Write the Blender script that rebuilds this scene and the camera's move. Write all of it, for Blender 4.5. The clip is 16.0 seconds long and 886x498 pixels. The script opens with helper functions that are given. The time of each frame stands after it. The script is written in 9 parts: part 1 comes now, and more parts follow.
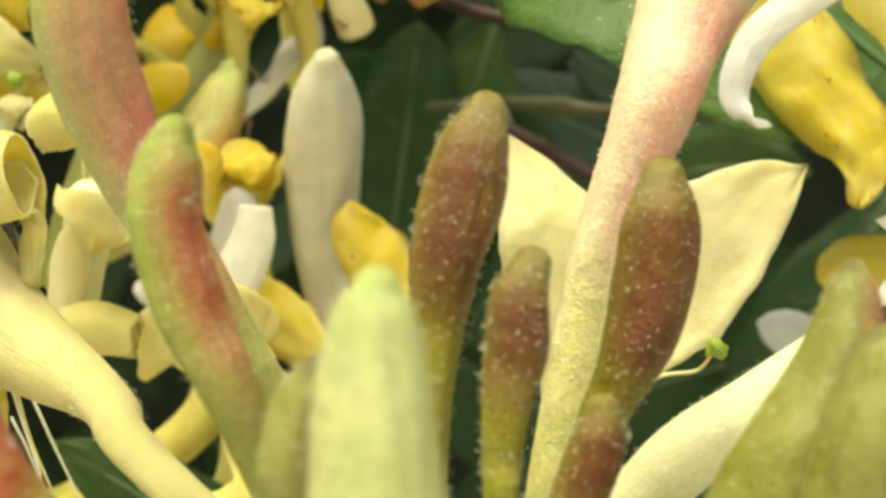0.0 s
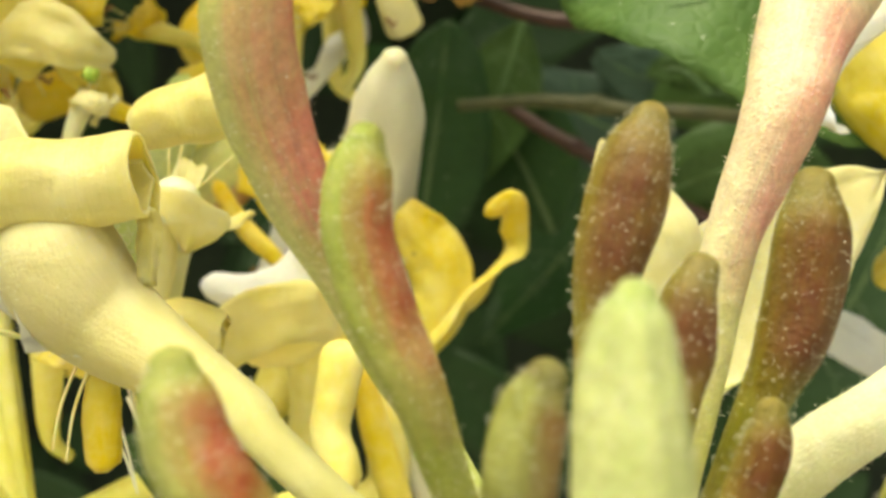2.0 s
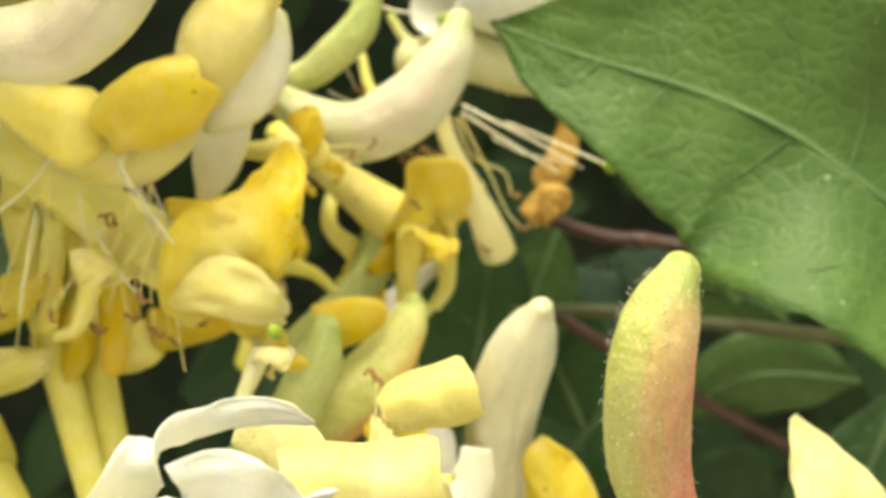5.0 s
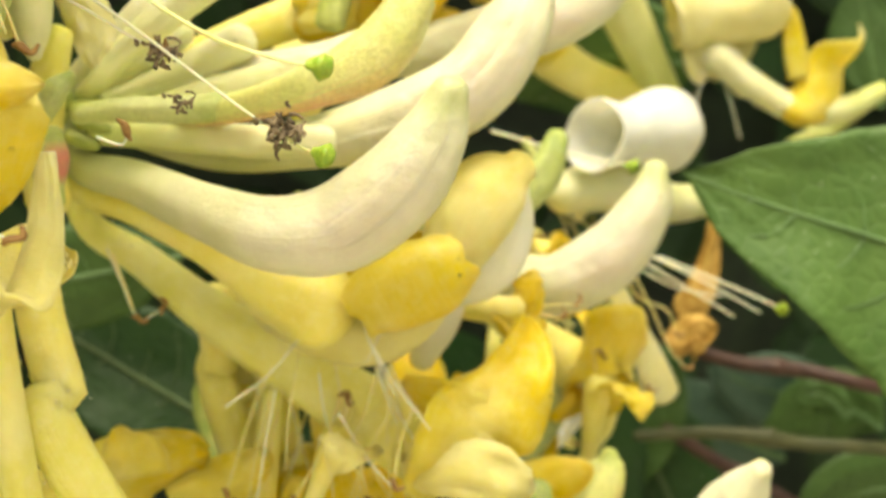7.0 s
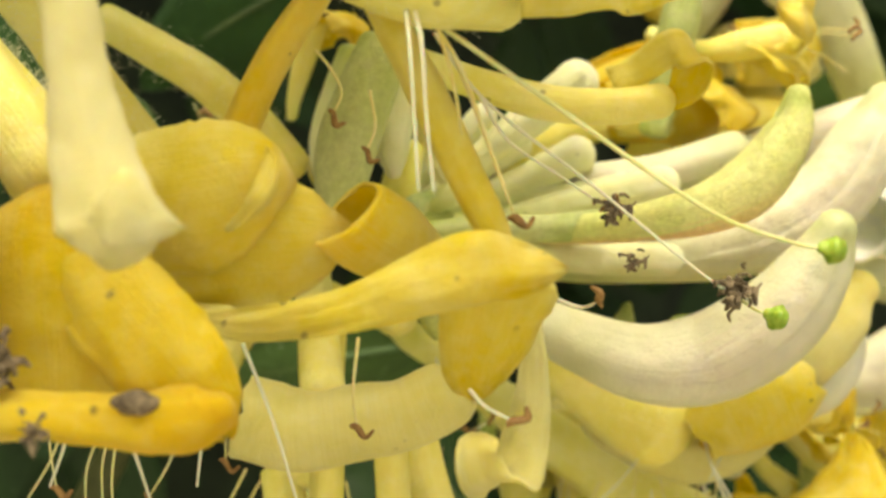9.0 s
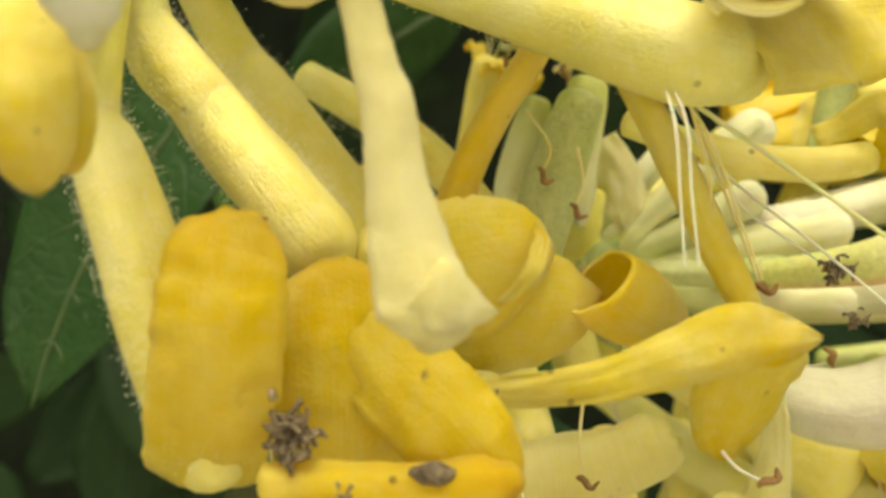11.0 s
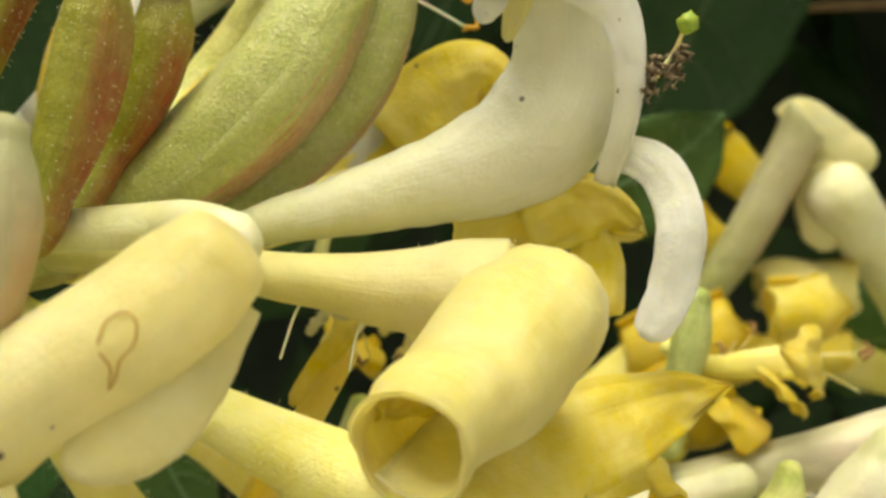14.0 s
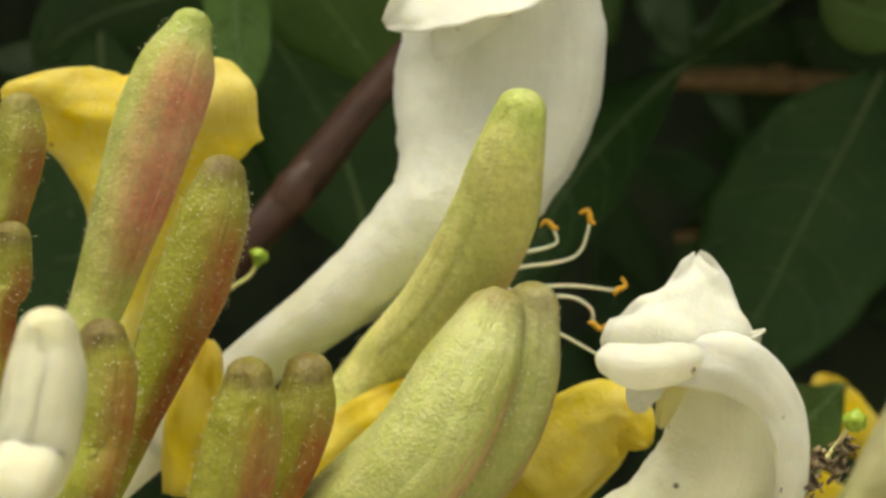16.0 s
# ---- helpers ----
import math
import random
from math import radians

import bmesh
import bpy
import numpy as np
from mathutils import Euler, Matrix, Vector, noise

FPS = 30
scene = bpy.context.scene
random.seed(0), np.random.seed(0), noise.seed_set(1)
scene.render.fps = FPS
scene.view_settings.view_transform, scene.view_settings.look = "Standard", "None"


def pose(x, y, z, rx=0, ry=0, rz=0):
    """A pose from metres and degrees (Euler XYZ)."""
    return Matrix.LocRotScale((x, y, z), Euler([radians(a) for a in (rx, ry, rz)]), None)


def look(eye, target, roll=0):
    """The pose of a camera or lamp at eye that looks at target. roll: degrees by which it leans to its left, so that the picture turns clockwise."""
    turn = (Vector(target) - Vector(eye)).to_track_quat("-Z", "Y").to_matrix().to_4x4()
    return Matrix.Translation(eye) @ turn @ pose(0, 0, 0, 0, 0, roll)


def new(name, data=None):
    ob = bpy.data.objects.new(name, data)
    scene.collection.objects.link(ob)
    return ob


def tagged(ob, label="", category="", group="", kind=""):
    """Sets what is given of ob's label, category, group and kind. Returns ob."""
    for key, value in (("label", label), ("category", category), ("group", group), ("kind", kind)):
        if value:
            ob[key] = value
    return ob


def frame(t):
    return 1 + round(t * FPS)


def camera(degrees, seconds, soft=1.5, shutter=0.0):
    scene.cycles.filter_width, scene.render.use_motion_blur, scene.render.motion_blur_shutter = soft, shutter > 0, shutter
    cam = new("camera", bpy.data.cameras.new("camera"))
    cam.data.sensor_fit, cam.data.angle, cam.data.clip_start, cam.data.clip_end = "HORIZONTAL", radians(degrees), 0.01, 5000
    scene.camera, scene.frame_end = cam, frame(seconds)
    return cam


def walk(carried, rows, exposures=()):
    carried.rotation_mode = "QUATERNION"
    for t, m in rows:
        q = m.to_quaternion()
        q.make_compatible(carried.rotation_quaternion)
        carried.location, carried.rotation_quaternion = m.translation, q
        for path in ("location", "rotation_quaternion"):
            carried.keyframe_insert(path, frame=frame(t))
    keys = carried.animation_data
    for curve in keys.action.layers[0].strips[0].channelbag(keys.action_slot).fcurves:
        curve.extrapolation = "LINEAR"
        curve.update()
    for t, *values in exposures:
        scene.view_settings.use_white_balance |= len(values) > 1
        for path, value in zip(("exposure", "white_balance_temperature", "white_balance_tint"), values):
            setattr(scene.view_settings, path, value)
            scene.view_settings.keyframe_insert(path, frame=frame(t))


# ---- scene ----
cam = camera(36.0, 16.0, soft=3.0)
cam.data.dof.use_dof = True
cam.data.dof.focus_distance = 0.114
cam.data.dof.aperture_fstop = 40.0
MM = 0.001

# seconds, eye, target (mm), roll
PATH = [
    (0, (0.00, 0.00, -0.00), (0.23, 91.80, -0.25), -0.01),
    (0.5, (1.22, -0.08, -2.35), (2.98, 91.70, -2.85), 0.07),
    (1, (-0.75, -1.90, -3.56), (2.06, 89.85, -4.86), 0.57),
    (1.5, (-6.91, -1.42, -2.01), (-3.76, 90.32, -3.25), 0.51),
    (2, (-15.01, -1.59, 0.94), (-10.91, 90.11, 0.06), 0.48),
    (2.5, (-24.06, 1.27, 2.64), (-18.61, 92.91, 2.36), 0.43),
    (3, (-31.45, 1.88, 4.55), (-22.86, 93.27, 4.85), 0.48),
    (3.5, (-40.99, -0.29, 7.53), (-30.87, 90.94, 9.18), 0.48),
    (4, (-45.68, -4.20, 10.40), (-33.00, 86.68, 13.32), 0.89),
    (4.2, (-47.01, -5.16, 11.69), (-33.62, 85.58, 15.53), 1.20),
    (6.3, (-86.00, 1.42, 29.92), (-63.03, 90.06, 36.40), 0.15),
    (6.5, (-89.70, 3.35, 31.06), (-66.10, 91.82, 37.69), 0.44),
    (7, (-101.10, 8.17, 37.08), (-75.68, 96.10, 44.11), 0.30),
    (7.5, (-110.72, 12.77, 41.01), (-84.58, 100.47, 48.20), 0.70),
    (8, (-119.40, 16.36, 43.68), (-93.44, 104.14, 50.66), 1.09),
    (8.5, (-126.14, 18.22, 45.21), (-101.49, 106.39, 52.01), 1.29),
    (9, (-134.25, 18.40, 50.41), (-110.75, 106.90, 56.88), 1.51),
    (9.2, (-138.40, 19.48, 50.55), (-115.27, 108.08, 57.03), 1.55),
    (11.3, (-151.59, 17.54, 57.78), (-130.20, 106.61, 63.88), 1.30),
    (11.5, (-151.03, 17.31, 60.39), (-128.70, 106.12, 66.90), 0.58),
    (12, (-147.62, 16.39, 64.81), (-125.91, 105.33, 71.52), 0.19),
    (12.5, (-139.61, 12.57, 72.08), (-120.37, 102.12, 78.11), 0.45),
    (13, (-135.24, 7.39, 79.46), (-117.34, 97.25, 85.10), 0.48),
    (13.5, (-129.69, 9.87, 83.39), (-111.80, 99.75, 88.86), 1.20),
    (14, (-125.86, 7.92, 87.65), (-109.78, 98.06, 94.30), 1.57),
    (14.5, (-124.32, 6.92, 94.08), (-109.74, 96.76, 106.08), 1.68),
    (15, (-127.21, 8.42, 99.95), (-113.42, 97.98, 114.65), 1.60),
    (15.5, (-130.37, 10.41, 105.48), (-117.16, 100.15, 119.61), 1.77),
    (16, (-134.33, 10.60, 111.63), (-122.21, 100.60, 125.09), 2.21),
]


def mm(p):
    return tuple(v * MM for v in p)


walk(cam, [(t, look(mm(eye), mm(target), roll)) for t, eye, target, roll in PATH], exposures=[(0, 0.02, 7900, 2), (1.2, -0.04, 7900, 1), (3, 0.13, 7800, 0), (6.5, 0.34, 8100, 2), (7.6, 0.18, 8200, 2), (8.2, 0.08, 8200, 2), (9.0, 0.0, 8300, 3), (11.5, -0.12, 8300, 2), (12.5, -0.14, 8100, 2), (14.2, -0.4, 8000, 1), (16, -0.46, 7900, 0)])

# ---- daylight: bright overcast sky ----
world = bpy.data.worlds.new("world")
scene.world = world
world.use_nodes = True
wn = world.node_tree.nodes
sky = wn.new("ShaderNodeTexSky")
sky.sky_type = "NISHITA"
sky.sun_disc = False
sky.dust_density = 6.0
sky.ozone_density = 0.3
sky.sun_elevation = radians(67)
sky.sun_rotation = radians(200)
haze = wn.new("ShaderNodeHueSaturation")
haze.inputs["Saturation"].default_value = 0.55
world.node_tree.links.new(sky.outputs[0], haze.inputs["Color"])
world.node_tree.links.new(haze.outputs[0], wn["Background"].inputs[0])
wn["Background"].inputs[1].default_value = 0.15
sun_data = bpy.data.lights.new("sun", "SUN")
sun_data.energy = 4.0
sun_data.angle = radians(50)
sun_data.color = (1.0, 0.96, 0.88)
sun = new("sun", sun_data)
sun.matrix_world = look((-0.6, -1.0, 2.7), (0, 0, 0))


# ---- materials ----
def nodes_of(name):
    m = bpy.data.materials.new(name)
    m.use_nodes = True
    nt = m.node_tree
    return m, nt, nt.nodes["Principled BSDF"]


def link(nt, a, b):
    nt.links.new(a, b)


def noise_tex(nt, vec, scale, detail=4.0, rough=0.55):
    n = nt.nodes.new("ShaderNodeTexNoise")
    n.inputs["Scale"].default_value = scale
    n.inputs["Detail"].default_value = detail
    n.inputs["Roughness"].default_value = rough
    link(nt, vec, n.inputs["Vector"])
    return n.outputs["Fac"]


def ramp(nt, fac, stops):
    r = nt.nodes.new("ShaderNodeValToRGB")
    els = r.color_ramp.elements
    while len(els) < len(stops):
        els.new(0.5)
    for e, (pos, col) in zip(els, stops):
        e.position = pos
        e.color = (*col, 1.0) if len(col) == 3 else col
    link(nt, fac, r.inputs["Fac"])
    return r.outputs["Color"]


def grey(a, b):
    return [(a, (0, 0, 0)), (b, (1, 1, 1))]


def mix(nt, fac, a, b):
    m = nt.nodes.new("ShaderNodeMix")
    m.data_type = "RGBA"
    if isinstance(fac, float):
        m.inputs[0].default_value = fac
    else:
        link(nt, fac, m.inputs[0])
    for socket, v in ((m.inputs[6], a), (m.inputs[7], b)):
        if isinstance(v, tuple):
            socket.default_value = (*v, 1.0)
        else:
            link(nt, v, socket)
    return m.outputs[2]


def calc(nt, op, a, b):
    m = nt.nodes.new("ShaderNodeMath")
    m.operation = op
    for socket, v in zip(m.inputs, (a, b)):
        if isinstance(v, (int, float)):
            socket.default_value = v
        else:
            link(nt, v, socket)
    return m.outputs[0]


def bump(nt, bsdf, height, distance, strength=0.6):
    b = nt.nodes.new("ShaderNodeBump")
    b.inputs["Distance"].default_value = distance
    b.inputs["Strength"].default_value = strength
    link(nt, height, b.inputs["Height"])
    link(nt, b.outputs[0], bsdf.inputs["Normal"])


def petal_material(name, stops, streak, rough=0.42, sss=0.35, blush=None, speckle=0.0, side=0.5, spread=0.28, down=0.0, grain=0.5, ridge=0.0, thin=0.0, marks=0.3, sheen=0.0):
    """Colours run from the tip (0) to the base (1); streaks along the length; an optional blush along one flank."""
    m, nt, bsdf = nodes_of(name)
    uv = nt.nodes.new("ShaderNodeUVMap")
    sep = nt.nodes.new("ShaderNodeSeparateXYZ")
    link(nt, uv.outputs[0], sep.inputs[0])
    co = nt.nodes.new("ShaderNodeTexCoord").outputs["Object"]
    soft = noise_tex(nt, co, 220.0, 3.0)
    along = calc(nt, "ADD", sep.outputs[0], calc(nt, "MULTIPLY", calc(nt, "SUBTRACT", soft, 0.5), 0.22))
    col = ramp(nt, along, stops)
    mp = nt.nodes.new("ShaderNodeMapping")
    mp.inputs["Scale"].default_value = (1.6, 22.0, 1.0)
    link(nt, uv.outputs[0], mp.inputs["Vector"])
    lines = noise_tex(nt, mp.outputs[0], 1.6, 5.0, 0.65)
    if blush:
        colour, start, end = blush
        flank = calc(nt, "ABSOLUTE", calc(nt, "SUBTRACT", sep.outputs[1], side), 0.0)
        flank = calc(nt, "SUBTRACT", flank, calc(nt, "MULTIPLY", calc(nt, "SUBTRACT", lines, 0.5), 0.9))
        band = ramp(nt, flank, [(spread * 0.45, (1, 1, 1)), (spread, (0, 0, 0))])
        reach = ramp(nt, along, [(start - 0.12, (0, 0, 0)), (start + 0.1, (1, 1, 1)), (end - 0.12, (1, 1, 1)), (end + 0.06, (0, 0, 0))])
        col = mix(nt, calc(nt, "MULTIPLY", band, reach), col, colour)
    col = mix(nt, calc(nt, "MULTIPLY", ramp(nt, lines, grey(0.5, 0.8)), marks), col, streak)
    blot = noise_tex(nt, co, 900.0, 4.0)
    col = mix(nt, calc(nt, "MULTIPLY", ramp(nt, blot, grey(0.45, 0.75)), 0.3), col, streak)
    broad = noise_tex(nt, co, 130.0, 3.0, 0.5)
    col = mix(nt, calc(nt, "MULTIPLY", ramp(nt, broad, grey(0.45, 0.7)), 0.45), col, streak)
    fine_lines = nt.nodes.new("ShaderNodeMapping")
    fine_lines.inputs["Scale"].default_value = (1.1, 60.0, 1.0)
    link(nt, uv.outputs[0], fine_lines.inputs["Vector"])
    veins = noise_tex(nt, fine_lines.outputs[0], 1.3, 3.0, 0.6)
    patch = noise_tex(nt, co, 160.0, 4.0, 0.6)
    tone = calc(nt, "ADD", calc(nt, "MULTIPLY", ramp(nt, patch, grey(0.3, 0.7)), 0.13), calc(nt, "MULTIPLY", ramp(nt, veins, grey(0.3, 0.7)), 0.05))
    wear = nt.nodes.new("ShaderNodeHueSaturation")
    link(nt, calc(nt, "ADD", 0.9, tone), wear.inputs["Value"])
    link(nt, calc(nt, "SUBTRACT", 1.14, tone), wear.inputs["Saturation"])
    link(nt, col, wear.inputs["Color"])
    col = wear.outputs[0]
    if speckle:
        v = nt.nodes.new("ShaderNodeTexVoronoi")
        v.inputs["Scale"].default_value = 300.0
        v.inputs["Randomness"].default_value = 1.0
        link(nt, co, v.inputs["Vector"])
        dots = ramp(nt, v.outputs["Distance"], [(0.06, (1, 1, 1)), (0.11, (0, 0, 0))])
        few = ramp(nt, noise_tex(nt, co, 90.0, 1.0), grey(0.56, 0.6))
        col = mix(nt, calc(nt, "MULTIPLY", calc(nt, "MULTIPLY", dots, few), speckle), col, (0.09, 0.05, 0.02))
    cells = nt.nodes.new("ShaderNodeTexVoronoi")
    cells.inputs["Scale"].default_value = 2300.0
    link(nt, co, cells.inputs["Vector"])
    dot = ramp(nt, cells.outputs["Distance"], [(0.16, (1, 1, 1)), (0.34, (0, 0, 0))])
    if down:
        col = mix(nt, calc(nt, "MULTIPLY", dot, down), col, (0.78, 0.72, 0.42))
        shade = ramp(nt, noise_tex(nt, co, 1500.0, 5.0, 0.7), grey(0.38, 0.66))
        hs = nt.nodes.new("ShaderNodeHueSaturation")
        link(nt, calc(nt, "ADD", 0.88, calc(nt, "MULTIPLY", shade, 0.22)), hs.inputs["Value"])
        link(nt, col, hs.inputs["Color"])
        col = hs.outputs[0]
    link(nt, col, bsdf.inputs["Base Color"])
    bsdf.inputs["Roughness"].default_value = rough
    bsdf.inputs["Specular IOR Level"].default_value = 0.5
    bsdf.inputs["Sheen Weight"].default_value = sheen
    bsdf.inputs["Sheen Roughness"].default_value = 0.45
    bsdf.inputs["Subsurface Weight"].default_value = sss
    bsdf.inputs["Subsurface Radius"].default_value = (1.0, 0.72, 0.25)
    bsdf.inputs["Subsurface Scale"].default_value = 0.0018
    fine = noise_tex(nt, co, 2600.0, 3.0)
    relief = calc(nt, "ADD", calc(nt, "MULTIPLY", lines, 0.4), calc(nt, "MULTIPLY", fine, grain))
    if down:
        relief = calc(nt, "ADD", relief, calc(nt, "MULTIPLY", dot, 0.2))
    if ridge:
        mq = nt.nodes.new("ShaderNodeMapping")
        mq.inputs["Scale"].default_value = (9.0, 1.2, 1.0)
        link(nt, uv.outputs[0], mq.inputs["Vector"])
        relief = calc(nt, "ADD", relief, calc(nt, "MULTIPLY", noise_tex(nt, mq.outputs[0], 1.5, 2.0), ridge))
    relief = calc(nt, "ADD", relief, calc(nt, "MULTIPLY", veins, 0.18))
    relief = calc(nt, "ADD", relief, calc(nt, "MULTIPLY", noise_tex(nt, co, 280.0, 1.5), 2.6))
    bump(nt, bsdf, relief, 0.0003, 0.85)
    if thin:
        glow = nt.nodes.new("ShaderNodeBsdfTranslucent")
        link(nt, col, glow.inputs["Color"])
        both = nt.nodes.new("ShaderNodeMixShader")
        both.inputs[0].default_value = thin
        link(nt, bsdf.outputs[0], both.inputs[1])
        link(nt, glow.outputs[0], both.inputs[2])
        link(nt, both.outputs[0], nt.nodes["Material Output"].inputs["Surface"])
    return m


def leaf_material(name, dark, light, vein, rough=0.55, relief=0.00016):
    m, nt, bsdf = nodes_of(name)
    co = nt.nodes.new("ShaderNodeTexCoord").outputs["Object"]
    uv = nt.nodes.new("ShaderNodeUVMap")
    sep = nt.nodes.new("ShaderNodeSeparateXYZ")
    link(nt, uv.outputs[0], sep.inputs[0])
    info = nt.nodes.new("ShaderNodeObjectInfo")
    col = mix(nt, ramp(nt, noise_tex(nt, co, 70.0, 5.0), grey(0.35, 0.7)), dark, light)
    v = nt.nodes.new("ShaderNodeTexVoronoi")
    v.feature = "DISTANCE_TO_EDGE"
    v.inputs["Scale"].default_value = 420.0
    link(nt, co, v.inputs["Vector"])
    net = ramp(nt, v.outputs["Distance"], grey(0.0, 0.22))
    col = mix(nt, calc(nt, "MULTIPLY", calc(nt, "SUBTRACT", 1.0, net), 0.12), col, vein)
    mid = ramp(nt, calc(nt, "ABSOLUTE", calc(nt, "SUBTRACT", sep.outputs[1], 0.5), 0.0), [(0.008, (1, 1, 1)), (0.02, (0, 0, 0))])
    col = mix(nt, calc(nt, "MULTIPLY", mid, 0.7), col, vein)
    spots = ramp(nt, noise_tex(nt, co, 900.0, 2.0), grey(0.72, 0.76))
    col = mix(nt, calc(nt, "MULTIPLY", spots, 0.5), col, (0.5, 0.55, 0.45))
    hsv = nt.nodes.new("ShaderNodeHueSaturation")
    link(nt, calc(nt, "ADD", 0.75, calc(nt, "MULTIPLY", info.outputs["Random"], 0.5)), hsv.inputs["Value"])
    link(nt, col, hsv.inputs["Color"])
    link(nt, hsv.outputs[0], bsdf.inputs["Base Color"])
    bsdf.inputs["Roughness"].default_value = rough
    bsdf.inputs["Specular IOR Level"].default_value = 0.3
    bump(nt, bsdf, calc(nt, "ADD", net, calc(nt, "MULTIPLY", noise_tex(nt, co, 1800.0), 0.5)), relief, 0.5)
    return m


def plain_material(name, a, b, scale, rough=0.6, bumpy=0.0002, sss=0.0):
    m, nt, bsdf = nodes_of(name)
    co = nt.nodes.new("ShaderNodeTexCoord").outputs["Object"]
    n = noise_tex(nt, co, scale, 5.0)
    link(nt, mix(nt, ramp(nt, n, grey(0.35, 0.65)), a, b), bsdf.inputs["Base Color"])
    bsdf.inputs["Roughness"].default_value = rough
    bsdf.inputs["Subsurface Weight"].default_value = sss
    bsdf.inputs["Subsurface Scale"].default_value = 0.001
    bump(nt, bsdf, n, bumpy)
    return m


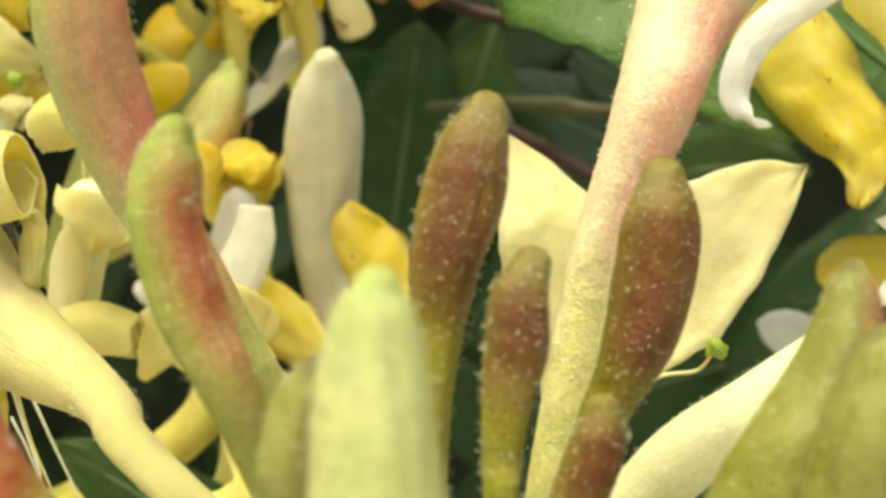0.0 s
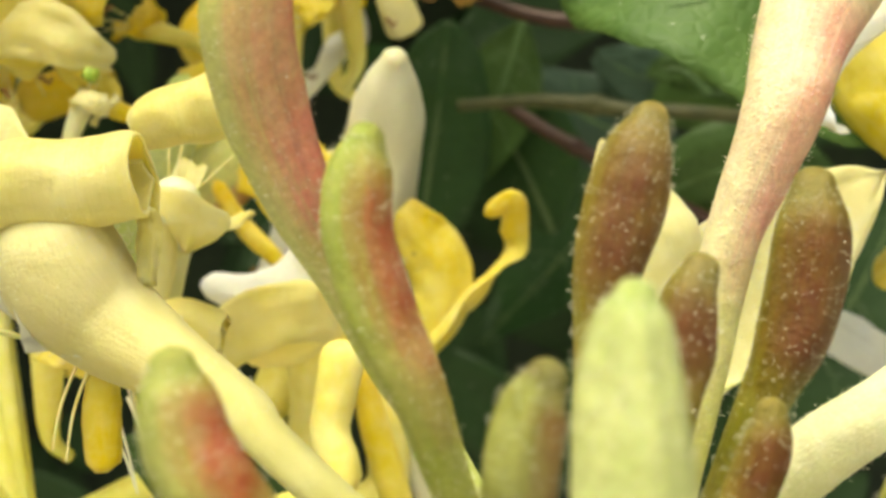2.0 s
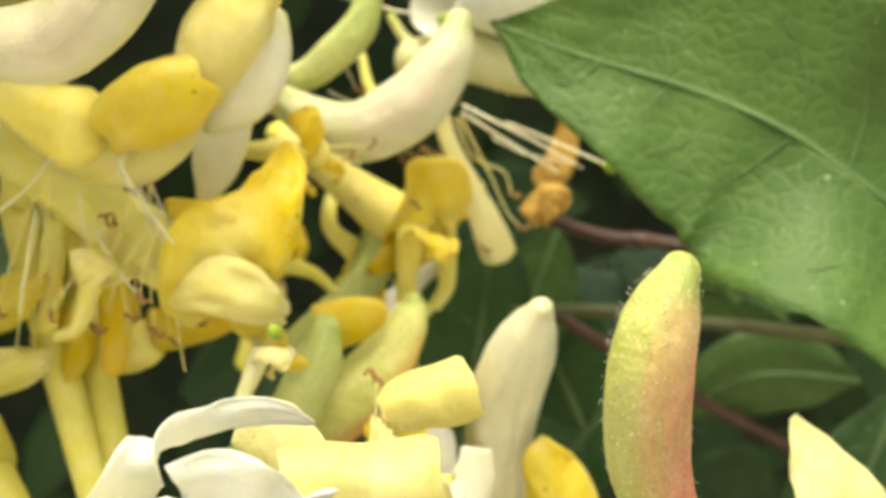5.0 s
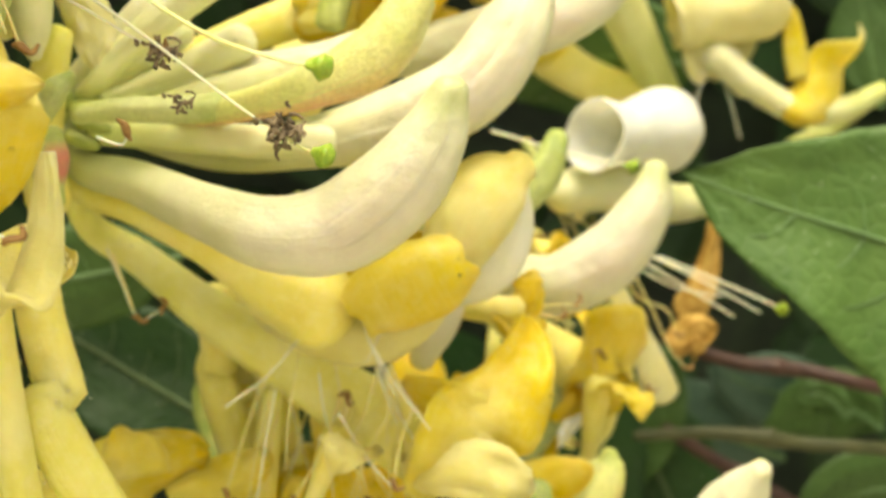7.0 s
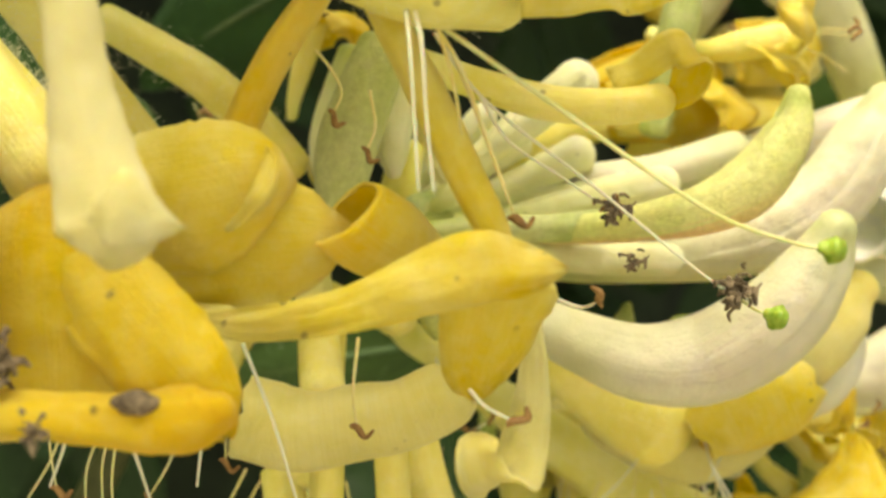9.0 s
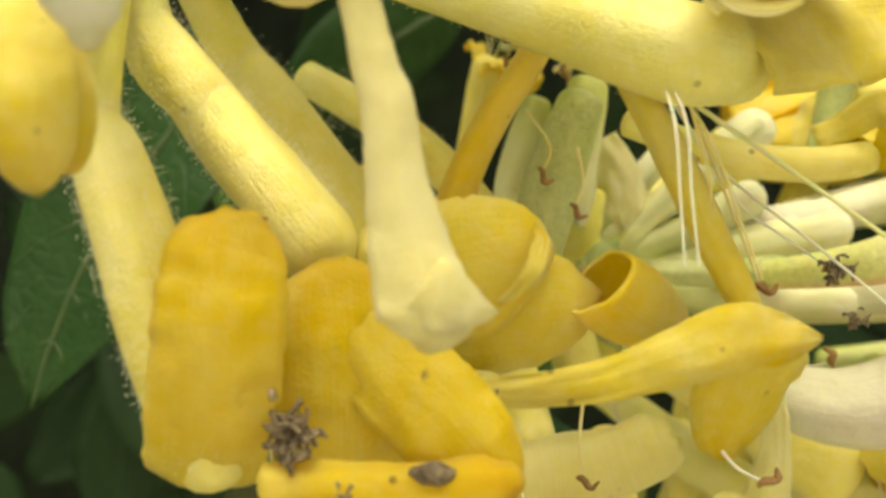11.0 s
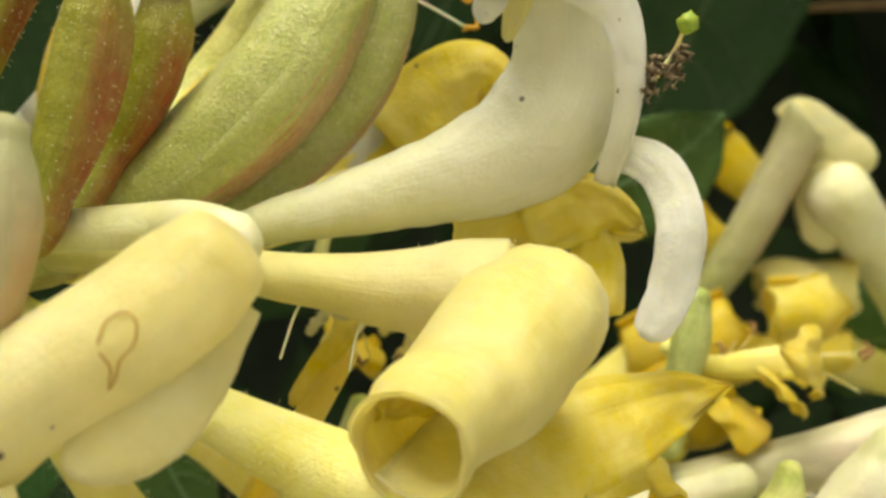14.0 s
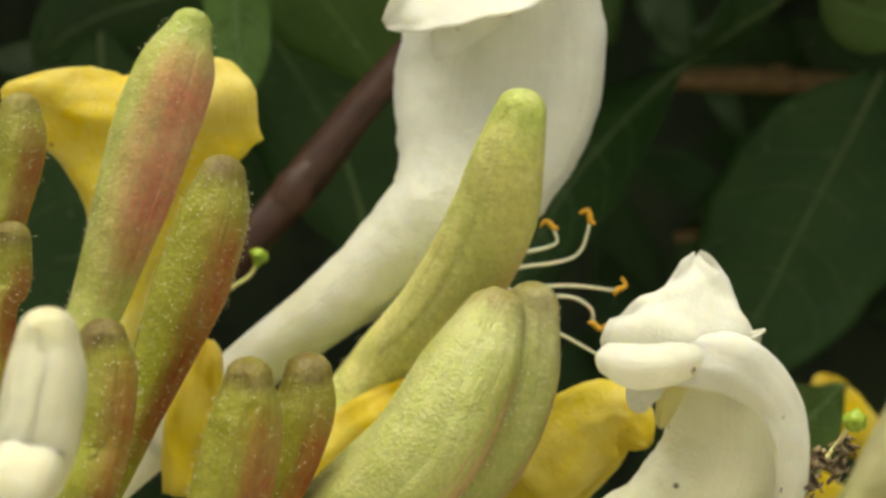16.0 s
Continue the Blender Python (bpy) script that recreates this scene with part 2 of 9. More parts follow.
M = {
    "bud_red": petal_material("bud_red", [(0.0, (0.25, 0.33, 0.055)), (0.1, (0.3, 0.38, 0.065)), (0.5, (0.34, 0.38, 0.085)), (0.75, (0.38, 0.45, 0.09)), (1.0, (0.36, 0.45, 0.085))], (0.46, 0.44, 0.17), blush=((0.38, 0.1, 0.055), 0.1, 0.56), side=0.95, spread=0.62, down=0.09, grain=0.55, marks=0.35),
    "bud_pink": petal_material("bud_pink", [(0.0, (0.34, 0.42, 0.11)), (0.15, (0.41, 0.47, 0.13)), (0.5, (0.47, 0.5, 0.18)), (0.8, (0.5, 0.57, 0.17)), (1.0, (0.46, 0.56, 0.14))], (0.58, 0.53, 0.28), blush=((0.63, 0.22, 0.17), 0.14, 0.62), side=0.95, spread=0.7, down=0.09, grain=0.55, marks=0.35),
    "bud_brown": petal_material("bud_brown", [(0.0, (0.20, 0.175, 0.035)), (0.1, (0.22, 0.19, 0.03)), (0.25, (0.2, 0.16, 0.025)), (0.42, (0.22, 0.17, 0.025)), (0.52, (0.28, 0.27, 0.035)), (1.0, (0.32, 0.34, 0.05))], (0.27, 0.2, 0.05), blush=((0.15, 0.048, 0.018), 0.1, 0.5), side=0.65, spread=0.6, down=0.05, grain=0.55, marks=0.4),
    "bud_green": petal_material("bud_green", [(0.0, (0.264, 0.236, 0.079)), (0.06, (0.388, 0.434, 0.143)), (0.4, (0.458, 0.511, 0.181)), (1.0, (0.441, 0.500, 0.126))], (0.585, 0.562, 0.344), blush=((0.50, 0.26, 0.16), 0.2, 0.8), side=0.9, spread=0.16, down=0.08, grain=0.7, marks=0.6),
    "bud_olive": petal_material("bud_olive", [(0.0, (0.152, 0.138, 0.033)), (0.08, (0.213, 0.230, 0.044)), (0.5, (0.233, 0.245, 0.049)), (1.0, (0.244, 0.266, 0.049))], (0.4, 0.42, 0.16), blush=((0.26, 0.085, 0.035), 0.1, 0.75), side=0.95, spread=0.5, down=0.05, grain=0.55, marks=0.6),
    "bud_tip": petal_material("bud_tip", [(0.0, (0.145, 0.103, 0.030)), (0.03, (0.188, 0.167, 0.030)), (0.1, (0.231, 0.233, 0.027)), (0.6, (0.282, 0.307, 0.036)), (1.0, (0.376, 0.437, 0.060))], (0.4, 0.392, 0.11), blush=((0.3, 0.0709, 0.03), 0.2, 0.8), side=0.9, spread=0.45, down=0.05, grain=0.55, marks=0.6),
    "bud_dusk": petal_material("bud_dusk", [(0.0, (0.377, 0.394, 0.204)), (0.3, (0.415, 0.401, 0.246)), (0.6, (0.428, 0.416, 0.246)), (1.0, (0.364, 0.394, 0.137))], (0.5, 0.47, 0.28), blush=((0.5, 0.36, 0.22), 0.2, 0.8), side=0.9, spread=0.3, speckle=0.5),
    "petal_shell": petal_material("petal_shell", [(0.0, (0.8, 0.8, 0.63)), (0.4, (0.78, 0.77, 0.58)), (1.0, (0.66, 0.68, 0.36))], (0.82, 0.82, 0.68), speckle=0.9, thin=0.15),
    "bud_pale": petal_material("bud_pale", [(0.0, (0.352, 0.451, 0.128)), (0.15, (0.440, 0.524, 0.187)), (0.6, (0.502, 0.561, 0.238)), (1.0, (0.458, 0.552, 0.145))], (0.63, 0.64, 0.36), down=0.04, grain=0.5),
    "bud_white": petal_material("bud_white", [(0.0, (0.66, 0.66, 0.42)), (0.08, (0.72, 0.72, 0.55)), (0.5, (0.74, 0.74, 0.6)), (0.8, (0.72, 0.71, 0.55)), (1.0, (0.65, 0.68, 0.32))], (0.8, 0.79, 0.66), speckle=0.3),
    "bud_cream": petal_material("bud_cream", [(0.0, (0.5, 0.54, 0.27)), (0.1, (0.63, 0.64, 0.43)), (0.35, (0.66, 0.65, 0.48)), (0.6, (0.66, 0.66, 0.43)), (0.8, (0.62, 0.66, 0.32)), (1.0, (0.52, 0.6, 0.2))], (0.72, 0.7, 0.52), blush=((0.65, 0.58, 0.47), 0.2, 0.5), side=0.4, spread=0.3, speckle=0.5),
    "bud_blush": petal_material("bud_blush", [(0.0, (0.417, 0.509, 0.137)), (0.1, (0.546, 0.606, 0.205)), (0.4, (0.655, 0.667, 0.274)), (1.0, (0.616, 0.727, 0.228))], (0.77, 0.695, 0.33), blush=((0.726, 0.408, 0.22), 0.35, 0.9), side=0.85, spread=0.3, down=0.06, grain=0.6),
    "tube_yellow": petal_material("tube_yellow", [(0.0, (0.88, 0.785, 0.22)), (0.5, (0.87, 0.79, 0.24)), (1.0, (0.78, 0.755, 0.18))], (0.9, 0.86, 0.5), speckle=0.5, ridge=0.2, marks=0.3),
    "tube_cream": petal_material("tube_cream", [(0.0, (0.8, 0.8, 0.58)), (0.5, (0.79, 0.79, 0.48)), (1.0, (0.6, 0.68, 0.2))], (0.68, 0.71, 0.3), speckle=0.3, marks=0.25),
    "tube_pink": petal_material("tube_pink", [(0.0, (0.78, 0.68, 0.46)), (0.3, (0.76, 0.62, 0.42)), (0.5, (0.74, 0.68, 0.38)), (0.65, (0.7, 0.7, 0.3)), (1.0, (0.58, 0.62, 0.18))], (0.84, 0.76, 0.5), blush=((0.72, 0.33, 0.27), 0.05, 0.52), side=0.9, spread=0.5, down=0.06, grain=0.6, marks=0.4),
    "petal_white": petal_material("petal_white", [(0.0, (0.958, 0.968, 0.905)), (0.6, (0.958, 0.968, 0.874)), (1.0, (0.927, 0.906, 0.728))], (0.94, 0.94, 0.88), sss=0.4, ridge=0.4, speckle=0.3, thin=0.36, marks=0.2, sheen=0.25),
    "petal_cream": petal_material("petal_cream", [(0.0, (0.900, 0.823, 0.381)), (0.5, (0.920, 0.864, 0.470)), (1.0, (0.880, 0.808, 0.370))], (0.93, 0.9, 0.62), sss=0.4, ridge=0.4, speckle=0.2, thin=0.36, marks=0.25, sheen=0.25),
    "petal_pale": petal_material("petal_pale", [(0.0, (0.900, 0.789, 0.243)), (0.5, (0.920, 0.840, 0.338)), (1.0, (0.900, 0.845, 0.419))], (0.94, 0.9, 0.58), sss=0.4, ridge=0.5, speckle=0.3, thin=0.36, marks=0.3, sheen=0.25),
    "petal_yellow": petal_material("petal_yellow", [(0.0, (0.88, 0.655, 0.045)), (0.5, (0.9, 0.735, 0.095)), (1.0, (0.9, 0.785, 0.2))], (0.93, 0.87, 0.45), sss=0.4, ridge=0.5, speckle=0.6, thin=0.36, marks=0.35, sheen=0.25),
    "petal_deep": petal_material("petal_deep", [(0.0, (0.86, 0.58, 0.025)), (0.5, (0.89, 0.67, 0.055)), (1.0, (0.89, 0.71, 0.11))], (0.9, 0.79, 0.27), sss=0.4, ridge=0.5, speckle=0.8, thin=0.36, marks=0.3, sheen=0.25),
    "petal_blush": petal_material("petal_blush", [(0.0, (0.92, 0.88, 0.48)), (0.3, (0.92, 0.84, 0.5)), (0.5, (0.91, 0.85, 0.4)), (1.0, (0.82, 0.79, 0.34))], (0.86, 0.78, 0.34), sss=0.4, ridge=0.3, thin=0.36, marks=0.2, sheen=0.25),
    "hair": plain_material("hair", (0.82, 0.80, 0.58), (0.9, 0.88, 0.74), 600.0, 0.3),
    "stigma": plain_material("stigma", (0.20, 0.34, 0.03), (0.34, 0.46, 0.06), 1800.0, 0.45, sss=0.2),
    "anther_brown": plain_material("anther_brown", (0.20, 0.10, 0.03), (0.36, 0.21, 0.07), 1500.0, 0.7),
    "anther_orange": plain_material("anther_orange", (0.62, 0.30, 0.02), (0.76, 0.44, 0.06), 1500.0, 0.7),
    "filament": plain_material("filament", (0.84, 0.82, 0.62), (0.80, 0.78, 0.62), 500.0, 0.4, sss=0.3),
    "filament_yellow": plain_material("filament_yellow", (0.80, 0.68, 0.24), (0.84, 0.76, 0.42), 500.0, 0.4, sss=0.3),
    "filament_green": plain_material("filament_green", (0.62, 0.66, 0.24), (0.74, 0.74, 0.40), 500.0, 0.4, sss=0.3),
    "dried": plain_material("dried", (0.07, 0.05, 0.03), (0.3, 0.23, 0.14), 1400.0, 0.85),
    "dried_orange": plain_material("dried_orange", (0.40, 0.22, 0.04), (0.58, 0.38, 0.10), 500.0, 0.7),
    "bract": plain_material("bract", (0.24, 0.33, 0.06), (0.40, 0.44, 0.12), 500.0, 0.5),
    "vein": plain_material("vein", (0.075, 0.15, 0.05), (0.1, 0.19, 0.065), 300.0, 0.5),
    # dimmed copy of vein for leaves whose colour holds shade
    "vein_shaded": plain_material("vein_shaded", (0.05, 0.09, 0.03), (0.075, 0.12, 0.04), 300.0, 0.5),
    "leaf_mid": leaf_material("leaf_mid", (0.036, 0.085, 0.017), (0.056, 0.12, 0.026), (0.104, 0.17, 0.05)),
    "leaf_near": leaf_material("leaf_near", (0.040, 0.0918, 0.0180), (0.068, 0.1322, 0.0290), (0.115, 0.1750, 0.0560), relief=0.0002),
    # darkened copy of the leaf green: shade inside the bush is in the colour
    "leaf_shaded": leaf_material("leaf_shaded", (0.0081, 0.0338, 0.0047), (0.0137, 0.0481, 0.0075), (0.0240, 0.0702, 0.0147)),
    "leaf_blue": leaf_material("leaf_blue", (0.035, 0.077, 0.049), (0.063, 0.112, 0.077), (0.084, 0.133, 0.084)),
    "stem_red": plain_material("stem_red", (0.035, 0.012, 0.01), (0.065, 0.028, 0.018), 300.0, 0.5),
    "stem_green": plain_material("stem_green", (0.05, 0.06, 0.018), (0.08, 0.085, 0.028), 300.0, 0.5),
    "stem_brown": plain_material("stem_brown", (0.12, 0.07, 0.03), (0.20, 0.13, 0.05), 300.0, 0.6),
    # pale on purpose: bounces fill light up under the flowers
    "fill_ground": plain_material("fill_ground", (0.3, 0.28, 0.23), (0.52, 0.49, 0.42), 60.0, 0.9, 0.01),
    # near-black green that stands in for shade deep in the bush
    "shade_backing": plain_material("shade_backing", (0.007, 0.0154, 0.007), (0.0196, 0.0385, 0.0154), 45.0, 0.8, 0.004),
}


# ---- shapes ----
def spline(rows, n):
    """n rows on a smooth curve through the given rows (any number of columns)."""
    p = np.array(rows, float)
    if len(p) == 2:
        p = np.vstack([p[0], (p[0] + p[1]) / 2, p[1]])
    p = np.vstack([2 * p[0] - p[1], p, 2 * p[-1] - p[-2]])
    s = np.linspace(0, len(p) - 3 - 1e-9, n)
    i = s.astype(int)
    f = (s - i)[:, None]
    a, b, c, d = p[i], p[i + 1], p[i + 2], p[i + 3]
    return 0.5 * (2 * b + (c - a) * f + (2 * a - 5 * b + 4 * c - d) * f**2 + (3 * b - a - 3 * c + d) * f**3)


def unit(v):
    return v / (np.linalg.norm(v, axis=-1, keepdims=True) + 1e-12)


def frames(c):
    """Tangent, side and normal along a curve, with no twist."""
    t = unit(np.gradient(c, axis=0))
    s = np.zeros_like(t)
    ref = np.array([1.0, 0.0, 0.0]) if abs(t[0][0]) < 0.8 else np.array([0.0, 0.0, 1.0])
    for k in range(len(t)):
        ref = ref - t[k] * (ref @ t[k])
        ref = ref / (np.linalg.norm(ref) + 1e-12)
        s[k] = ref
    return t, s, np.cross(t, s)


def mesh_object(name, verts, faces, uvs, material, parent, label="", kind=""):
    """One mesh part under a thing, from places in mm."""
    me = bpy.data.meshes.new(name)
    origin = np.array(parent.matrix_basis.translation) if parent else np.zeros(3)
    if parent and parent.parent:
        origin = origin + np.array(parent.parent.matrix_basis.translation)
    me.from_pydata((np.asarray(verts) * MM - origin).tolist(), [], faces)
    if uvs is not None:
        layer = me.uv_layers.new(name="UVMap")
        loops = np.empty(len(me.loops), int)
        me.loops.foreach_get("vertex_index", loops)
        layer.data.foreach_set("uv", np.asarray(uvs, float)[loops].ravel())
    me.polygons.foreach_set("use_smooth", [True] * len(me.polygons))
    me.materials.append(material)
    me.update()
    ob = new(name, me)
    if parent:
        ob.parent = parent
    return tagged(ob, label=label, kind=kind)


def thing(name, base, label, category, group=""):
    e = new(name)
    e.location = mm(base[:3])
    e.empty_display_size = 0.004
    return tagged(e, label, category, group)


def tube_shape(rows, seg=14, ribs=0.0, rough=0.03, cap=True, seed=0.0):
    """A closed tube; rows of x, y, z, radius in mm, from the tip to the base."""
    steps = 5 * (len(rows) - 1) + 1
    q = spline(rows, steps)
    c, r = q[:, :3], np.maximum(q[:, 3], 0.02)
    t, s, n = frames(c)
    u = np.linspace(0, 1, steps)
    if cap:
        a = np.radians([88, 70, 50, 28])
        c = np.vstack([c[0] - t[0] * r[0] * np.sin(a)[:, None] * 0.9, c, c[-1] + t[-1] * r[-1] * np.sin(a[::-1])[:, None] * 0.5])
        t = np.vstack([np.repeat(t[:1], 4, 0), t, np.repeat(t[-1:], 4, 0)])
        s = np.vstack([np.repeat(s[:1], 4, 0), s, np.repeat(s[-1:], 4, 0)])
        n = np.vstack([np.repeat(n[:1], 4, 0), n, np.repeat(n[-1:], 4, 0)])
        r = np.r_[r[0] * np.cos(a), r, r[-1] * np.cos(a[::-1])]
        u = np.r_[np.zeros(4), u, np.ones(4)]
    phi = np.linspace(0, 2 * np.pi, seg, endpoint=False)
    wob = np.array([[noise.noise((seed + k * 0.35, 3 * math.cos(p), 3 * math.sin(p) + seed)) for p in phi] for k in range(len(r))])
    low = np.array([[noise.noise((seed + k * 0.11, 1.2 * math.cos(p) + 5.0, 1.2 * math.sin(p))) for p in phi] for k in range(len(r))])
    rr = r[:, None] * (1 + ribs * np.cos(5 * phi + seed)[None] + rough * wob + 3.0 * rough * low)
    v = c[:, None] + rr[..., None] * (np.cos(phi)[None, :, None] * s[:, None] + np.sin(phi)[None, :, None] * n[:, None])
    uv = np.stack([np.repeat(u[:, None], seg, 1), np.abs(np.repeat(phi[None] / np.pi, len(r), 0) - 1)], -1)
    faces = []
    for k in range(len(r) - 1):
        for j in range(seg):
            a0, b0 = k * seg + j, k * seg + (j + 1) % seg
            faces.append((a0, b0, b0 + seg, a0 + seg))
    faces.append(tuple(range(seg))[::-1])
    faces.append(tuple(range((len(r) - 1) * seg, len(r) * seg)))
    return v.reshape(-1, 3), faces, uv.reshape(-1, 2)


def tube(parent, name, rows, material, label="", seg=14, ribs=0.0, rough=0.03, cap=True):
    v, f, uv = tube_shape(rows, seg, ribs, rough, cap, seed=rows[0][0] * 0.37)
    return mesh_object(name, v, f, uv, material, parent, label)


def trumpet(parent, name, rows, material, facing, slant=0.3, label="", seg=24, thick=0.35):
    """A corolla tube with an open, obliquely cut mouth at its first row; facing is the side that is cut back."""
    steps = 6 * (len(rows) - 1) + 1
    q = spline(rows, steps)
    c, r = q[:, :3], np.maximum(q[:, 3], 0.1)
    t, s, n = frames(c)
    f = unit(np.array(facing, float))
    phi0 = math.atan2(f @ n[0], f @ s[0])
    phi = np.linspace(0, 2 * np.pi, seg, endpoint=False)
    u = np.linspace(0, 1, steps)
    seed = rows[0][0] * 0.37
    low = np.array([[noise.noise((seed + k * 0.14, 1.4 * math.cos(p) + 5.0, 1.4 * math.sin(p))) for p in phi] for k in range(steps)])
    rag = np.array([noise.noise((2.0 * math.cos(p), 2.0 * math.sin(p), seed)) for p in phi])
    fade = np.clip(1 - u / 0.35, 0, 1)[:, None] ** 2
    shift = fade * (slant * np.cos(phi - phi0) + 0.08 * rag)[None] * r[0]
    rr = r[:, None] * (1 + 0.025 * np.cos(5 * phi + seed)[None] + 0.06 * low * (0.5 + fade))
    layers = []
    for k in (0.0, thick):
        w = np.maximum(rr - k, 0.05)
        layers.append(c[:, None] + t[:, None] * shift[..., None] + w[..., None] * (np.cos(phi)[None, :, None] * s[:, None] + np.sin(phi)[None, :, None] * n[:, None]))
    verts = np.vstack([v.reshape(-1, 3) for v in layers])
    uv = np.stack([np.repeat(u[:, None], seg, 1), np.abs(np.repeat(phi[None] / np.pi, steps, 0) - 1)], -1).reshape(-1, 2)
    faces, off = [], steps * seg
    for k in range(steps - 1):
        for j in range(seg):
            a, b = k * seg + j, k * seg + (j + 1) % seg
            faces.append((a, b, b + seg, a + seg))
            faces.append((off + a, off + a + seg, off + b + seg, off + b))
    for j in range(seg):
        faces.append((j, off + j, off + (j + 1) % seg, (j + 1) % seg))
    faces.append(tuple(range((steps - 1) * seg, steps * seg)))
    return mesh_object(name, verts, faces, np.vstack([uv, uv]), material, parent, label)


def hairs(parent, rows, count, length=0.55, seed=1):
    """Fine glandular hairs with a droplet each, all over a tube."""
    rng = np.random.default_rng(seed)
    q = spline(rows, 60)
    c, r = q[:, :3], q[:, 3]
    t, s, n = frames(c)
    weight = r / r.sum()
    verts, faces = [], []
    for k in rng.choice(60, int(count * 2.0), p=weight):
        a = rng.uniform(0, 2 * np.pi)
        out = unit(np.cos(a) * s[k] + np.sin(a) * n[k] + rng.normal(0, 0.2, 3))
        p = c[k] + r[k] * 0.98 * (np.cos(a) * s[k] + np.sin(a) * n[k]) + t[k] * rng.uniform(-0.3, 0.3)
        ln, w, h = length * rng.uniform(0.25, 0.95) ** 1.3, 0.014, rng.uniform(0.035, 0.075)
        side = unit(np.cross(out, t[k]))
        up = np.cross(out, side)
        b, e = len(verts), p + out * ln
        verts += [p + side * w, p - side * w * 0.5 + up * w, p - side * w * 0.5 - up * w, e]
        faces += [(b, b + 1, b + 3), (b + 1, b + 2, b + 3), (b + 2, b, b + 3)]
        verts += [e + out * h, e - out * h, e + side * h, e - side * h, e + up * h, e - up * h]
        o = b + 4
        for x, y in ((2, 4), (4, 3), (3, 5), (5, 2)):
            faces += [(o, o + x, o + y), (o + 1, o + y, o + x)]
    return mesh_object("hairs", verts, faces, None, M["hair"], parent, "tiny pale sticky hairs", "stuff")


def petal_shape(rows, across, across_end=None, thick=0.3, wave=0.12, nv=13, seed=0.0, lobes=0.0):
    """A curved sheet: rows of x, y, z, half width, cup (degrees) along its middle, with the direction across it."""
    steps = 7 * (len(rows) - 1) + 1
    q = spline(rows, steps)
    c, hw, cup = q[:, :3], np.maximum(q[:, 3], 0.05), np.radians(q[:, 4])
    run = np.r_[0, np.cumsum(np.linalg.norm(np.diff(c, axis=0), axis=1))]
    reach = min(0.55 * hw[: steps // 3].max(), 0.22 * run[-1])
    hw = hw * np.sqrt(np.clip(1 - np.clip(1 - (run + 0.06 * reach) / reach, 0, 1) ** 2, 0.02, 1))
    hw = hw * (1 + 0.05 * np.array([noise.noise((k * 0.5, seed, 9.0)) for k in range(steps)]))
    t = unit(np.gradient(c, axis=0))
    w = np.linspace(0, 1, steps)[:, None]
    a = np.array(across, float)
    b = np.array(across_end if across_end else across, float)
    side = a * (1 - w) + b * w
    side = unit(side - t * (side * t).sum(1, keepdims=True))
    nrm = np.cross(side, t)
    v = np.linspace(-1, 1, nv)
    th = v[None] * cup[:, None]
    rad = hw[:, None] / np.where(np.abs(cup) < 0.02, 1, cup)[:, None]
    flat = np.abs(cup)[:, None] < 0.02
    xs = np.where(flat, v[None] * hw[:, None], rad * np.sin(th))
    zs = np.where(flat, 0, rad * (1 - np.cos(th)))
    ws = np.array([[noise.noise((k * 0.22 + seed, j * 2.2, seed * 0.7)) for j in v] for k in range(steps)])
    rip = np.array([[noise.noise((k * 0.12 + seed * 2, j * 7.0, 3.0)) for j in v] for k in range(steps)])
    zs = zs + wave * 2.2 * ws * (0.3 + np.abs(v[None])) + wave * 0.7 * rip
    mid = c[:, None] + xs[..., None] * side[:, None]
    top = mid + (zs + thick / 2)[..., None] * nrm[:, None]
    edge = np.ones_like(zs)
    edge[:, [0, -1]] = 0.25
    edge[[0, -1]] = 0.25
    bot = mid + (zs + thick / 2 - thick * edge)[..., None] * nrm[:, None]
    verts = np.vstack([top.reshape(-1, 3), bot.reshape(-1, 3)])
    uv = np.stack([np.repeat(np.linspace(0, 1, steps)[:, None], nv, 1), np.repeat((v[None] + 1) / 2, steps, 0)], -1).reshape(-1, 2)
    faces, off = [], steps * nv
    for k in range(steps - 1):
        for j in range(nv - 1):
            p = k * nv + j
            faces.append((p, p + 1, p + nv + 1, p + nv))
            faces.append((off + p, off + p + nv, off + p + nv + 1, off + p + 1))
    for k in range(steps - 1):
        for j, flip in ((0, 0), (nv - 1, 1)):
            p = k * nv + j
            f = (p, p + nv, off + p + nv, off + p)
            faces.append(f[::-1] if flip else f)
    for j in range(nv - 1):
        for k, flip in ((0, 1), (steps - 1, 0)):
            p = k * nv + j
            f = (p, p + 1, off + p + 1, off + p)
            faces.append(f if flip == 0 else f[::-1])
    return verts, faces, np.vstack([uv, uv])


def petal(parent, name, rows, across, material, across_end=None, label="", thick=0.3, wave=0.12):
    v, f, uv = petal_shape(rows, across, across_end, thick, wave, seed=rows[0][0] * 0.31)
    return mesh_object(name, v, f, uv, material, parent, label)


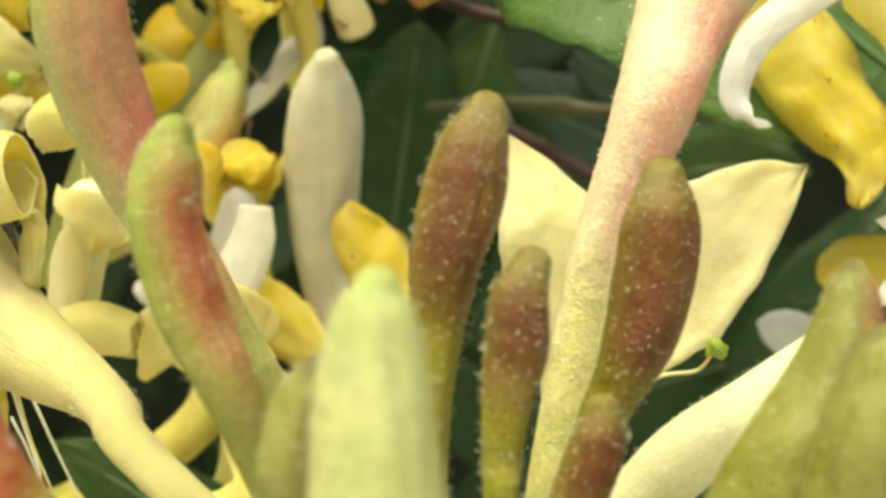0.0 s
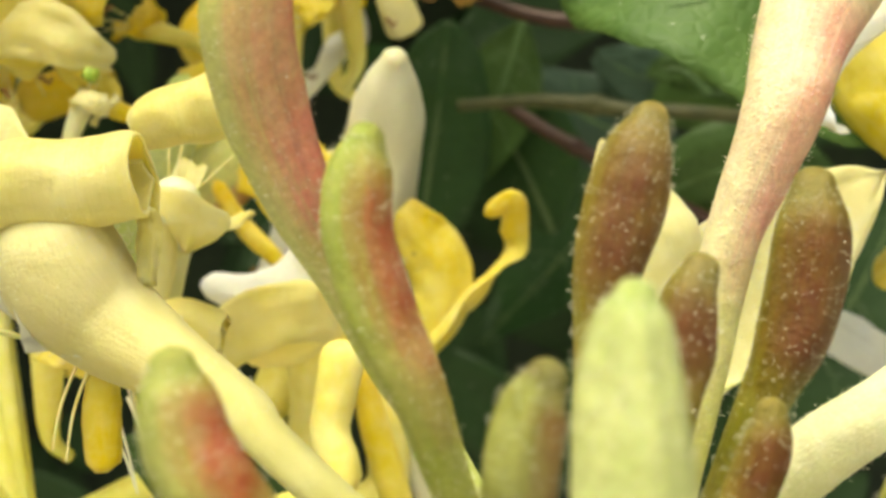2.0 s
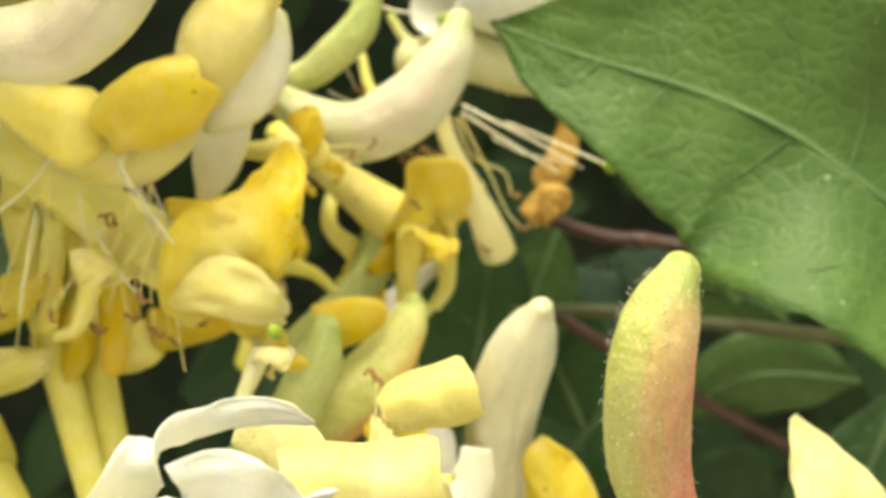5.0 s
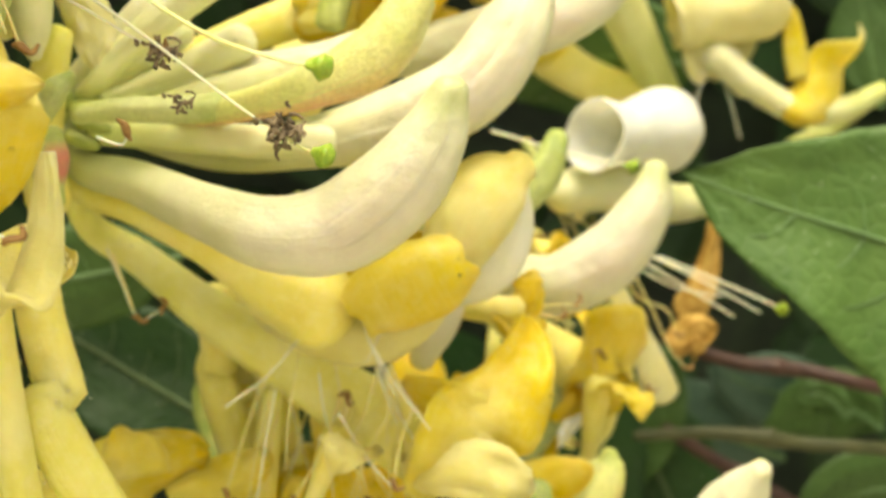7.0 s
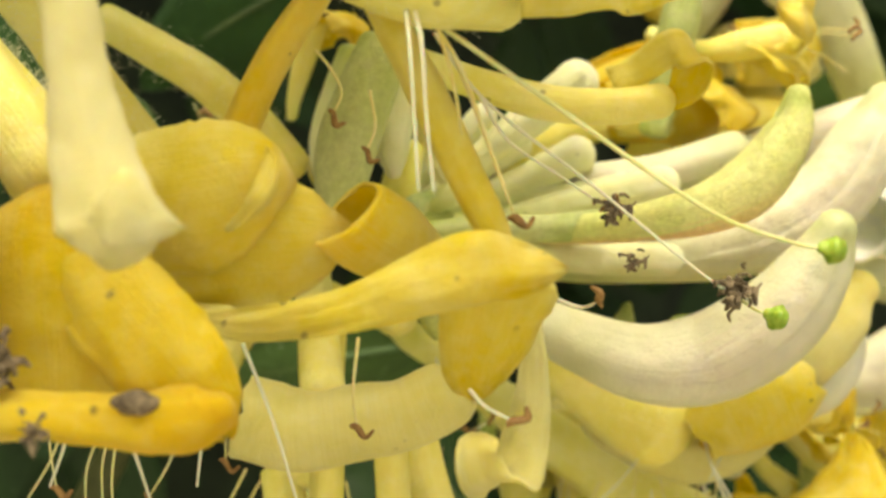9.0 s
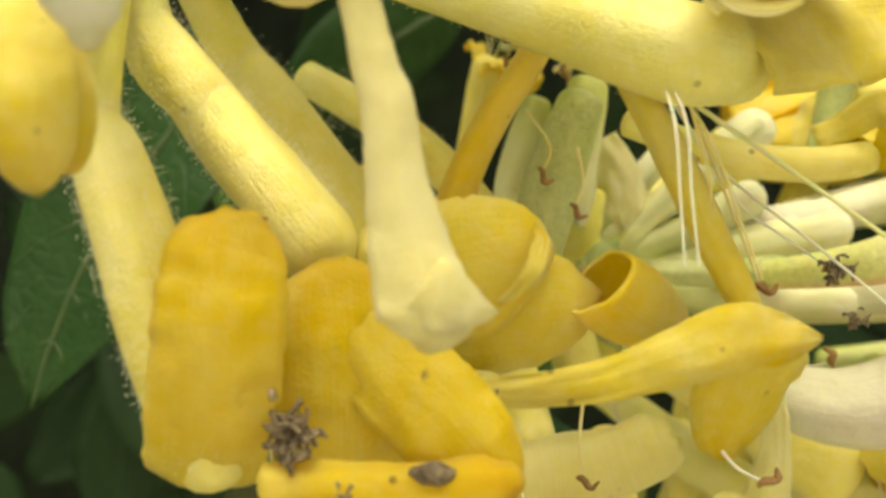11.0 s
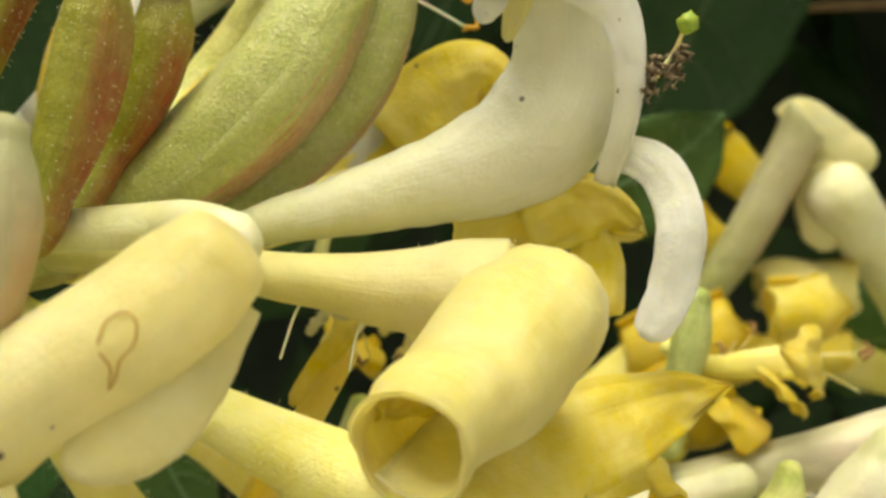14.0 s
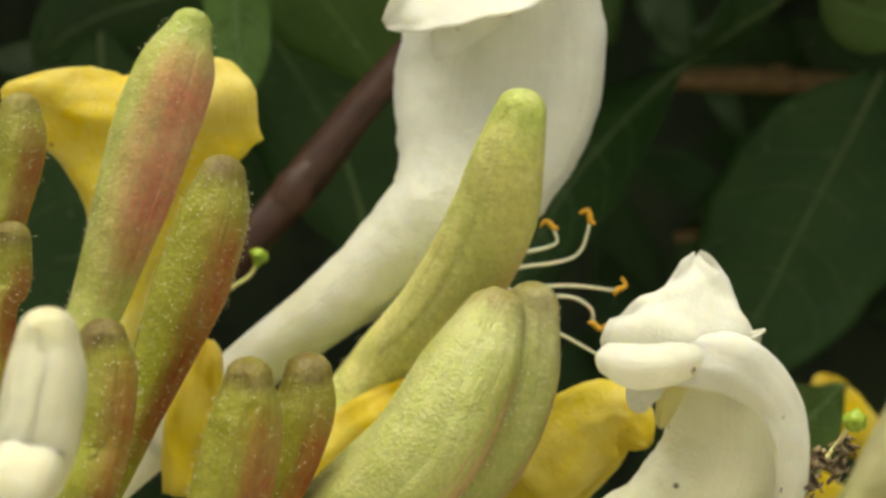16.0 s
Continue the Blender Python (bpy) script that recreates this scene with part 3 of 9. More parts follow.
def roll_shape(rows, turns=1.35, start=-130.0, inner=0.5, thick=0.45, ragged=0.3, seed=0.0, way=1):
    """A lip rolled up like a scroll: rows of x, y, z, radius along the roll's axis."""
    steps, nth = 6 * (len(rows) - 1) + 1, int(24 * turns)
    q = spline(rows, steps)
    c, r = q[:, :3], np.maximum(q[:, 3], 0.05)
    t, s, n = frames(c)
    turned = n[:, 1].mean() > 0
    if turned:
        n = -n
    w = np.linspace(0, 1, nth)
    th = np.radians(start) + way * w * 2 * np.pi * turns
    shrink = 1 - (1 - inner) * w**1.6
    ends = np.abs(np.linspace(-1, 1, steps)) ** 3 * np.sign(np.linspace(-1, 1, steps))
    rag = np.array([noise.noise((k * 0.33, seed, 2.0)) + 0.5 * noise.noise((k * 0.9, seed, 7.0)) for k in range(nth)])
    dent = np.array([[noise.noise((k * 0.16 + seed, j * 0.28, seed)) for j in range(nth)] for k in range(steps)])
    flare = 1 + 0.10 * np.abs(ends)[:, None]
    rad = r[:, None] * shrink[None] * flare * (1 + 0.16 * dent)
    shift = ends[:, None] * (rag[None] * ragged - 0.35 * ragged * w[None]) * r[:, None]
    layers = []
    for k in (0.0, -thick):
        rr = np.maximum(rad + k, 0.03)
        layers.append(c[:, None] + t[:, None] * shift[..., None] + rr[..., None] * (np.cos(th)[None, :, None] * s[:, None] + np.sin(th)[None, :, None] * n[:, None]))
    verts = np.vstack([v.reshape(-1, 3) for v in layers])
    uv = np.stack([np.repeat(w[None], steps, 0), np.repeat(np.linspace(0, 1, steps)[:, None], nth, 1)], -1).reshape(-1, 2)
    faces, off = [], steps * nth
    for k in range(steps - 1):
        for j in range(nth - 1):
            p = k * nth + j
            faces.append((p, p + 1, p + nth + 1, p + nth))
            faces.append((off + p, off + p + nth, off + p + nth + 1, off + p + 1))
        for j in (0, nth - 1):
            p = k * nth + j
            faces.append((p, p + nth, off + p + nth, off + p))
    for j in range(nth - 1):
        for k in (0, steps - 1):
            p = k * nth + j
            faces.append((p, p + 1, off + p + 1, off + p))
    if turned != (way < 0):
        faces = [f[::-1] for f in faces]
    return verts, faces, np.vstack([uv, uv])


def roll(parent, name, rows, material, label="", turns=1.35, start=-130.0, inner=0.5, ragged=0.3, way=1):
    v, f, uv = roll_shape(rows, turns, start, inner, 0.4, ragged, rows[0][0] * 0.41, way)
    return mesh_object(name, v, f, uv, material, parent, label)


def filament(parent, rows, material, tip="", name="stamen", r=0.16):
    """A thread-like stamen or style, with an anther or a stigma at its first end."""
    line = [(*p, 0.85 * r * (0.75 + 0.5 * k / max(len(rows) - 1, 1))) for k, p in enumerate(rows)]
    ob = tube(parent, name, line, material, seg=6, rough=0.0)
    e = np.array(rows[0])
    d = unit(e - np.array(rows[1]))
    if tip == "stigma":
        o = unit(np.cross(d, (0.3, 1, 0.2)))
        body = [e - d * 0.3, e + d * 0.4, e + d * 1.0]
        v, f, uv = tube_shape([(*body[0], 0.5), (*body[1], 1.0), (*body[2], 0.75)], 10, 0.16, 0.2, True, e[0])
        mesh_object("stigma", v, f, uv, M["stigma"], ob, "round green stigma")
    elif tip in ("anther", "anther_brown", "anther_orange"):
        o = unit(np.cross(d, (0.2, 1.0, 0.1)))
        rows2 = [e + o * 1.3 + d * 0.5, e + o * 0.6 + d * 0.95, e + d * 0.1, e - o * 0.5 - d * 0.1]
        rows2 = [(*p, w) for p, w in zip(rows2, (0.14, 0.26, 0.3, 0.16))]
        v, f, uv = tube_shape(rows2, 8, 0.0, 0.25, True, e[0])
        mesh_object("anther", v, f, uv, M[tip if tip != "anther" else "anther_brown"], ob, "curled anther")
    return ob


def crumb(parent, name, centre, size, count, material, label="", seed=3):
    """A dried, crumbled tuft: many small bent scraps round a centre."""
    rng = np.random.default_rng(seed)
    verts, faces = [], []
    for _ in range(count):
        p = np.array(centre) + rng.normal(0, size * 0.24, 3)
        d = unit(rng.normal(0, 1, 3)) * size * rng.uniform(0.25, 0.7)
        w = min(size * rng.uniform(0.05, 0.12), 0.26)
        rows = [(*p, w * 0.6), (*(p + d * 0.5 + rng.normal(0, size * 0.08, 3)), w), (*(p + d), w * 0.5)]
        v, f, uv = tube_shape(rows, 6, 0.0, 0.4, True, rng.uniform(0, 99))
        faces += [tuple(i + len(verts) for i in q) for q in f]
        verts += v.tolist()
    return mesh_object(name, verts, faces, None, material, parent, label)


def fold(parent, rows, material, reach=0.62):
    """The narrow lip that lies folded over one flank of a closed bud."""
    q = spline(rows, 41)
    c, r = q[:, :3], q[:, 3]
    t, s, n = frames(c)
    seed = rows[0][0] * 0.73
    mid = math.pi * (0.5 + 0.33 * math.sin(seed * 7.0))
    verts, faces, uvs = [], [], []
    ks = range(0, int(41 * reach))
    for k in ks:
        w = k / (41 * reach)
        half = 0.5 * math.sqrt(max(1e-3, 1 - w)) * (0.55 + 0.45 * min(1.0, w * 6))
        for j in range(9):
            v = -1 + j / 4
            a = mid + half * v + 0.12 * noise.noise((k * 0.2, seed, 0.0))
            rise = 1.0 + 0.022 * (1 - v**4) * (1 - w**3) - 0.03 * abs(v) ** 8
            verts.append(c[k] + r[k] * rise * (math.cos(a) * s[k] + math.sin(a) * n[k]) - t[k] * 0.25 * r[k] * (k == 0))
            uvs.append((k / 40, abs((a % (2 * math.pi)) / math.pi - 1)))
    for k in range(len(ks) - 1):
        for j in range(8):
            p = k * 9 + j
            faces.append((p, p + 1, p + 10, p + 9))
    return mesh_object("folded_lip", verts, faces, uvs, material, parent)


def bud(label, rows, material, hair=0, group="", ribs=0.045, seg=20, crease=True):
    e = thing("flower_bud", rows[-1], label, "flower bud", group)
    tube(e, "corolla", rows, material, seg=seg, ribs=ribs)
    if crease:
        fold(e, rows, material)
    if hair:
        hairs(e, rows, hair * (3 if material == M["tube_yellow"] else 0.75), 1.1 if material == M["tube_yellow"] else 0.5, int(abs(rows[0][0] * 10)))
    return e


def stem(label, rows, material, category="stem"):
    e = thing("stem", rows[-1], label, category)
    tube(e, "stalk", rows, material, seg=12, rough=0.08)
    q = spline(rows, 21)
    k = 8
    a, b = q[k - 1], q[k + 1]
    tube(e, "node", [(*a[:3], a[3] * 0.9), (*q[k][:3], a[3] * 1.22), (*b[:3], b[3] * 0.9)], material, seg=12, rough=0.1)
    return e


def leaf(label, rows, across, material, group="", veins=7, bend=14.0, name="leaf"):
    """A leaf: rows of x, y, z, half width along its midrib from tip to base."""
    e = thing(name, rows[-1], label, "leaf", group)
    rows5 = [(*r, bend) for r in rows]
    v, f, uv = petal_shape(rows5, across, None, 0.35, 0.35, nv=17, seed=rows[0][0] * 0.17)
    mesh_object("blade", v, f, uv, material, e)
    q = spline(rows5, 41)
    c = q[:, :3]
    t = unit(np.gradient(c, axis=0))
    a = np.array(across, float)
    side = unit(a - t * (t @ a)[:, None])
    nrm = np.cross(side, t)
    sgn = 1.0
    rib = [(*(c[k] + nrm[k] * 0.12 * sgn), 0.22 + 0.012 * k) for k in range(0, 41, 5)]
    vein = M["vein_shaded"] if material == M["leaf_shaded"] else M["vein"]
    tube(e, "midrib", rib, vein, seg=6, rough=0.0)
    for k in range(veins):
        i = 6 + int(k * 32 / max(veins, 1))
        j = max(i - 6, 0)
        for sg in (-1, 1):
            pts = []
            for w in (0.0, 0.35, 0.65, 0.9):
                m = i + (j - i) * w * w
                lo = int(m)
                hw, cup = q[lo, 3], math.radians(q[lo, 4])
                x, z = hw / cup * math.sin(w * cup), hw / cup * (1 - math.cos(w * cup))
                pts.append((*(c[lo] + side[lo] * sg * x + nrm[lo] * (z + 0.14)), 0.14 * (1.2 - w)))
            tube(e, "side_vein", pts, vein, seg=5, rough=0.0)
    return e


# ---- the bush behind and the ground ----
# unseen ground, added pale to throw light back up
ground = mesh_object("ground", [(-60000, -60000, -900), (60000, -60000, -900), (60000, 60000, -900), (-60000, 60000, -900)], [(0, 1, 2, 3)], None, M["fill_ground"], None)
tagged(ground, "unseen ground before the bush, made pale to bounce light", "ground", "", "structure")


def shade_backing():
    """A rough, bulging solid behind the leaves, coloured near-black for the bush's inner shade."""
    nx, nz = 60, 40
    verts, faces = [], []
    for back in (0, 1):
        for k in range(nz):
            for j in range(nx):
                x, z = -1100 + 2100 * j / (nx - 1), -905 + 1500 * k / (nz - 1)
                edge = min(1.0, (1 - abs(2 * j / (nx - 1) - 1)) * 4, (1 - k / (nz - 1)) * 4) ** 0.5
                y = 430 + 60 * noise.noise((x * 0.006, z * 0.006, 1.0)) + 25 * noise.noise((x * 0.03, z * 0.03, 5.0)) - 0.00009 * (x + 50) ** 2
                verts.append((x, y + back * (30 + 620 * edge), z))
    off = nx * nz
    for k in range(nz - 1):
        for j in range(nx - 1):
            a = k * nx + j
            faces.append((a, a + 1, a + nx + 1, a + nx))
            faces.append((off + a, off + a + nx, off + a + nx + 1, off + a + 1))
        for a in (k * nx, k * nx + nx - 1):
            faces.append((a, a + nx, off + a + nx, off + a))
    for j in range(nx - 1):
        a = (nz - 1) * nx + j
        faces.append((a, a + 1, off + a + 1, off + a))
    ob = mesh_object("backdrop", verts, faces, None, M["shade_backing"], None)
    return tagged(ob, "backing coloured near-black for the shade inside the bush", "backdrop", "", "structure")


shade_backing()


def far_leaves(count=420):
    """Leaves deep in the bush, past counting, with the shade put into their colour."""
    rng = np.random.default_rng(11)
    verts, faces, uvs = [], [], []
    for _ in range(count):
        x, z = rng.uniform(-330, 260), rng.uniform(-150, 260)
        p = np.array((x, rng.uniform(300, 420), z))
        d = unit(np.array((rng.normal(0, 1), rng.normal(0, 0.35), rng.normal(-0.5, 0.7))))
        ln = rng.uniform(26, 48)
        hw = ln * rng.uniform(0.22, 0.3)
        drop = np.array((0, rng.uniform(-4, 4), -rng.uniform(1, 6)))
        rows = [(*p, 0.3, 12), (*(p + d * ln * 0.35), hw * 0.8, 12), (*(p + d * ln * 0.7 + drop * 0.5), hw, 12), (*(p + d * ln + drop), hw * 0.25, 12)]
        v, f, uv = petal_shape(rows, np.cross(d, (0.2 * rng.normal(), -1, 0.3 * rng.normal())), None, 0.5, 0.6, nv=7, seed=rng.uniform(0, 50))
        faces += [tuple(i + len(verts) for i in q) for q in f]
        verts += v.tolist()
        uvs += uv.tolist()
    ob = mesh_object("foliage", verts, faces, uvs, M["leaf_shaded"], None)
    return tagged(ob, "leaves deep inside the bush, coloured dark for shade", "foliage", "", "stuff")


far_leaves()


def shade_canopy(count=520):
    """Unseen leaves added over the bush to block light from its inside."""
    rng = np.random.default_rng(12)
    verts, faces, uvs = [], [], []
    for _ in range(count):
        p = np.array((rng.uniform(-420, 330), rng.uniform(215, 430), 0.0))
        p[2] = 205 + 0.35 * (p[1] - 215) + rng.uniform(0, 60)
        d = unit(np.array((rng.normal(0, 1), rng.normal(-0.3, 0.6), rng.normal(0.0, 0.35))))
        ln = rng.uniform(34, 60)
        hw = ln * rng.uniform(0.25, 0.32)
        rows = [(*p, 0.3, 12), (*(p + d * ln * 0.35), hw * 0.8, 12), (*(p + d * ln * 0.7), hw, 12), (*(p + d * ln), hw * 0.25, 12)]
        v, f, uv = petal_shape(rows, np.cross(d, (0.3 * rng.normal(), 0.3 * rng.normal(), 1)), None, 0.5, 0.6, nv=7, seed=rng.uniform(0, 50))
        faces += [tuple(i + len(verts) for i in q) for q in f]
        verts += v.tolist()
        uvs += uv.tolist()
    ob = mesh_object("bush_crown", verts, faces, uvs, M["leaf_mid"], None)
    return tagged(ob, "unseen leaves added over the bush to shade its inside", "foliage", "", "stuff")


shade_canopy()


def outer_leaves(count=4200):
    """Leaves all over the bush, away from the flowers; each a folded blade of six faces."""
    rng = np.random.default_rng(21)
    verts, faces, uvs = [], [], []
    while len(verts) < count * 12:
        x, z = rng.uniform(-1100, 1000), rng.uniform(-880, 600)
        top = rng.uniform() < 0.35
        if top:
            p = np.array((x, rng.uniform(430, 1050), 600 + rng.uniform(-10, 25)))
        else:
            if -360 < x < 290 and -170 < z < 300:
                continue
            p = np.array((x, rng.uniform(340, 420) - 0.00009 * (x + 50) ** 2, z))
        d = unit(np.array((rng.normal(0, 1), rng.normal(0, 0.4), rng.normal(-0.4, 0.7))))
        a = unit(np.cross(d, (0.4 * rng.normal(), 0.4 * rng.normal() if top else -1.0, 1.0 if top else 0.4 * rng.normal())))
        n = np.cross(a, d)
        ln = rng.uniform(38, 70)
        hw, o = ln * rng.uniform(0.24, 0.32), len(verts)
        for u, w in ((0.0, 0.06), (0.35, 0.9), (0.7, 0.85), (1.0, 0.06)):
            for v in (-1, 0, 1):
                verts.append(p + d * ln * u + a * hw * w * v + n * (0.18 * hw * abs(v) - 6 * u * u))
                uvs.append((u, 0.5 + 0.5 * v))
        for k in range(3):
            for j in range(2):
                q = o + 3 * k + j
                faces.append((q, q + 1, q + 4, q + 3))
    ob = mesh_object("outer_foliage", verts, faces, uvs, M["leaf_mid"], None)
    return tagged(ob, "green leaves covering the bush", "foliage", "", "stuff")


outer_leaves()
# ---- flowers, buds, leaves and stems ----

# stems that carry the flower heads
stem("green-brown stem under a head of buds", [(1.4, 95.1, -35.1, 2.20), (1.9, 111.1, -53.3, 1.41), (0.7, 137.6, -88.8, 1.98), (-5.5, 190.7, -178.6, 3.06)], M["stem_green"])
stem("green stem behind a flower head", [(-99.6, 166.2, 64.0, 2.20), (-106.0, 182.2, 64.2, 1.80), (-119.1, 209.3, 54.4, 2.35), (-136.2, 265.7, 10.0, 3.31)], M["stem_green"])
stem("green stem behind the yellow flowers", [(-151.5, 132.6, 94.8, 2.20), (-161.1, 153.9, 96.8, 1.68), (-185.0, 192.6, 92.2, 2.36), (-219.3, 266.9, 42.5, 3.42)], M["stem_green"])
stem("green stem below the flowers", [(-57.4, 162.3, -36.5, 2.20), (-57.8, 190.9, -64.1, 2.35), (-60.8, 248.6, -126.0, 3.02)], M["stem_green"])
stem("reddish brown woody stem behind the flowers", [(-1.0, 218.6, 39.8, 1.18), (10.1, 215.7, 36.0, 1.30), (21.1, 212.6, 34.7, 1.30), (34.7, 209.0, 31.4, 1.30), (65.3, 214.6, 26.2, 1.50)], M["stem_red"])
stem("green woody stem behind the flowers", [(-1.7, 228.6, 23.1, 1.04), (9.6, 225.3, 23.7, 1.17), (20.0, 222.3, 22.8, 1.52), (25.7, 220.8, 21.8, 1.24), (39.8, 216.8, 20.9, 1.24), (77.9, 223.0, 17.3, 1.47)], M["stem_green"])
stem("thin brown twig below the leaf", [(5.3, 232.1, 23.9, 1.01), (13.2, 230.3, 18.9, 1.21), (21.1, 228.4, 14.4, 1.21), (31.9, 225.7, 7.9, 1.21), (54.8, 234.0, -2.1, 1.28)], M["stem_red"])
stem("dark red stem crossing behind a flower", [(-110.6, 212.6, 176.2, 2.44), (-120.2, 215.7, 163.7, 2.62), (-129.8, 219.0, 150.3, 2.79), (-137.9, 221.6, 140.5, 2.79), (-148.2, 235.9, 128.0, 2.75), (-162.1, 251.6, 109.2, 2.89)], M["stem_red"])
stem("brown twig in the shade", [(-45.2, 302.5, 197.4, 2.32), (-23.5, 299.5, 198.2, 2.83), (-4.3, 297.0, 197.7, 2.32), (21.2, 293.6, 197.4, 2.32)], M["stem_brown"])
stem("thin brown twig in the shade", [(-38.1, 314.9, 163.2, 1.19), (-18.7, 311.7, 167.2, 1.32), (9.7, 307.4, 170.5, 1.19), (33.4, 303.9, 172.5, 1.19)], M["stem_brown"])

# head of closed buds
bud("slender green bud with a red flank, hairy", [(-16.1, 82.8, 6.9, 1.18), (-16.5, 82.8, 4.8, 2.08), (-16.5, 82.7, 0.9, 2.29), (-15.0, 82.6, -4.2, 2.15), (-12.8, 82.5, -8.7, 1.73), (-10.8, 85.0, -14.3, 1.50), (-8.7, 87.6, -19.5, 1.33), (-6.0, 90.1, -26.4, 1.22), (1.4, 95.1, -35.1, 0.85)], M["bud_red"], 520, "buds of the front head")
bud("long curved bud, pinkish red flank on pale green", [(-22.2, 92.4, 24.0, 1.57), (-23.6, 92.6, 20.7, 2.82), (-24.4, 93.0, 16.0, 3.22), (-23.4, 96.0, 10.0, 3.15), (-20.9, 98.0, 3.5, 2.56), (-17.4, 101.4, -3.0, 1.97), (-13.9, 104.7, -9.8, 1.69), (-10.2, 108.6, -15.9, 1.57), (1.4, 95.1, -35.1, 1.07)], M["bud_pink"], 520, "buds of the front head")
bud("reddish brown hairy bud with a green base", [(3.1, 90.3, 9.0, 1.37), (2.3, 90.2, 6.7, 2.36), (1.4, 90.2, 2.9, 2.74), (0.4, 90.2, -0.9, 2.43), (-0.1, 90.2, -4.7, 1.90), (-0.5, 90.1, -9.3, 1.52), (-0.7, 90.1, -15.4, 1.22), (0.0, 90.0, -20.7, 1.07), (1.4, 95.1, -35.1, 0.75)], M["bud_brown"], 520, "buds of the front head")
bud("short dark red-brown hairy bud", [(6.0, 87.3, -1.1, 1.22), (5.2, 87.3, -3.5, 1.92), (5.0, 87.3, -6.4, 2.10), (4.4, 87.3, -9.7, 1.77), (4.0, 87.2, -13.4, 1.33), (3.7, 87.2, -18.2, 1.03), (1.4, 95.1, -35.1, 0.72)], M["bud_brown"], 400, "buds of the front head")
bud("plump brown-red bud with greenish tip", [(15.1, 92.5, 4.6, 1.57), (15.0, 92.4, 2.0, 2.55), (14.6, 92.4, -1.5, 2.78), (13.6, 92.4, -5.8, 2.58), (12.3, 92.4, -9.0, 1.96), (10.4, 92.4, -12.9, 1.49), (8.1, 92.4, -18.4, 1.17), (6.5, 92.4, -23.1, 1.10), (1.4, 95.1, -35.1, 0.77)], M["bud_brown"], 520, "buds of the front head")
bud("small brown-green hairy bud", [(10.3, 85.7, -10.3, 1.09), (10.0, 85.7, -12.5, 1.71), (8.8, 85.7, -15.8, 1.67), (7.0, 85.7, -19.1, 1.31), (5.6, 85.7, -22.7, 1.02), (1.4, 95.1, -35.1, 0.71)], M["bud_brown"], 260, "buds of the front head")
bud("very small brown closed bud", [(8.7, 78.9, -17.2, 1.21), (8.0, 78.9, -19.1, 1.54), (6.6, 78.9, -22.4, 1.34), (1.4, 95.1, -35.1, 0.94)], M["bud_brown"], 120, "buds of the front head")
bud("tiny green-brown closed bud", [(4.2, 87.2, -16.4, 0.96), (4.4, 87.1, -18.6, 1.18), (3.9, 87.1, -22.3, 1.11), (1.4, 95.1, -35.1, 0.78)], M["bud_green"], 100, "buds of the front head")
bud("pale green bud standing in front, cream flank", [(-2.9, 63.3, -1.9, 1.07), (-3.0, 63.3, -2.8, 1.83), (-3.1, 63.3, -4.7, 2.36), (-3.1, 63.2, -7.7, 2.79), (-3.0, 63.2, -11.4, 3.12), (-2.8, 63.1, -15.2, 3.17), (-2.4, 68.4, -20.7, 2.91), (1.4, 95.1, -35.1, 2.04)], M["bud_pale"], 420, "buds of the front head")
bud("green bud behind the pale one", [(-6.1, 71.4, -6.6, 1.15), (-7.0, 71.4, -8.7, 1.87), (-7.6, 71.4, -12.7, 1.99), (-7.3, 74.0, -17.4, 1.82), (-5.4, 79.3, -23.6, 1.61), (1.4, 95.1, -35.1, 1.13)], M["bud_olive"], 300, "buds of the front head")
bud("curved green bud turning red at its flank", [(-26.2, 72.1, -6.2, 1.27), (-25.9, 72.1, -8.0, 2.18), (-25.1, 72.0, -11.0, 2.54), (-23.3, 71.9, -14.0, 2.54), (-21.4, 74.5, -17.6, 2.51), (-18.9, 79.8, -22.7, 2.35), (1.4, 95.1, -35.1, 1.64)], M["bud_red"], 380, "buds of the front head")
bud("stout green bud with reddish streaks on its flank", [(24.1, 79.5, -1.4, 0.73), (24.1, 79.5, -2.4, 1.39), (23.9, 79.5, -4.7, 2.06), (23.2, 79.5, -8.0, 2.85), (22.0, 79.5, -11.3, 3.65), (20.8, 80.5, -14.8, 4.23), (19.5, 81.5, -18.4, 4.42), (18.5, 83.5, -22.2, 4.11), (1.4, 95.1, -35.1, 2.2)], M["bud_olive"], 360, "buds of the front head", crease=False)
bud("green bud leaning before its neighbour", [(23.7, 72.5, -4.8, 0.73), (23.7, 72.5, -5.7, 1.45), (23.6, 72.5, -7.8, 2.36), (23.3, 72.5, -10.6, 3.09), (23.2, 73.5, -13.7, 3.50), (23.1, 74.4, -17.0, 3.61), (23.0, 76.4, -20.6, 3.38), (1.4, 95.1, -35.1, 2.2)], M["bud_olive"], 220, "buds of the front head", crease=False)
bud("slim red-flanked bud beside the stout green one", [(30.6, 83.4, -2.0, 1.04), (30.3, 83.4, -3.8, 1.95), (30.2, 83.4, -6.9, 2.30), (29.8, 83.3, -10.4, 2.16), (28.5, 83.3, -15.3, 1.74), (1.4, 95.1, -35.1, 1.1)], M["bud_red"], 200, "buds of the front head")

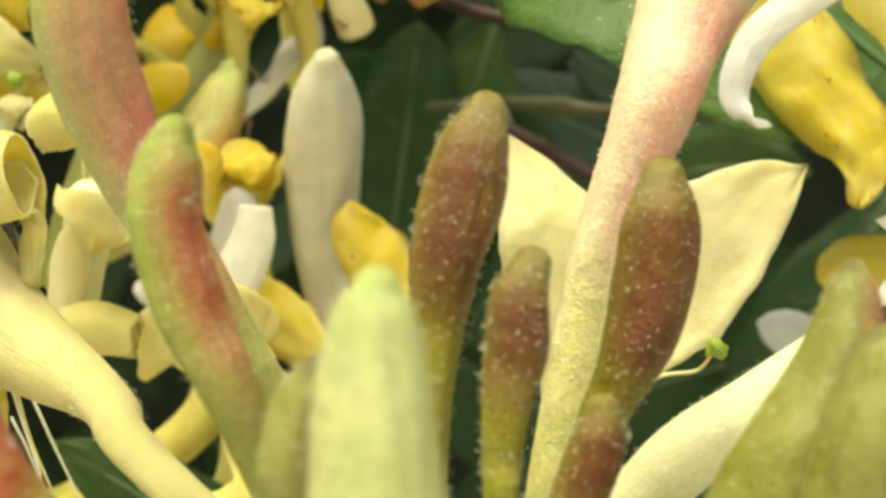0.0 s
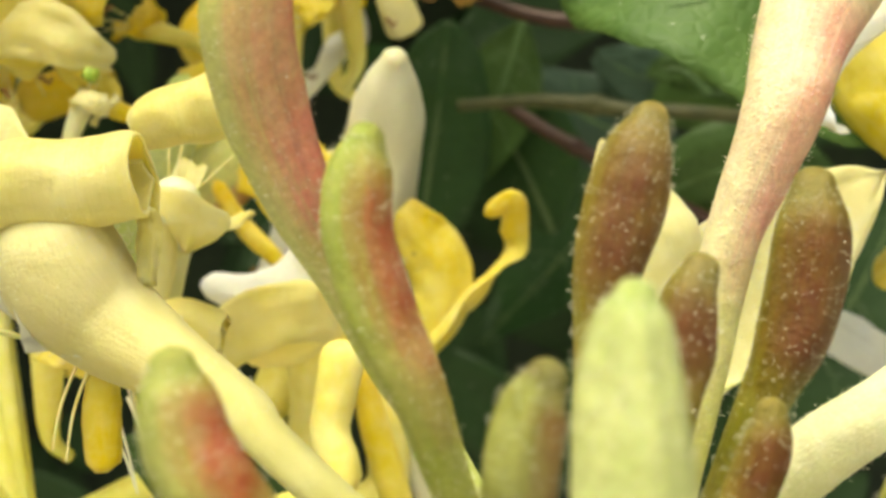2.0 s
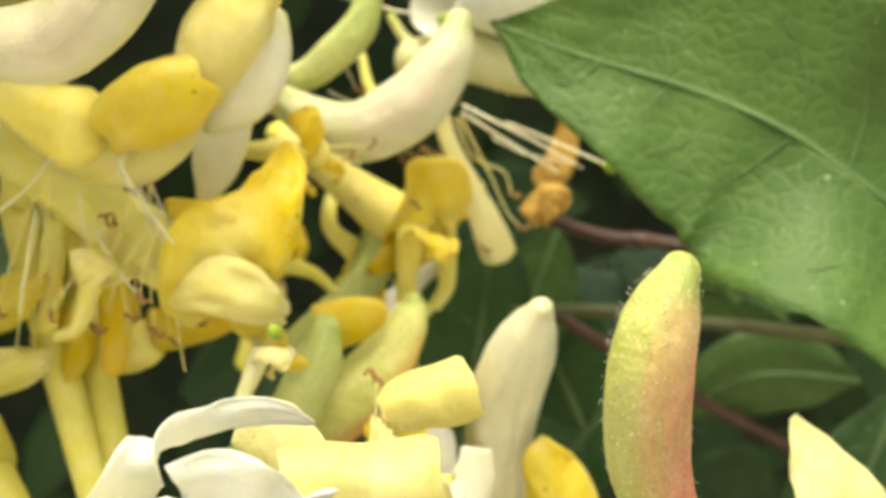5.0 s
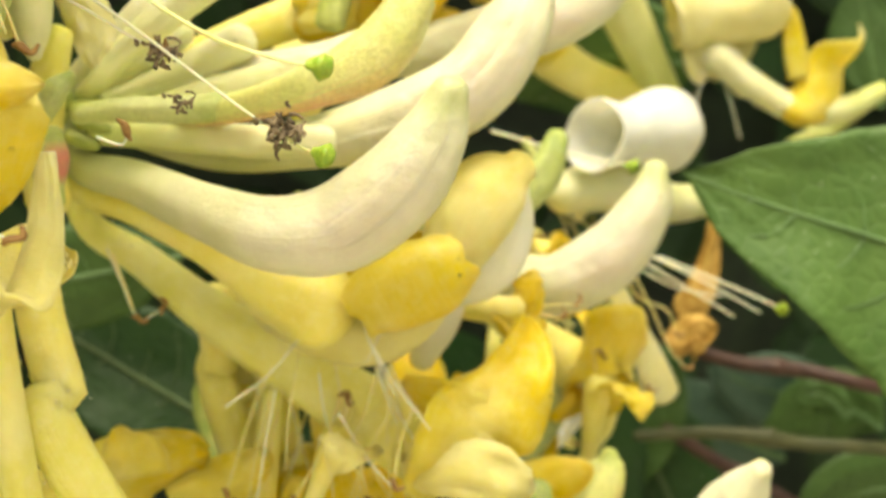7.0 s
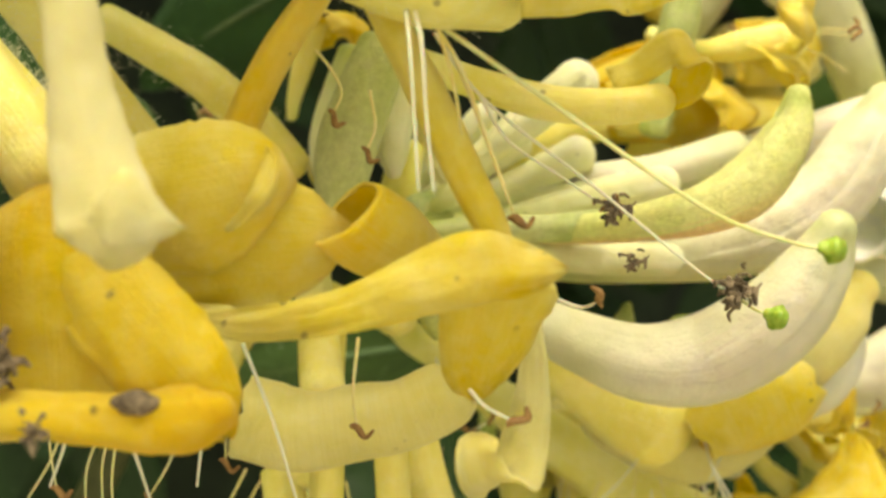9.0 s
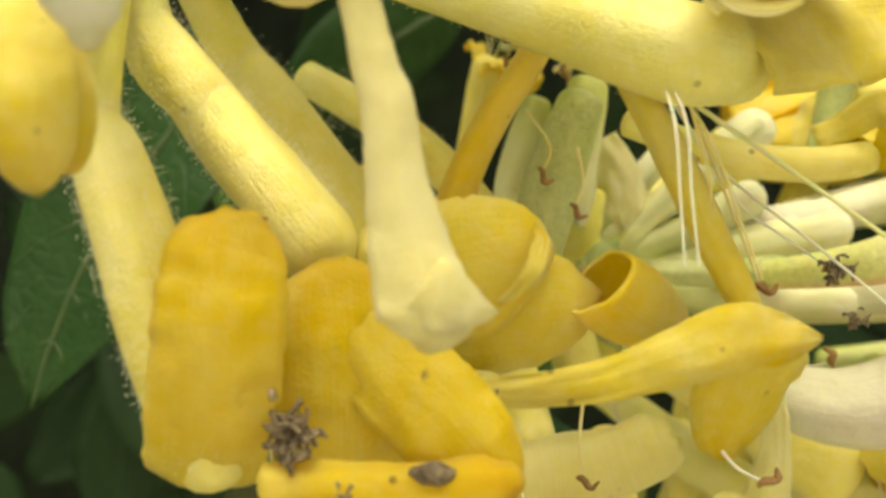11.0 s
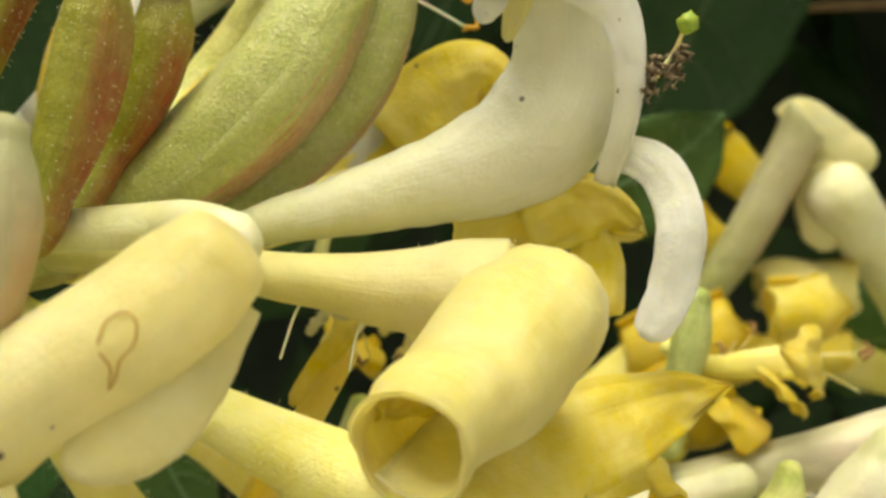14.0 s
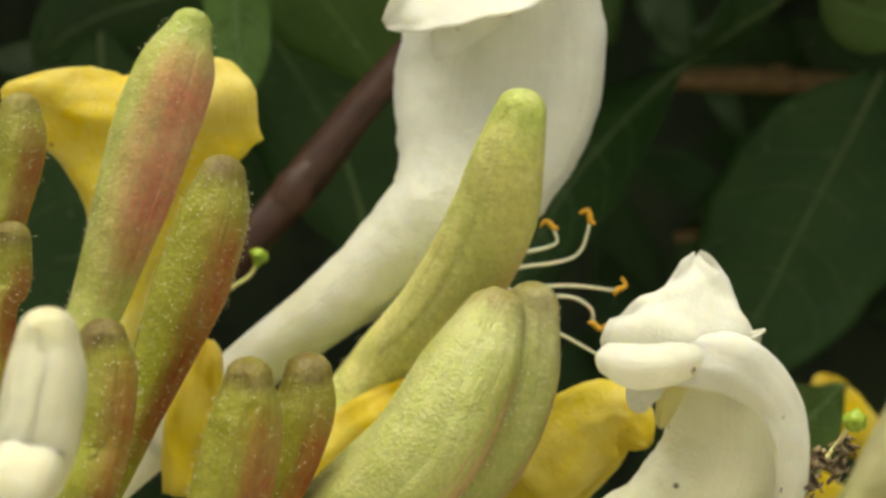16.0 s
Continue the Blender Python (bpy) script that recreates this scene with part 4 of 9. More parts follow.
fl = thing("honeysuckle_flower", (1.4, 95.1, -35.1), "open flower with a rosy hairy tube", "flower", "buds of the front head")
tube(fl, "tube", [(22.4, 111.4, 23.5, 4.93), (19.0, 108.7, 16.9, 3.90), (16.9, 106.0, 11.1, 3.22), (14.9, 106.0, 6.1, 2.69), (13.1, 106.0, 1.6, 2.24), (11.8, 106.0, -3.3, 2.15), (10.3, 105.9, -10.5, 2.06), (8.6, 105.9, -18.5, 1.79), (7.1, 105.8, -26.2, 1.52), (1.4, 95.1, -35.1, 1.07)], M["tube_pink"], "", 18, 0.02)
hairs(fl, [(22.4, 111.4, 23.5, 4.93), (19.0, 108.7, 16.9, 3.90), (16.9, 106.0, 11.1, 3.22), (14.9, 106.0, 6.1, 2.69), (13.1, 106.0, 1.6, 2.24), (11.8, 106.0, -3.3, 2.15), (10.3, 105.9, -10.5, 2.06), (8.6, 105.9, -18.5, 1.79), (7.1, 105.8, -26.2, 1.52), (1.4, 95.1, -35.1, 1.07)], 420, seed=1)

fl = thing("honeysuckle_flower", (1.4, 95.1, -35.1), "cream flower tube reaching out of the head", "flower", "buds of the front head")
tube(fl, "tube", [(30.2, 105.3, -7.8, 1.70), (24.5, 102.7, -11.9, 2.53), (18.9, 102.9, -15.8, 2.71), (15.0, 103.0, -19.4, 2.40), (11.1, 103.0, -23.3, 1.92), (7.6, 103.1, -27.7, 1.57), (1.4, 95.1, -35.1, 1.10)], M["tube_cream"], "", 18, 0.02)
hairs(fl, [(30.2, 105.3, -7.8, 1.70), (24.5, 102.7, -11.9, 2.53), (18.9, 102.9, -15.8, 2.71), (15.0, 103.0, -19.4, 2.40), (11.1, 103.0, -23.3, 1.92), (7.6, 103.1, -27.7, 1.57), (1.4, 95.1, -35.1, 1.10)], 600, seed=2)
petal(fl, "lip", [(28.9, 102.6, -8.3, 1.75, 20), (32.3, 102.6, -4.4, 3.05, 20), (34.7, 99.8, -0.5, 3.83, 30), (38.8, 102.4, 1.8, 2.62, 30)], (0.59, -0.01, 0.71), M["petal_white"], thick=0.3, wave=0.12)

fl = thing("honeysuckle_flower", (1.4, 95.1, -35.1), "pale yellow flower with a broad spread lip", "flower", "buds of the front head")
petal(fl, "upper_lip", [(36.6, 135.9, 8.0, 0.34, 8), (31.8, 133.9, 5.0, 3.67, 12), (26.3, 132.9, 0.5, 6.50, 18), (20.7, 133.9, -4.8, 7.77, 26), (16.5, 133.9, -11.4, 5.28, 60), (12.8, 129.9, -17.5, 2.80, 110), (10.9, 123.9, -20.8, 1.95, 140)], (-0.62, 0.10, 0.78), M["petal_cream"], thick=0.4, wave=0.35)
tube(fl, "tube", [(14.7, 134.9, -14.3, 2.57), (11.7, 126.8, -19.2, 2.21), (9.4, 118.7, -25.4, 1.77), (1.4, 95.1, -35.1, 1.24)], M["tube_yellow"], "", 18, 0.02)
petal(fl, "side_lobe", [(6.8, 135.0, 10.7, 0.45, 20), (8.7, 133.0, 6.9, 3.42, 20), (10.7, 131.0, 1.9, 5.32, 20), (12.3, 131.0, -3.6, 5.70, 20), (13.1, 130.9, -9.5, 4.23, 20), (12.6, 130.9, -15.5, 2.71, 20)], (0.96, 0.14, 0.24), M["petal_cream"], thick=0.4, wave=0.4)
filament(fl, [(25.1, 124.1, -9.5), (24.5, 129.5, -11.9), (21.1, 129.5, -12.4), (17.3, 129.5, -14.3)], M["filament_green"], "stigma", "style", 0.22)

# white petal and yellow flower at the edge of the bush

fl = thing("honeysuckle_flower", (61.9, 161.8, -4.4), "white flower petal in front of dark leaves", "flower", "")
petal(fl, "lip", [(41.5, 178.1, -10.0, 0.44, 20), (43.7, 178.1, -10.8, 2.51, 20), (47.4, 178.1, -12.2, 3.32, 20), (53.3, 178.0, -15.2, 2.95, 20), (63.7, 178.0, -15.2, 1.85, 20)], (0.30, 0.00, 1.00), M["petal_white"], thick=0.3, wave=0.3)

fl = thing("honeysuckle_flower", (61.9, 161.8, -4.4), "bright yellow open flower with a cream curled lobe", "flower", "")
petal(fl, "upper_lip", [(44.4, 145.0, 3.9, 1.57, -50), (45.5, 145.0, 7.2, 2.78, -50), (45.0, 145.0, 11.5, 4.95, -70), (42.2, 146.4, 16.5, 6.83, -70), (38.9, 147.9, 21.6, 7.26, -70), (35.2, 148.0, 26.5, 6.15, -70), (32.7, 148.0, 31.4, 4.92, -70)], (0.80, -0.01, 0.55), M["petal_yellow"], thick=0.5, wave=0.9)
petal(fl, "side_lobe", [(34.2, 140.4, 12.4, 0.35, -40), (31.2, 137.7, 12.5, 1.03, -40), (29.8, 137.7, 15.7, 1.71, -40), (31.5, 137.7, 20.2, 2.05, -40), (34.9, 137.7, 23.6, 2.17, -40), (40.3, 140.4, 27.6, 2.62, -40)], (0.75, -0.10, -0.60), M["petal_white"], thick=0.3, wave=0.12)
tube(fl, "tube", [(47.3, 145.8, 28.1, 4.83), (50.9, 145.7, 22.6, 3.63), (53.3, 145.7, 14.2, 2.72), (61.9, 161.8, -4.4, 1.90)], M["tube_yellow"], "", 18, 0.02)

fl = thing("honeysuckle_flower", (61.9, 161.8, -4.4), "yellow curled lobe at the edge of the bush", "flower", "")
petal(fl, "lip", [(45.1, 161.9, -4.4, 1.68, 40), (48.5, 161.9, -2.4, 3.36, 40), (53.0, 161.9, -2.4, 4.03, 40), (58.5, 161.8, -3.1, 3.36, 40)], (0.00, 0.00, 1.00), M["petal_yellow"], thick=0.3, wave=0.3)

# flower with rolled lobes

fl = thing("honeysuckle_flower", (1.4, 95.1, -35.1), "pale yellow flower with rolled-back lobes", "flower", "open flowers")
trumpet(fl, "tube", [(-45.0, 119.7, 3.0, 3.6), (-44.3, 119.6, 0.2, 5.3), (-42.4, 119.4, -3.4, 5.7), (-38.6, 119.1, -7.0, 4.75), (-33.4, 116.0, -9.9, 3.45), (-28.8, 112.9, -12.0, 2.39), (-25.5, 107.1, -13.3, 2.05), (-21.3, 101.3, -16.6, 1.74), (1.4, 95.1, -35.1, 1.22)], M["petal_blush"], (-0.33, -0.17, 0.90), 0.1)
hairs(fl, [(-44.1, 119.7, 1.6, 6.26), (-43.3, 119.6, -1.7, 6.54), (-41.3, 119.4, -5.1, 5.49), (-37.5, 119.1, -8.1, 4.04), (-32.8, 116.0, -10.3, 2.91), (-28.8, 112.9, -12.0, 2.39), (-25.5, 107.1, -13.3, 2.05), (-21.3, 101.3, -16.6, 1.74), (1.4, 95.1, -35.1, 1.22)], 500, seed=7)
petal(fl, "side_lobe", [(-49.7, 124.5, 0.6, 2.01, -20), (-48.2, 121.7, 2.1, 3.45, -20), (-47.9, 120.4, 6.0, 3.89, -20), (-50.0, 123.2, 9.0, 3.49, -20), (-53.3, 124.7, 10.6, 2.52, -20)], (0.09, -0.00, 1.00), M["petal_pale"], thick=0.3, wave=0.12)
roll(fl, "upper_lip", [(-49.8, 118.0, 4.2, 4.16), (-47.5, 117.8, 4.4, 4.49), (-42.6, 117.4, 4.7, 4.53), (-37.4, 116.9, 5.2, 4.44), (-35.5, 116.7, 5.4, 3.97)], M["petal_pale"], "", 1.3, -130, 0.5, 0.12, 1)
roll(fl, "upper_lip_lobe", [(-38.6, 131.2, 10.3, 2.17), (-37.0, 131.0, 11.2, 3.15), (-34.3, 130.7, 12.2, 3.69), (-31.4, 130.4, 12.9, 3.91), (-29.6, 130.2, 13.4, 3.26)], M["petal_pale"], "", 1.15, -120, 0.6, 0.35, 1)
petal(fl, "side_lobe", [(-35.9, 118.3, 3.2, 1.15, 60), (-35.5, 118.3, 1.7, 1.44, 60), (-35.4, 118.2, -0.7, 1.35, 60), (-35.6, 118.2, -3.6, 1.06, 60)], (1.00, -0.06, 0.11), M["petal_pale"], thick=0.3, wave=0.4)
petal(fl, "throat_edge", [(-40.7, 115.8, -9.6, 1.13, 50), (-43.7, 118.7, -8.2, 2.41, 50), (-46.6, 118.9, -4.6, 3.08, 50), (-48.6, 119.0, -0.8, 2.41, 50)], (0.59, -0.24, -0.69), M["petal_white"], thick=0.3, wave=0.12)
petal(fl, "lower_lip", [(-39.3, 118.4, -20.0, 2.17, -70), (-39.6, 118.4, -15.2, 2.31, -70), (-39.4, 118.4, -11.8, 1.92, -70), (-38.9, 118.4, -9.9, 1.73, -70)], (1.00, -0.06, 0.01), M["petal_yellow"], thick=0.3, wave=0.12)
filament(fl, [(-43.6, 118.7, -18.1), (-42.9, 118.6, -14.2), (-41.3, 118.6, -9.9)], M["filament_yellow"], "", "stamen", 0.16)
filament(fl, [(-42.4, 118.6, -19.0), (-41.8, 118.6, -14.7), (-40.3, 118.5, -10.4)], M["filament_yellow"], "", "stamen", 0.16)
filament(fl, [(-34.5, 118.1, -19.9), (-36.2, 118.2, -15.1), (-37.4, 118.3, -11.3)], M["filament"], "", "stamen", 0.16)
filament(fl, [(-33.5, 118.1, -21.4), (-35.5, 118.2, -16.6), (-37.0, 118.3, -11.3)], M["filament_yellow"], "", "stamen", 0.16)
filament(fl, [(-51.3, 108.4, -3.8), (-50.8, 111.0, -6.2), (-47.8, 113.5, -7.1), (-45.1, 118.8, -8.5)], M["filament_green"], "stigma", "style", 0.24)

# near white flower

fl = thing("honeysuckle_flower", (-57.4, 162.3, -36.5), "bright white open flower with recurved lobes", "flower", "open flowers")
petal(fl, "upper_lip", [(-48.7, 100.1, 11.9, 0.25, -28), (-51.7, 98.4, 12.8, 1.05, -28), (-55.4, 96.8, 12.5, 1.50, -28), (-58.7, 96.2, 11.2, 1.95, -28), (-61.8, 96.6, 8.6, 2.42, -28), (-64.0, 99.9, 4.2, 2.49, -28), (-64.0, 102.0, 0.9, 2.26, -28)], (0.12, -0.26, 1.00), M["petal_white"], across_end=(0.99, -0.15, 0.12), thick=0.3, wave=0.25)
petal(fl, "upper_lip_lobe", [(-47.4, 96.0, 7.5, 0.20, -24), (-50.2, 94.3, 6.1, 1.16, -24), (-53.2, 92.6, 7.2, 2.49, -24), (-56.6, 92.0, 7.9, 2.98, -24), (-60.1, 93.4, 5.9, 3.17, -24), (-63.3, 98.9, 2.3, 2.63, -24), (-63.8, 102.0, -1.2, 2.26, -24)], (0.2, -0.35, 1.00), M["petal_white"], across_end=(0.99, -0.15, 0.02), thick=0.3, wave=0.35)
petal(fl, "side_lobe", [(-50.6, 98.5, -0.0, 0.16, -30), (-51.5, 97.6, 2.4, 0.80, -30), (-53.1, 96.7, 4.0, 1.18, -30), (-55.9, 96.0, 4.5, 1.32, -30), (-59.6, 97.4, 3.5, 1.34, -30)], (0.75, -0.2, 0.65), M["petal_white"], thick=0.3, wave=0.2)
tube(fl, "tube", [(-63.8, 100.9, 2.6, 2.44), (-63.1, 101.9, -1.6, 2.63), (-60.9, 103.8, -6.4, 3.26), (-58.0, 106.6, -11.5, 3.45), (-53.7, 112.3, -18.9, 3.19), (-57.4, 162.3, -36.5, 1.55)], M["bud_white"], "", 18, 0.03)
filament(fl, [(-56.0, 106.0, -0.8), (-55.3, 108.7, -2.5), (-53.8, 111.2, -4.0), (-47.8, 115.9, -5.4)], M["filament_green"], "stigma", "style", 0.26)

# star-shaped yellow flower of the middle head

fl = thing("honeysuckle_flower", (-99.6, 166.2, 64.0), "yellow flower with a four-pointed puffy lip", "flower", "open flowers")
petal(fl, "upper_lip", [(-46.7, 160.2, 41.9, 1.09, 20), (-48.2, 157.3, 37.4, 3.61, 20), (-50.9, 155.7, 32.4, 5.55, 20), (-54.0, 156.4, 27.7, 7.39, 20), (-56.0, 159.0, 24.2, 6.16, 20), (-56.4, 162.5, 21.3, 4.51, 20), (-55.9, 165.1, 20.8, 2.78, 20)], (0.83, -0.14, 0.37), M["petal_yellow"], thick=0.6, wave=0.7)
petal(fl, "side_lobe", [(-61.5, 162.7, 33.2, 1.64, 10), (-58.1, 157.9, 31.7, 2.66, 10), (-54.4, 156.3, 29.6, 3.63, 10), (-50.4, 157.2, 27.2, 2.66, 10)], (-0.32, 0.01, 0.99), M["petal_yellow"], thick=0.6, wave=0.4)
petal(fl, "side_lobe", [(-61.7, 161.7, 24.2, 2.98, 30), (-57.8, 156.0, 24.3, 3.54, 30), (-53.2, 154.2, 23.7, 3.78, 30), (-49.0, 155.3, 22.3, 3.16, 30), (-46.3, 159.6, 21.1, 1.62, 30)], (0.07, -0.05, 1.00), M["petal_pale"], thick=0.6, wave=0.5)
petal(fl, "lower_lip", [(-43.4, 163.5, 15.2, 1.11, -70), (-46.2, 161.2, 16.1, 2.05, -70), (-49.6, 161.6, 18.8, 2.46, -70), (-52.4, 161.8, 22.1, 2.46, -70)], (-0.61, 0.06, 0.79), M["petal_yellow"], thick=0.3, wave=0.12)
trumpet(fl, "tube", [(-56.5, 165.3, 25.4, 4.97), (-58.4, 168.6, 26.9, 4.91), (-64.4, 170.1, 30.3, 4.37), (-72.4, 172.0, 35.4, 3.69), (-81.8, 174.2, 41.4, 2.87), (-90.3, 178.9, 48.4, 2.22), (-97.2, 177.7, 53.3, 1.77), (-99.6, 166.2, 64.0, 1.24)], M["tube_yellow"], (0.29, -0.44, -0.83), 0.4)
hairs(fl, [(-56.5, 165.3, 25.4, 4.97), (-58.4, 168.6, 26.9, 4.91), (-64.4, 170.1, 30.3, 4.37), (-72.4, 172.0, 35.4, 3.69), (-81.8, 174.2, 41.4, 2.87), (-90.3, 178.9, 48.4, 2.22), (-97.2, 177.7, 53.3, 1.77), (-99.6, 166.2, 64.0, 1.24)], 200, seed=9)
filament(fl, [(-72.5, 157.4, 41.2), (-77.2, 159.3, 34.9), (-81.9, 160.9, 31.1)], M["filament"], "", "stamen", 0.16)
filament(fl, [(-48.5, 155.9, 18.9), (-50.3, 161.6, 20.5), (-53.7, 162.0, 22.1)], M["filament_green"], "stigma", "style", 0.22)
filament(fl, [(-59.5, 159.8, 29.5), (-62.5, 162.8, 35.2), (-64.7, 162.8, 41.3)], M["filament"], "", "stamen", 0.16)
filament(fl, [(-62.5, 160.3, 29.1), (-64.2, 163.0, 34.8), (-66.4, 163.1, 40.9)], M["filament"], "", "stamen", 0.16)
filament(fl, [(-60.4, 160.1, 27.1), (-63.1, 163.0, 32.8), (-65.3, 163.0, 38.9)], M["filament"], "", "stamen", 0.16)
filament(fl, [(-77.9, 163.4, 20.7), (-77.1, 162.7, 27.2), (-76.2, 162.0, 32.9)], M["filament"], "", "stamen", 0.16)
filament(fl, [(-63.5, 159.2, 22.2), (-66.7, 159.8, 26.0), (-69.3, 160.2, 30.4)], M["filament"], "", "stamen", 0.16)
filament(fl, [(-80.9, 167.1, 21.2), (-78.1, 165.5, 30.9), (-76.3, 164.6, 35.4)], M["filament_yellow"], "anther", "stamen", 0.16)
filament(fl, [(-69.0, 163.8, 19.3), (-69.5, 163.4, 25.8), (-68.7, 162.9, 29.7)], M["filament_yellow"], "anther", "stamen", 0.16)
filament(fl, [(-65.3, 162.6, 20.6), (-66.7, 162.6, 25.8), (-68.0, 162.8, 28.4)], M["filament_yellow"], "anther", "stamen", 0.16)

fl = thing("honeysuckle_flower", (-99.6, 166.2, 64.0), "round yellow lobe behind the star-shaped flower", "flower", "open flowers")
petal(fl, "lip", [(-44.1, 222.7, 39.4, 2.82, 50), (-44.0, 220.1, 36.3, 5.11, 50), (-44.2, 218.9, 32.5, 5.72, 50), (-44.3, 220.4, 28.9, 4.46, 50), (-44.7, 223.3, 27.2, 1.88, 50)], (0.99, -0.15, 0.02), M["petal_deep"], thick=0.6, wave=0.12)
tube(fl, "tube", [(-44.6, 226.1, 25.5, 2.85), (-45.9, 229.2, 20.8, 2.50), (-47.6, 232.5, 13.1, 2.34)], M["tube_yellow"], "", 18, 0.02)

# small flowers behind

fl = thing("honeysuckle_flower", (-99.6, 166.2, 64.0), "small yellow flower with a curled mouth", "flower", "open flowers")
tube(fl, "tube", [(-28.4, 193.2, 35.6, 4.14), (-33.5, 193.8, 39.2, 3.15), (-39.3, 194.5, 43.3, 2.32), (-46.0, 200.7, 49.1, 1.70)], M["tube_yellow"], "", 18, 0.02)
petal(fl, "upper_lip", [(-29.1, 193.5, 31.5, 1.82, 10), (-28.9, 188.4, 35.9, 4.04, 10), (-26.0, 185.6, 38.8, 4.95, 10), (-21.9, 186.7, 39.2, 4.83, 10), (-19.8, 189.7, 36.4, 3.69, 10), (-21.9, 192.3, 34.5, 3.31, 10)], (0.47, -0.11, 0.86), M["petal_yellow"], thick=0.5, wave=0.3)
petal(fl, "lower_lip", [(-30.8, 194.4, 16.5, 1.49, -60), (-31.2, 194.2, 23.2, 1.66, -60), (-31.1, 193.9, 29.0, 1.99, -60), (-30.0, 193.5, 33.9, 2.48, -60)], (0.99, -0.15, 0.02), M["petal_deep"], thick=0.3, wave=0.12)

fl = thing("honeysuckle_flower", (-99.6, 166.2, 64.0), "narrow pale lip hanging with curled stamens", "flower", "open flowers")
petal(fl, "lower_lip", [(-11.6, 196.5, 29.8, 3.06, -40), (-13.2, 196.5, 34.0, 2.89, -40), (-16.3, 196.7, 40.8, 2.04, -40), (-19.4, 196.9, 46.7, 1.53, -40), (-21.6, 197.0, 52.6, 1.53, -40)], (0.93, -0.15, 0.22), M["petal_cream"], thick=0.3, wave=0.12)
petal(fl, "side_lobe", [(-18.8, 202.7, 35.4, 1.05, 60), (-20.3, 203.2, 29.2, 3.32, 60), (-24.2, 206.8, 24.1, 3.71, 60), (-30.9, 210.7, 19.6, 2.69, 60)], (0.67, -0.13, 0.71), M["petal_white"], thick=0.3, wave=0.12)
filament(fl, [(-10.4, 195.8, 40.5), (-11.7, 195.9, 43.8), (-16.4, 196.5, 45.9), (-19.1, 196.6, 51.8)], M["filament_yellow"], "anther", "stamen", 0.16)
filament(fl, [(-9.0, 195.8, 35.4), (-11.2, 196.0, 37.9), (-13.8, 196.2, 43.4), (-18.3, 196.5, 51.8)], M["filament_yellow"], "anther", "stamen", 0.16)
filament(fl, [(-14.4, 196.8, 32.3), (-14.9, 196.7, 36.6), (-17.2, 196.7, 42.5)], M["filament_yellow"], "anther", "stamen", 0.16)
filament(fl, [(-2.9, 183.7, 43.2), (-9.6, 187.2, 47.5), (-18.7, 193.8, 53.3)], M["filament"], "", "stamen", 0.2)
filament(fl, [(-5.5, 186.8, 42.7), (-12.4, 190.4, 47.6), (-18.7, 193.8, 52.1)], M["filament"], "", "stamen", 0.2)
bud("pale cream upward curved bud", [(-22.9, 175.7, 61.7, 1.85), (-24.1, 176.3, 57.0, 3.47), (-28.6, 178.0, 50.5, 4.48), (-35.3, 180.0, 46.6, 4.17), (-41.3, 181.5, 47.8, 3.24), (-46.6, 182.6, 50.8, 2.32), (-54.3, 178.8, 53.2, 1.80)], M["bud_cream"], 0, "buds of the middle head")
bud("yellowish green-tipped bud half hidden by lobes", [(-27.8, 180.4, 23.5, 1.23), (-28.0, 180.6, 21.8, 2.47), (-29.3, 181.2, 18.2, 3.55), (-32.4, 182.4, 13.1, 4.47), (-37.5, 184.2, 8.1, 4.78), (-43.8, 187.2, 3.3, 4.34), (-51.0, 190.5, -1.2, 3.43)], M["bud_blush"], 0, "buds of the middle head")
bud("small green bud between flowers", [(-40.6, 173.9, 19.5, 1.99), (-41.3, 174.1, 15.1, 3.10), (-43.7, 174.8, 9.1, 3.54), (-46.4, 175.4, 2.4, 3.40), (-48.4, 176.0, -5.0, 2.95)], M["bud_pale"], 0, "buds of the middle head")
bud("tall smooth white closed bud", [(-13.6, 165.0, 22.4, 1.6), (-14.0, 168.2, 19.6, 3.4), (-14.6, 172.2, 15.8, 4.6), (-15.3, 177.5, 9.0, 4.9), (-15.2, 182.0, -1.0, 4.3), (-13.5, 186.0, -12.0, 3.5), (-11.2, 188.0, -22.1, 3.1), (-8.2, 189.0, -33.3, 2.7), (-4.3, 189.0, -46.0, 2.55)], M["bud_white"], 0, "buds of the middle head")

fl = thing("honeysuckle_flower", (-57.4, 162.3, -36.5), "yellow and cream lobes low among the flowers", "flower", "open flowers")
petal(fl, "upper_lip", [(-25.4, 172.1, 7.3, 2.22, 40), (-26.3, 172.5, 0.6, 3.54, 40), (-28.7, 173.1, -4.6, 2.95, 40), (-30.8, 173.6, -7.6, 2.22, 40)], (0.88, -0.14, 0.32), M["petal_white"], thick=0.3, wave=0.12)
petal(fl, "lower_lip", [(-30.8, 173.6, -7.6, 2.95, 20), (-25.3, 170.0, -7.9, 5.09, 20), (-19.8, 172.0, -10.3, 4.43, 20), (-15.3, 171.6, -14.6, 2.95, 20)], (0.17, -0.07, 1.00), M["petal_yellow"], thick=0.3, wave=0.5)
petal(fl, "side_lobe", [(-10.3, 192.0, 2.1, 1.66, 40), (-8.2, 191.8, -0.4, 3.73, 40), (-7.3, 191.8, -4.1, 3.31, 40), (-7.6, 192.0, -8.6, 1.66, 40)], (0.99, -0.15, 0.02), M["petal_deep"], thick=0.3, wave=0.12)
tube(fl, "tube", [(-26.3, 173.1, -13.4, 2.95), (-30.4, 174.1, -22.3, 2.95), (-40.5, 175.9, -29.9, 2.95), (-57.4, 162.3, -36.5, 2.07)], M["tube_yellow"], "", 18, 0.02)

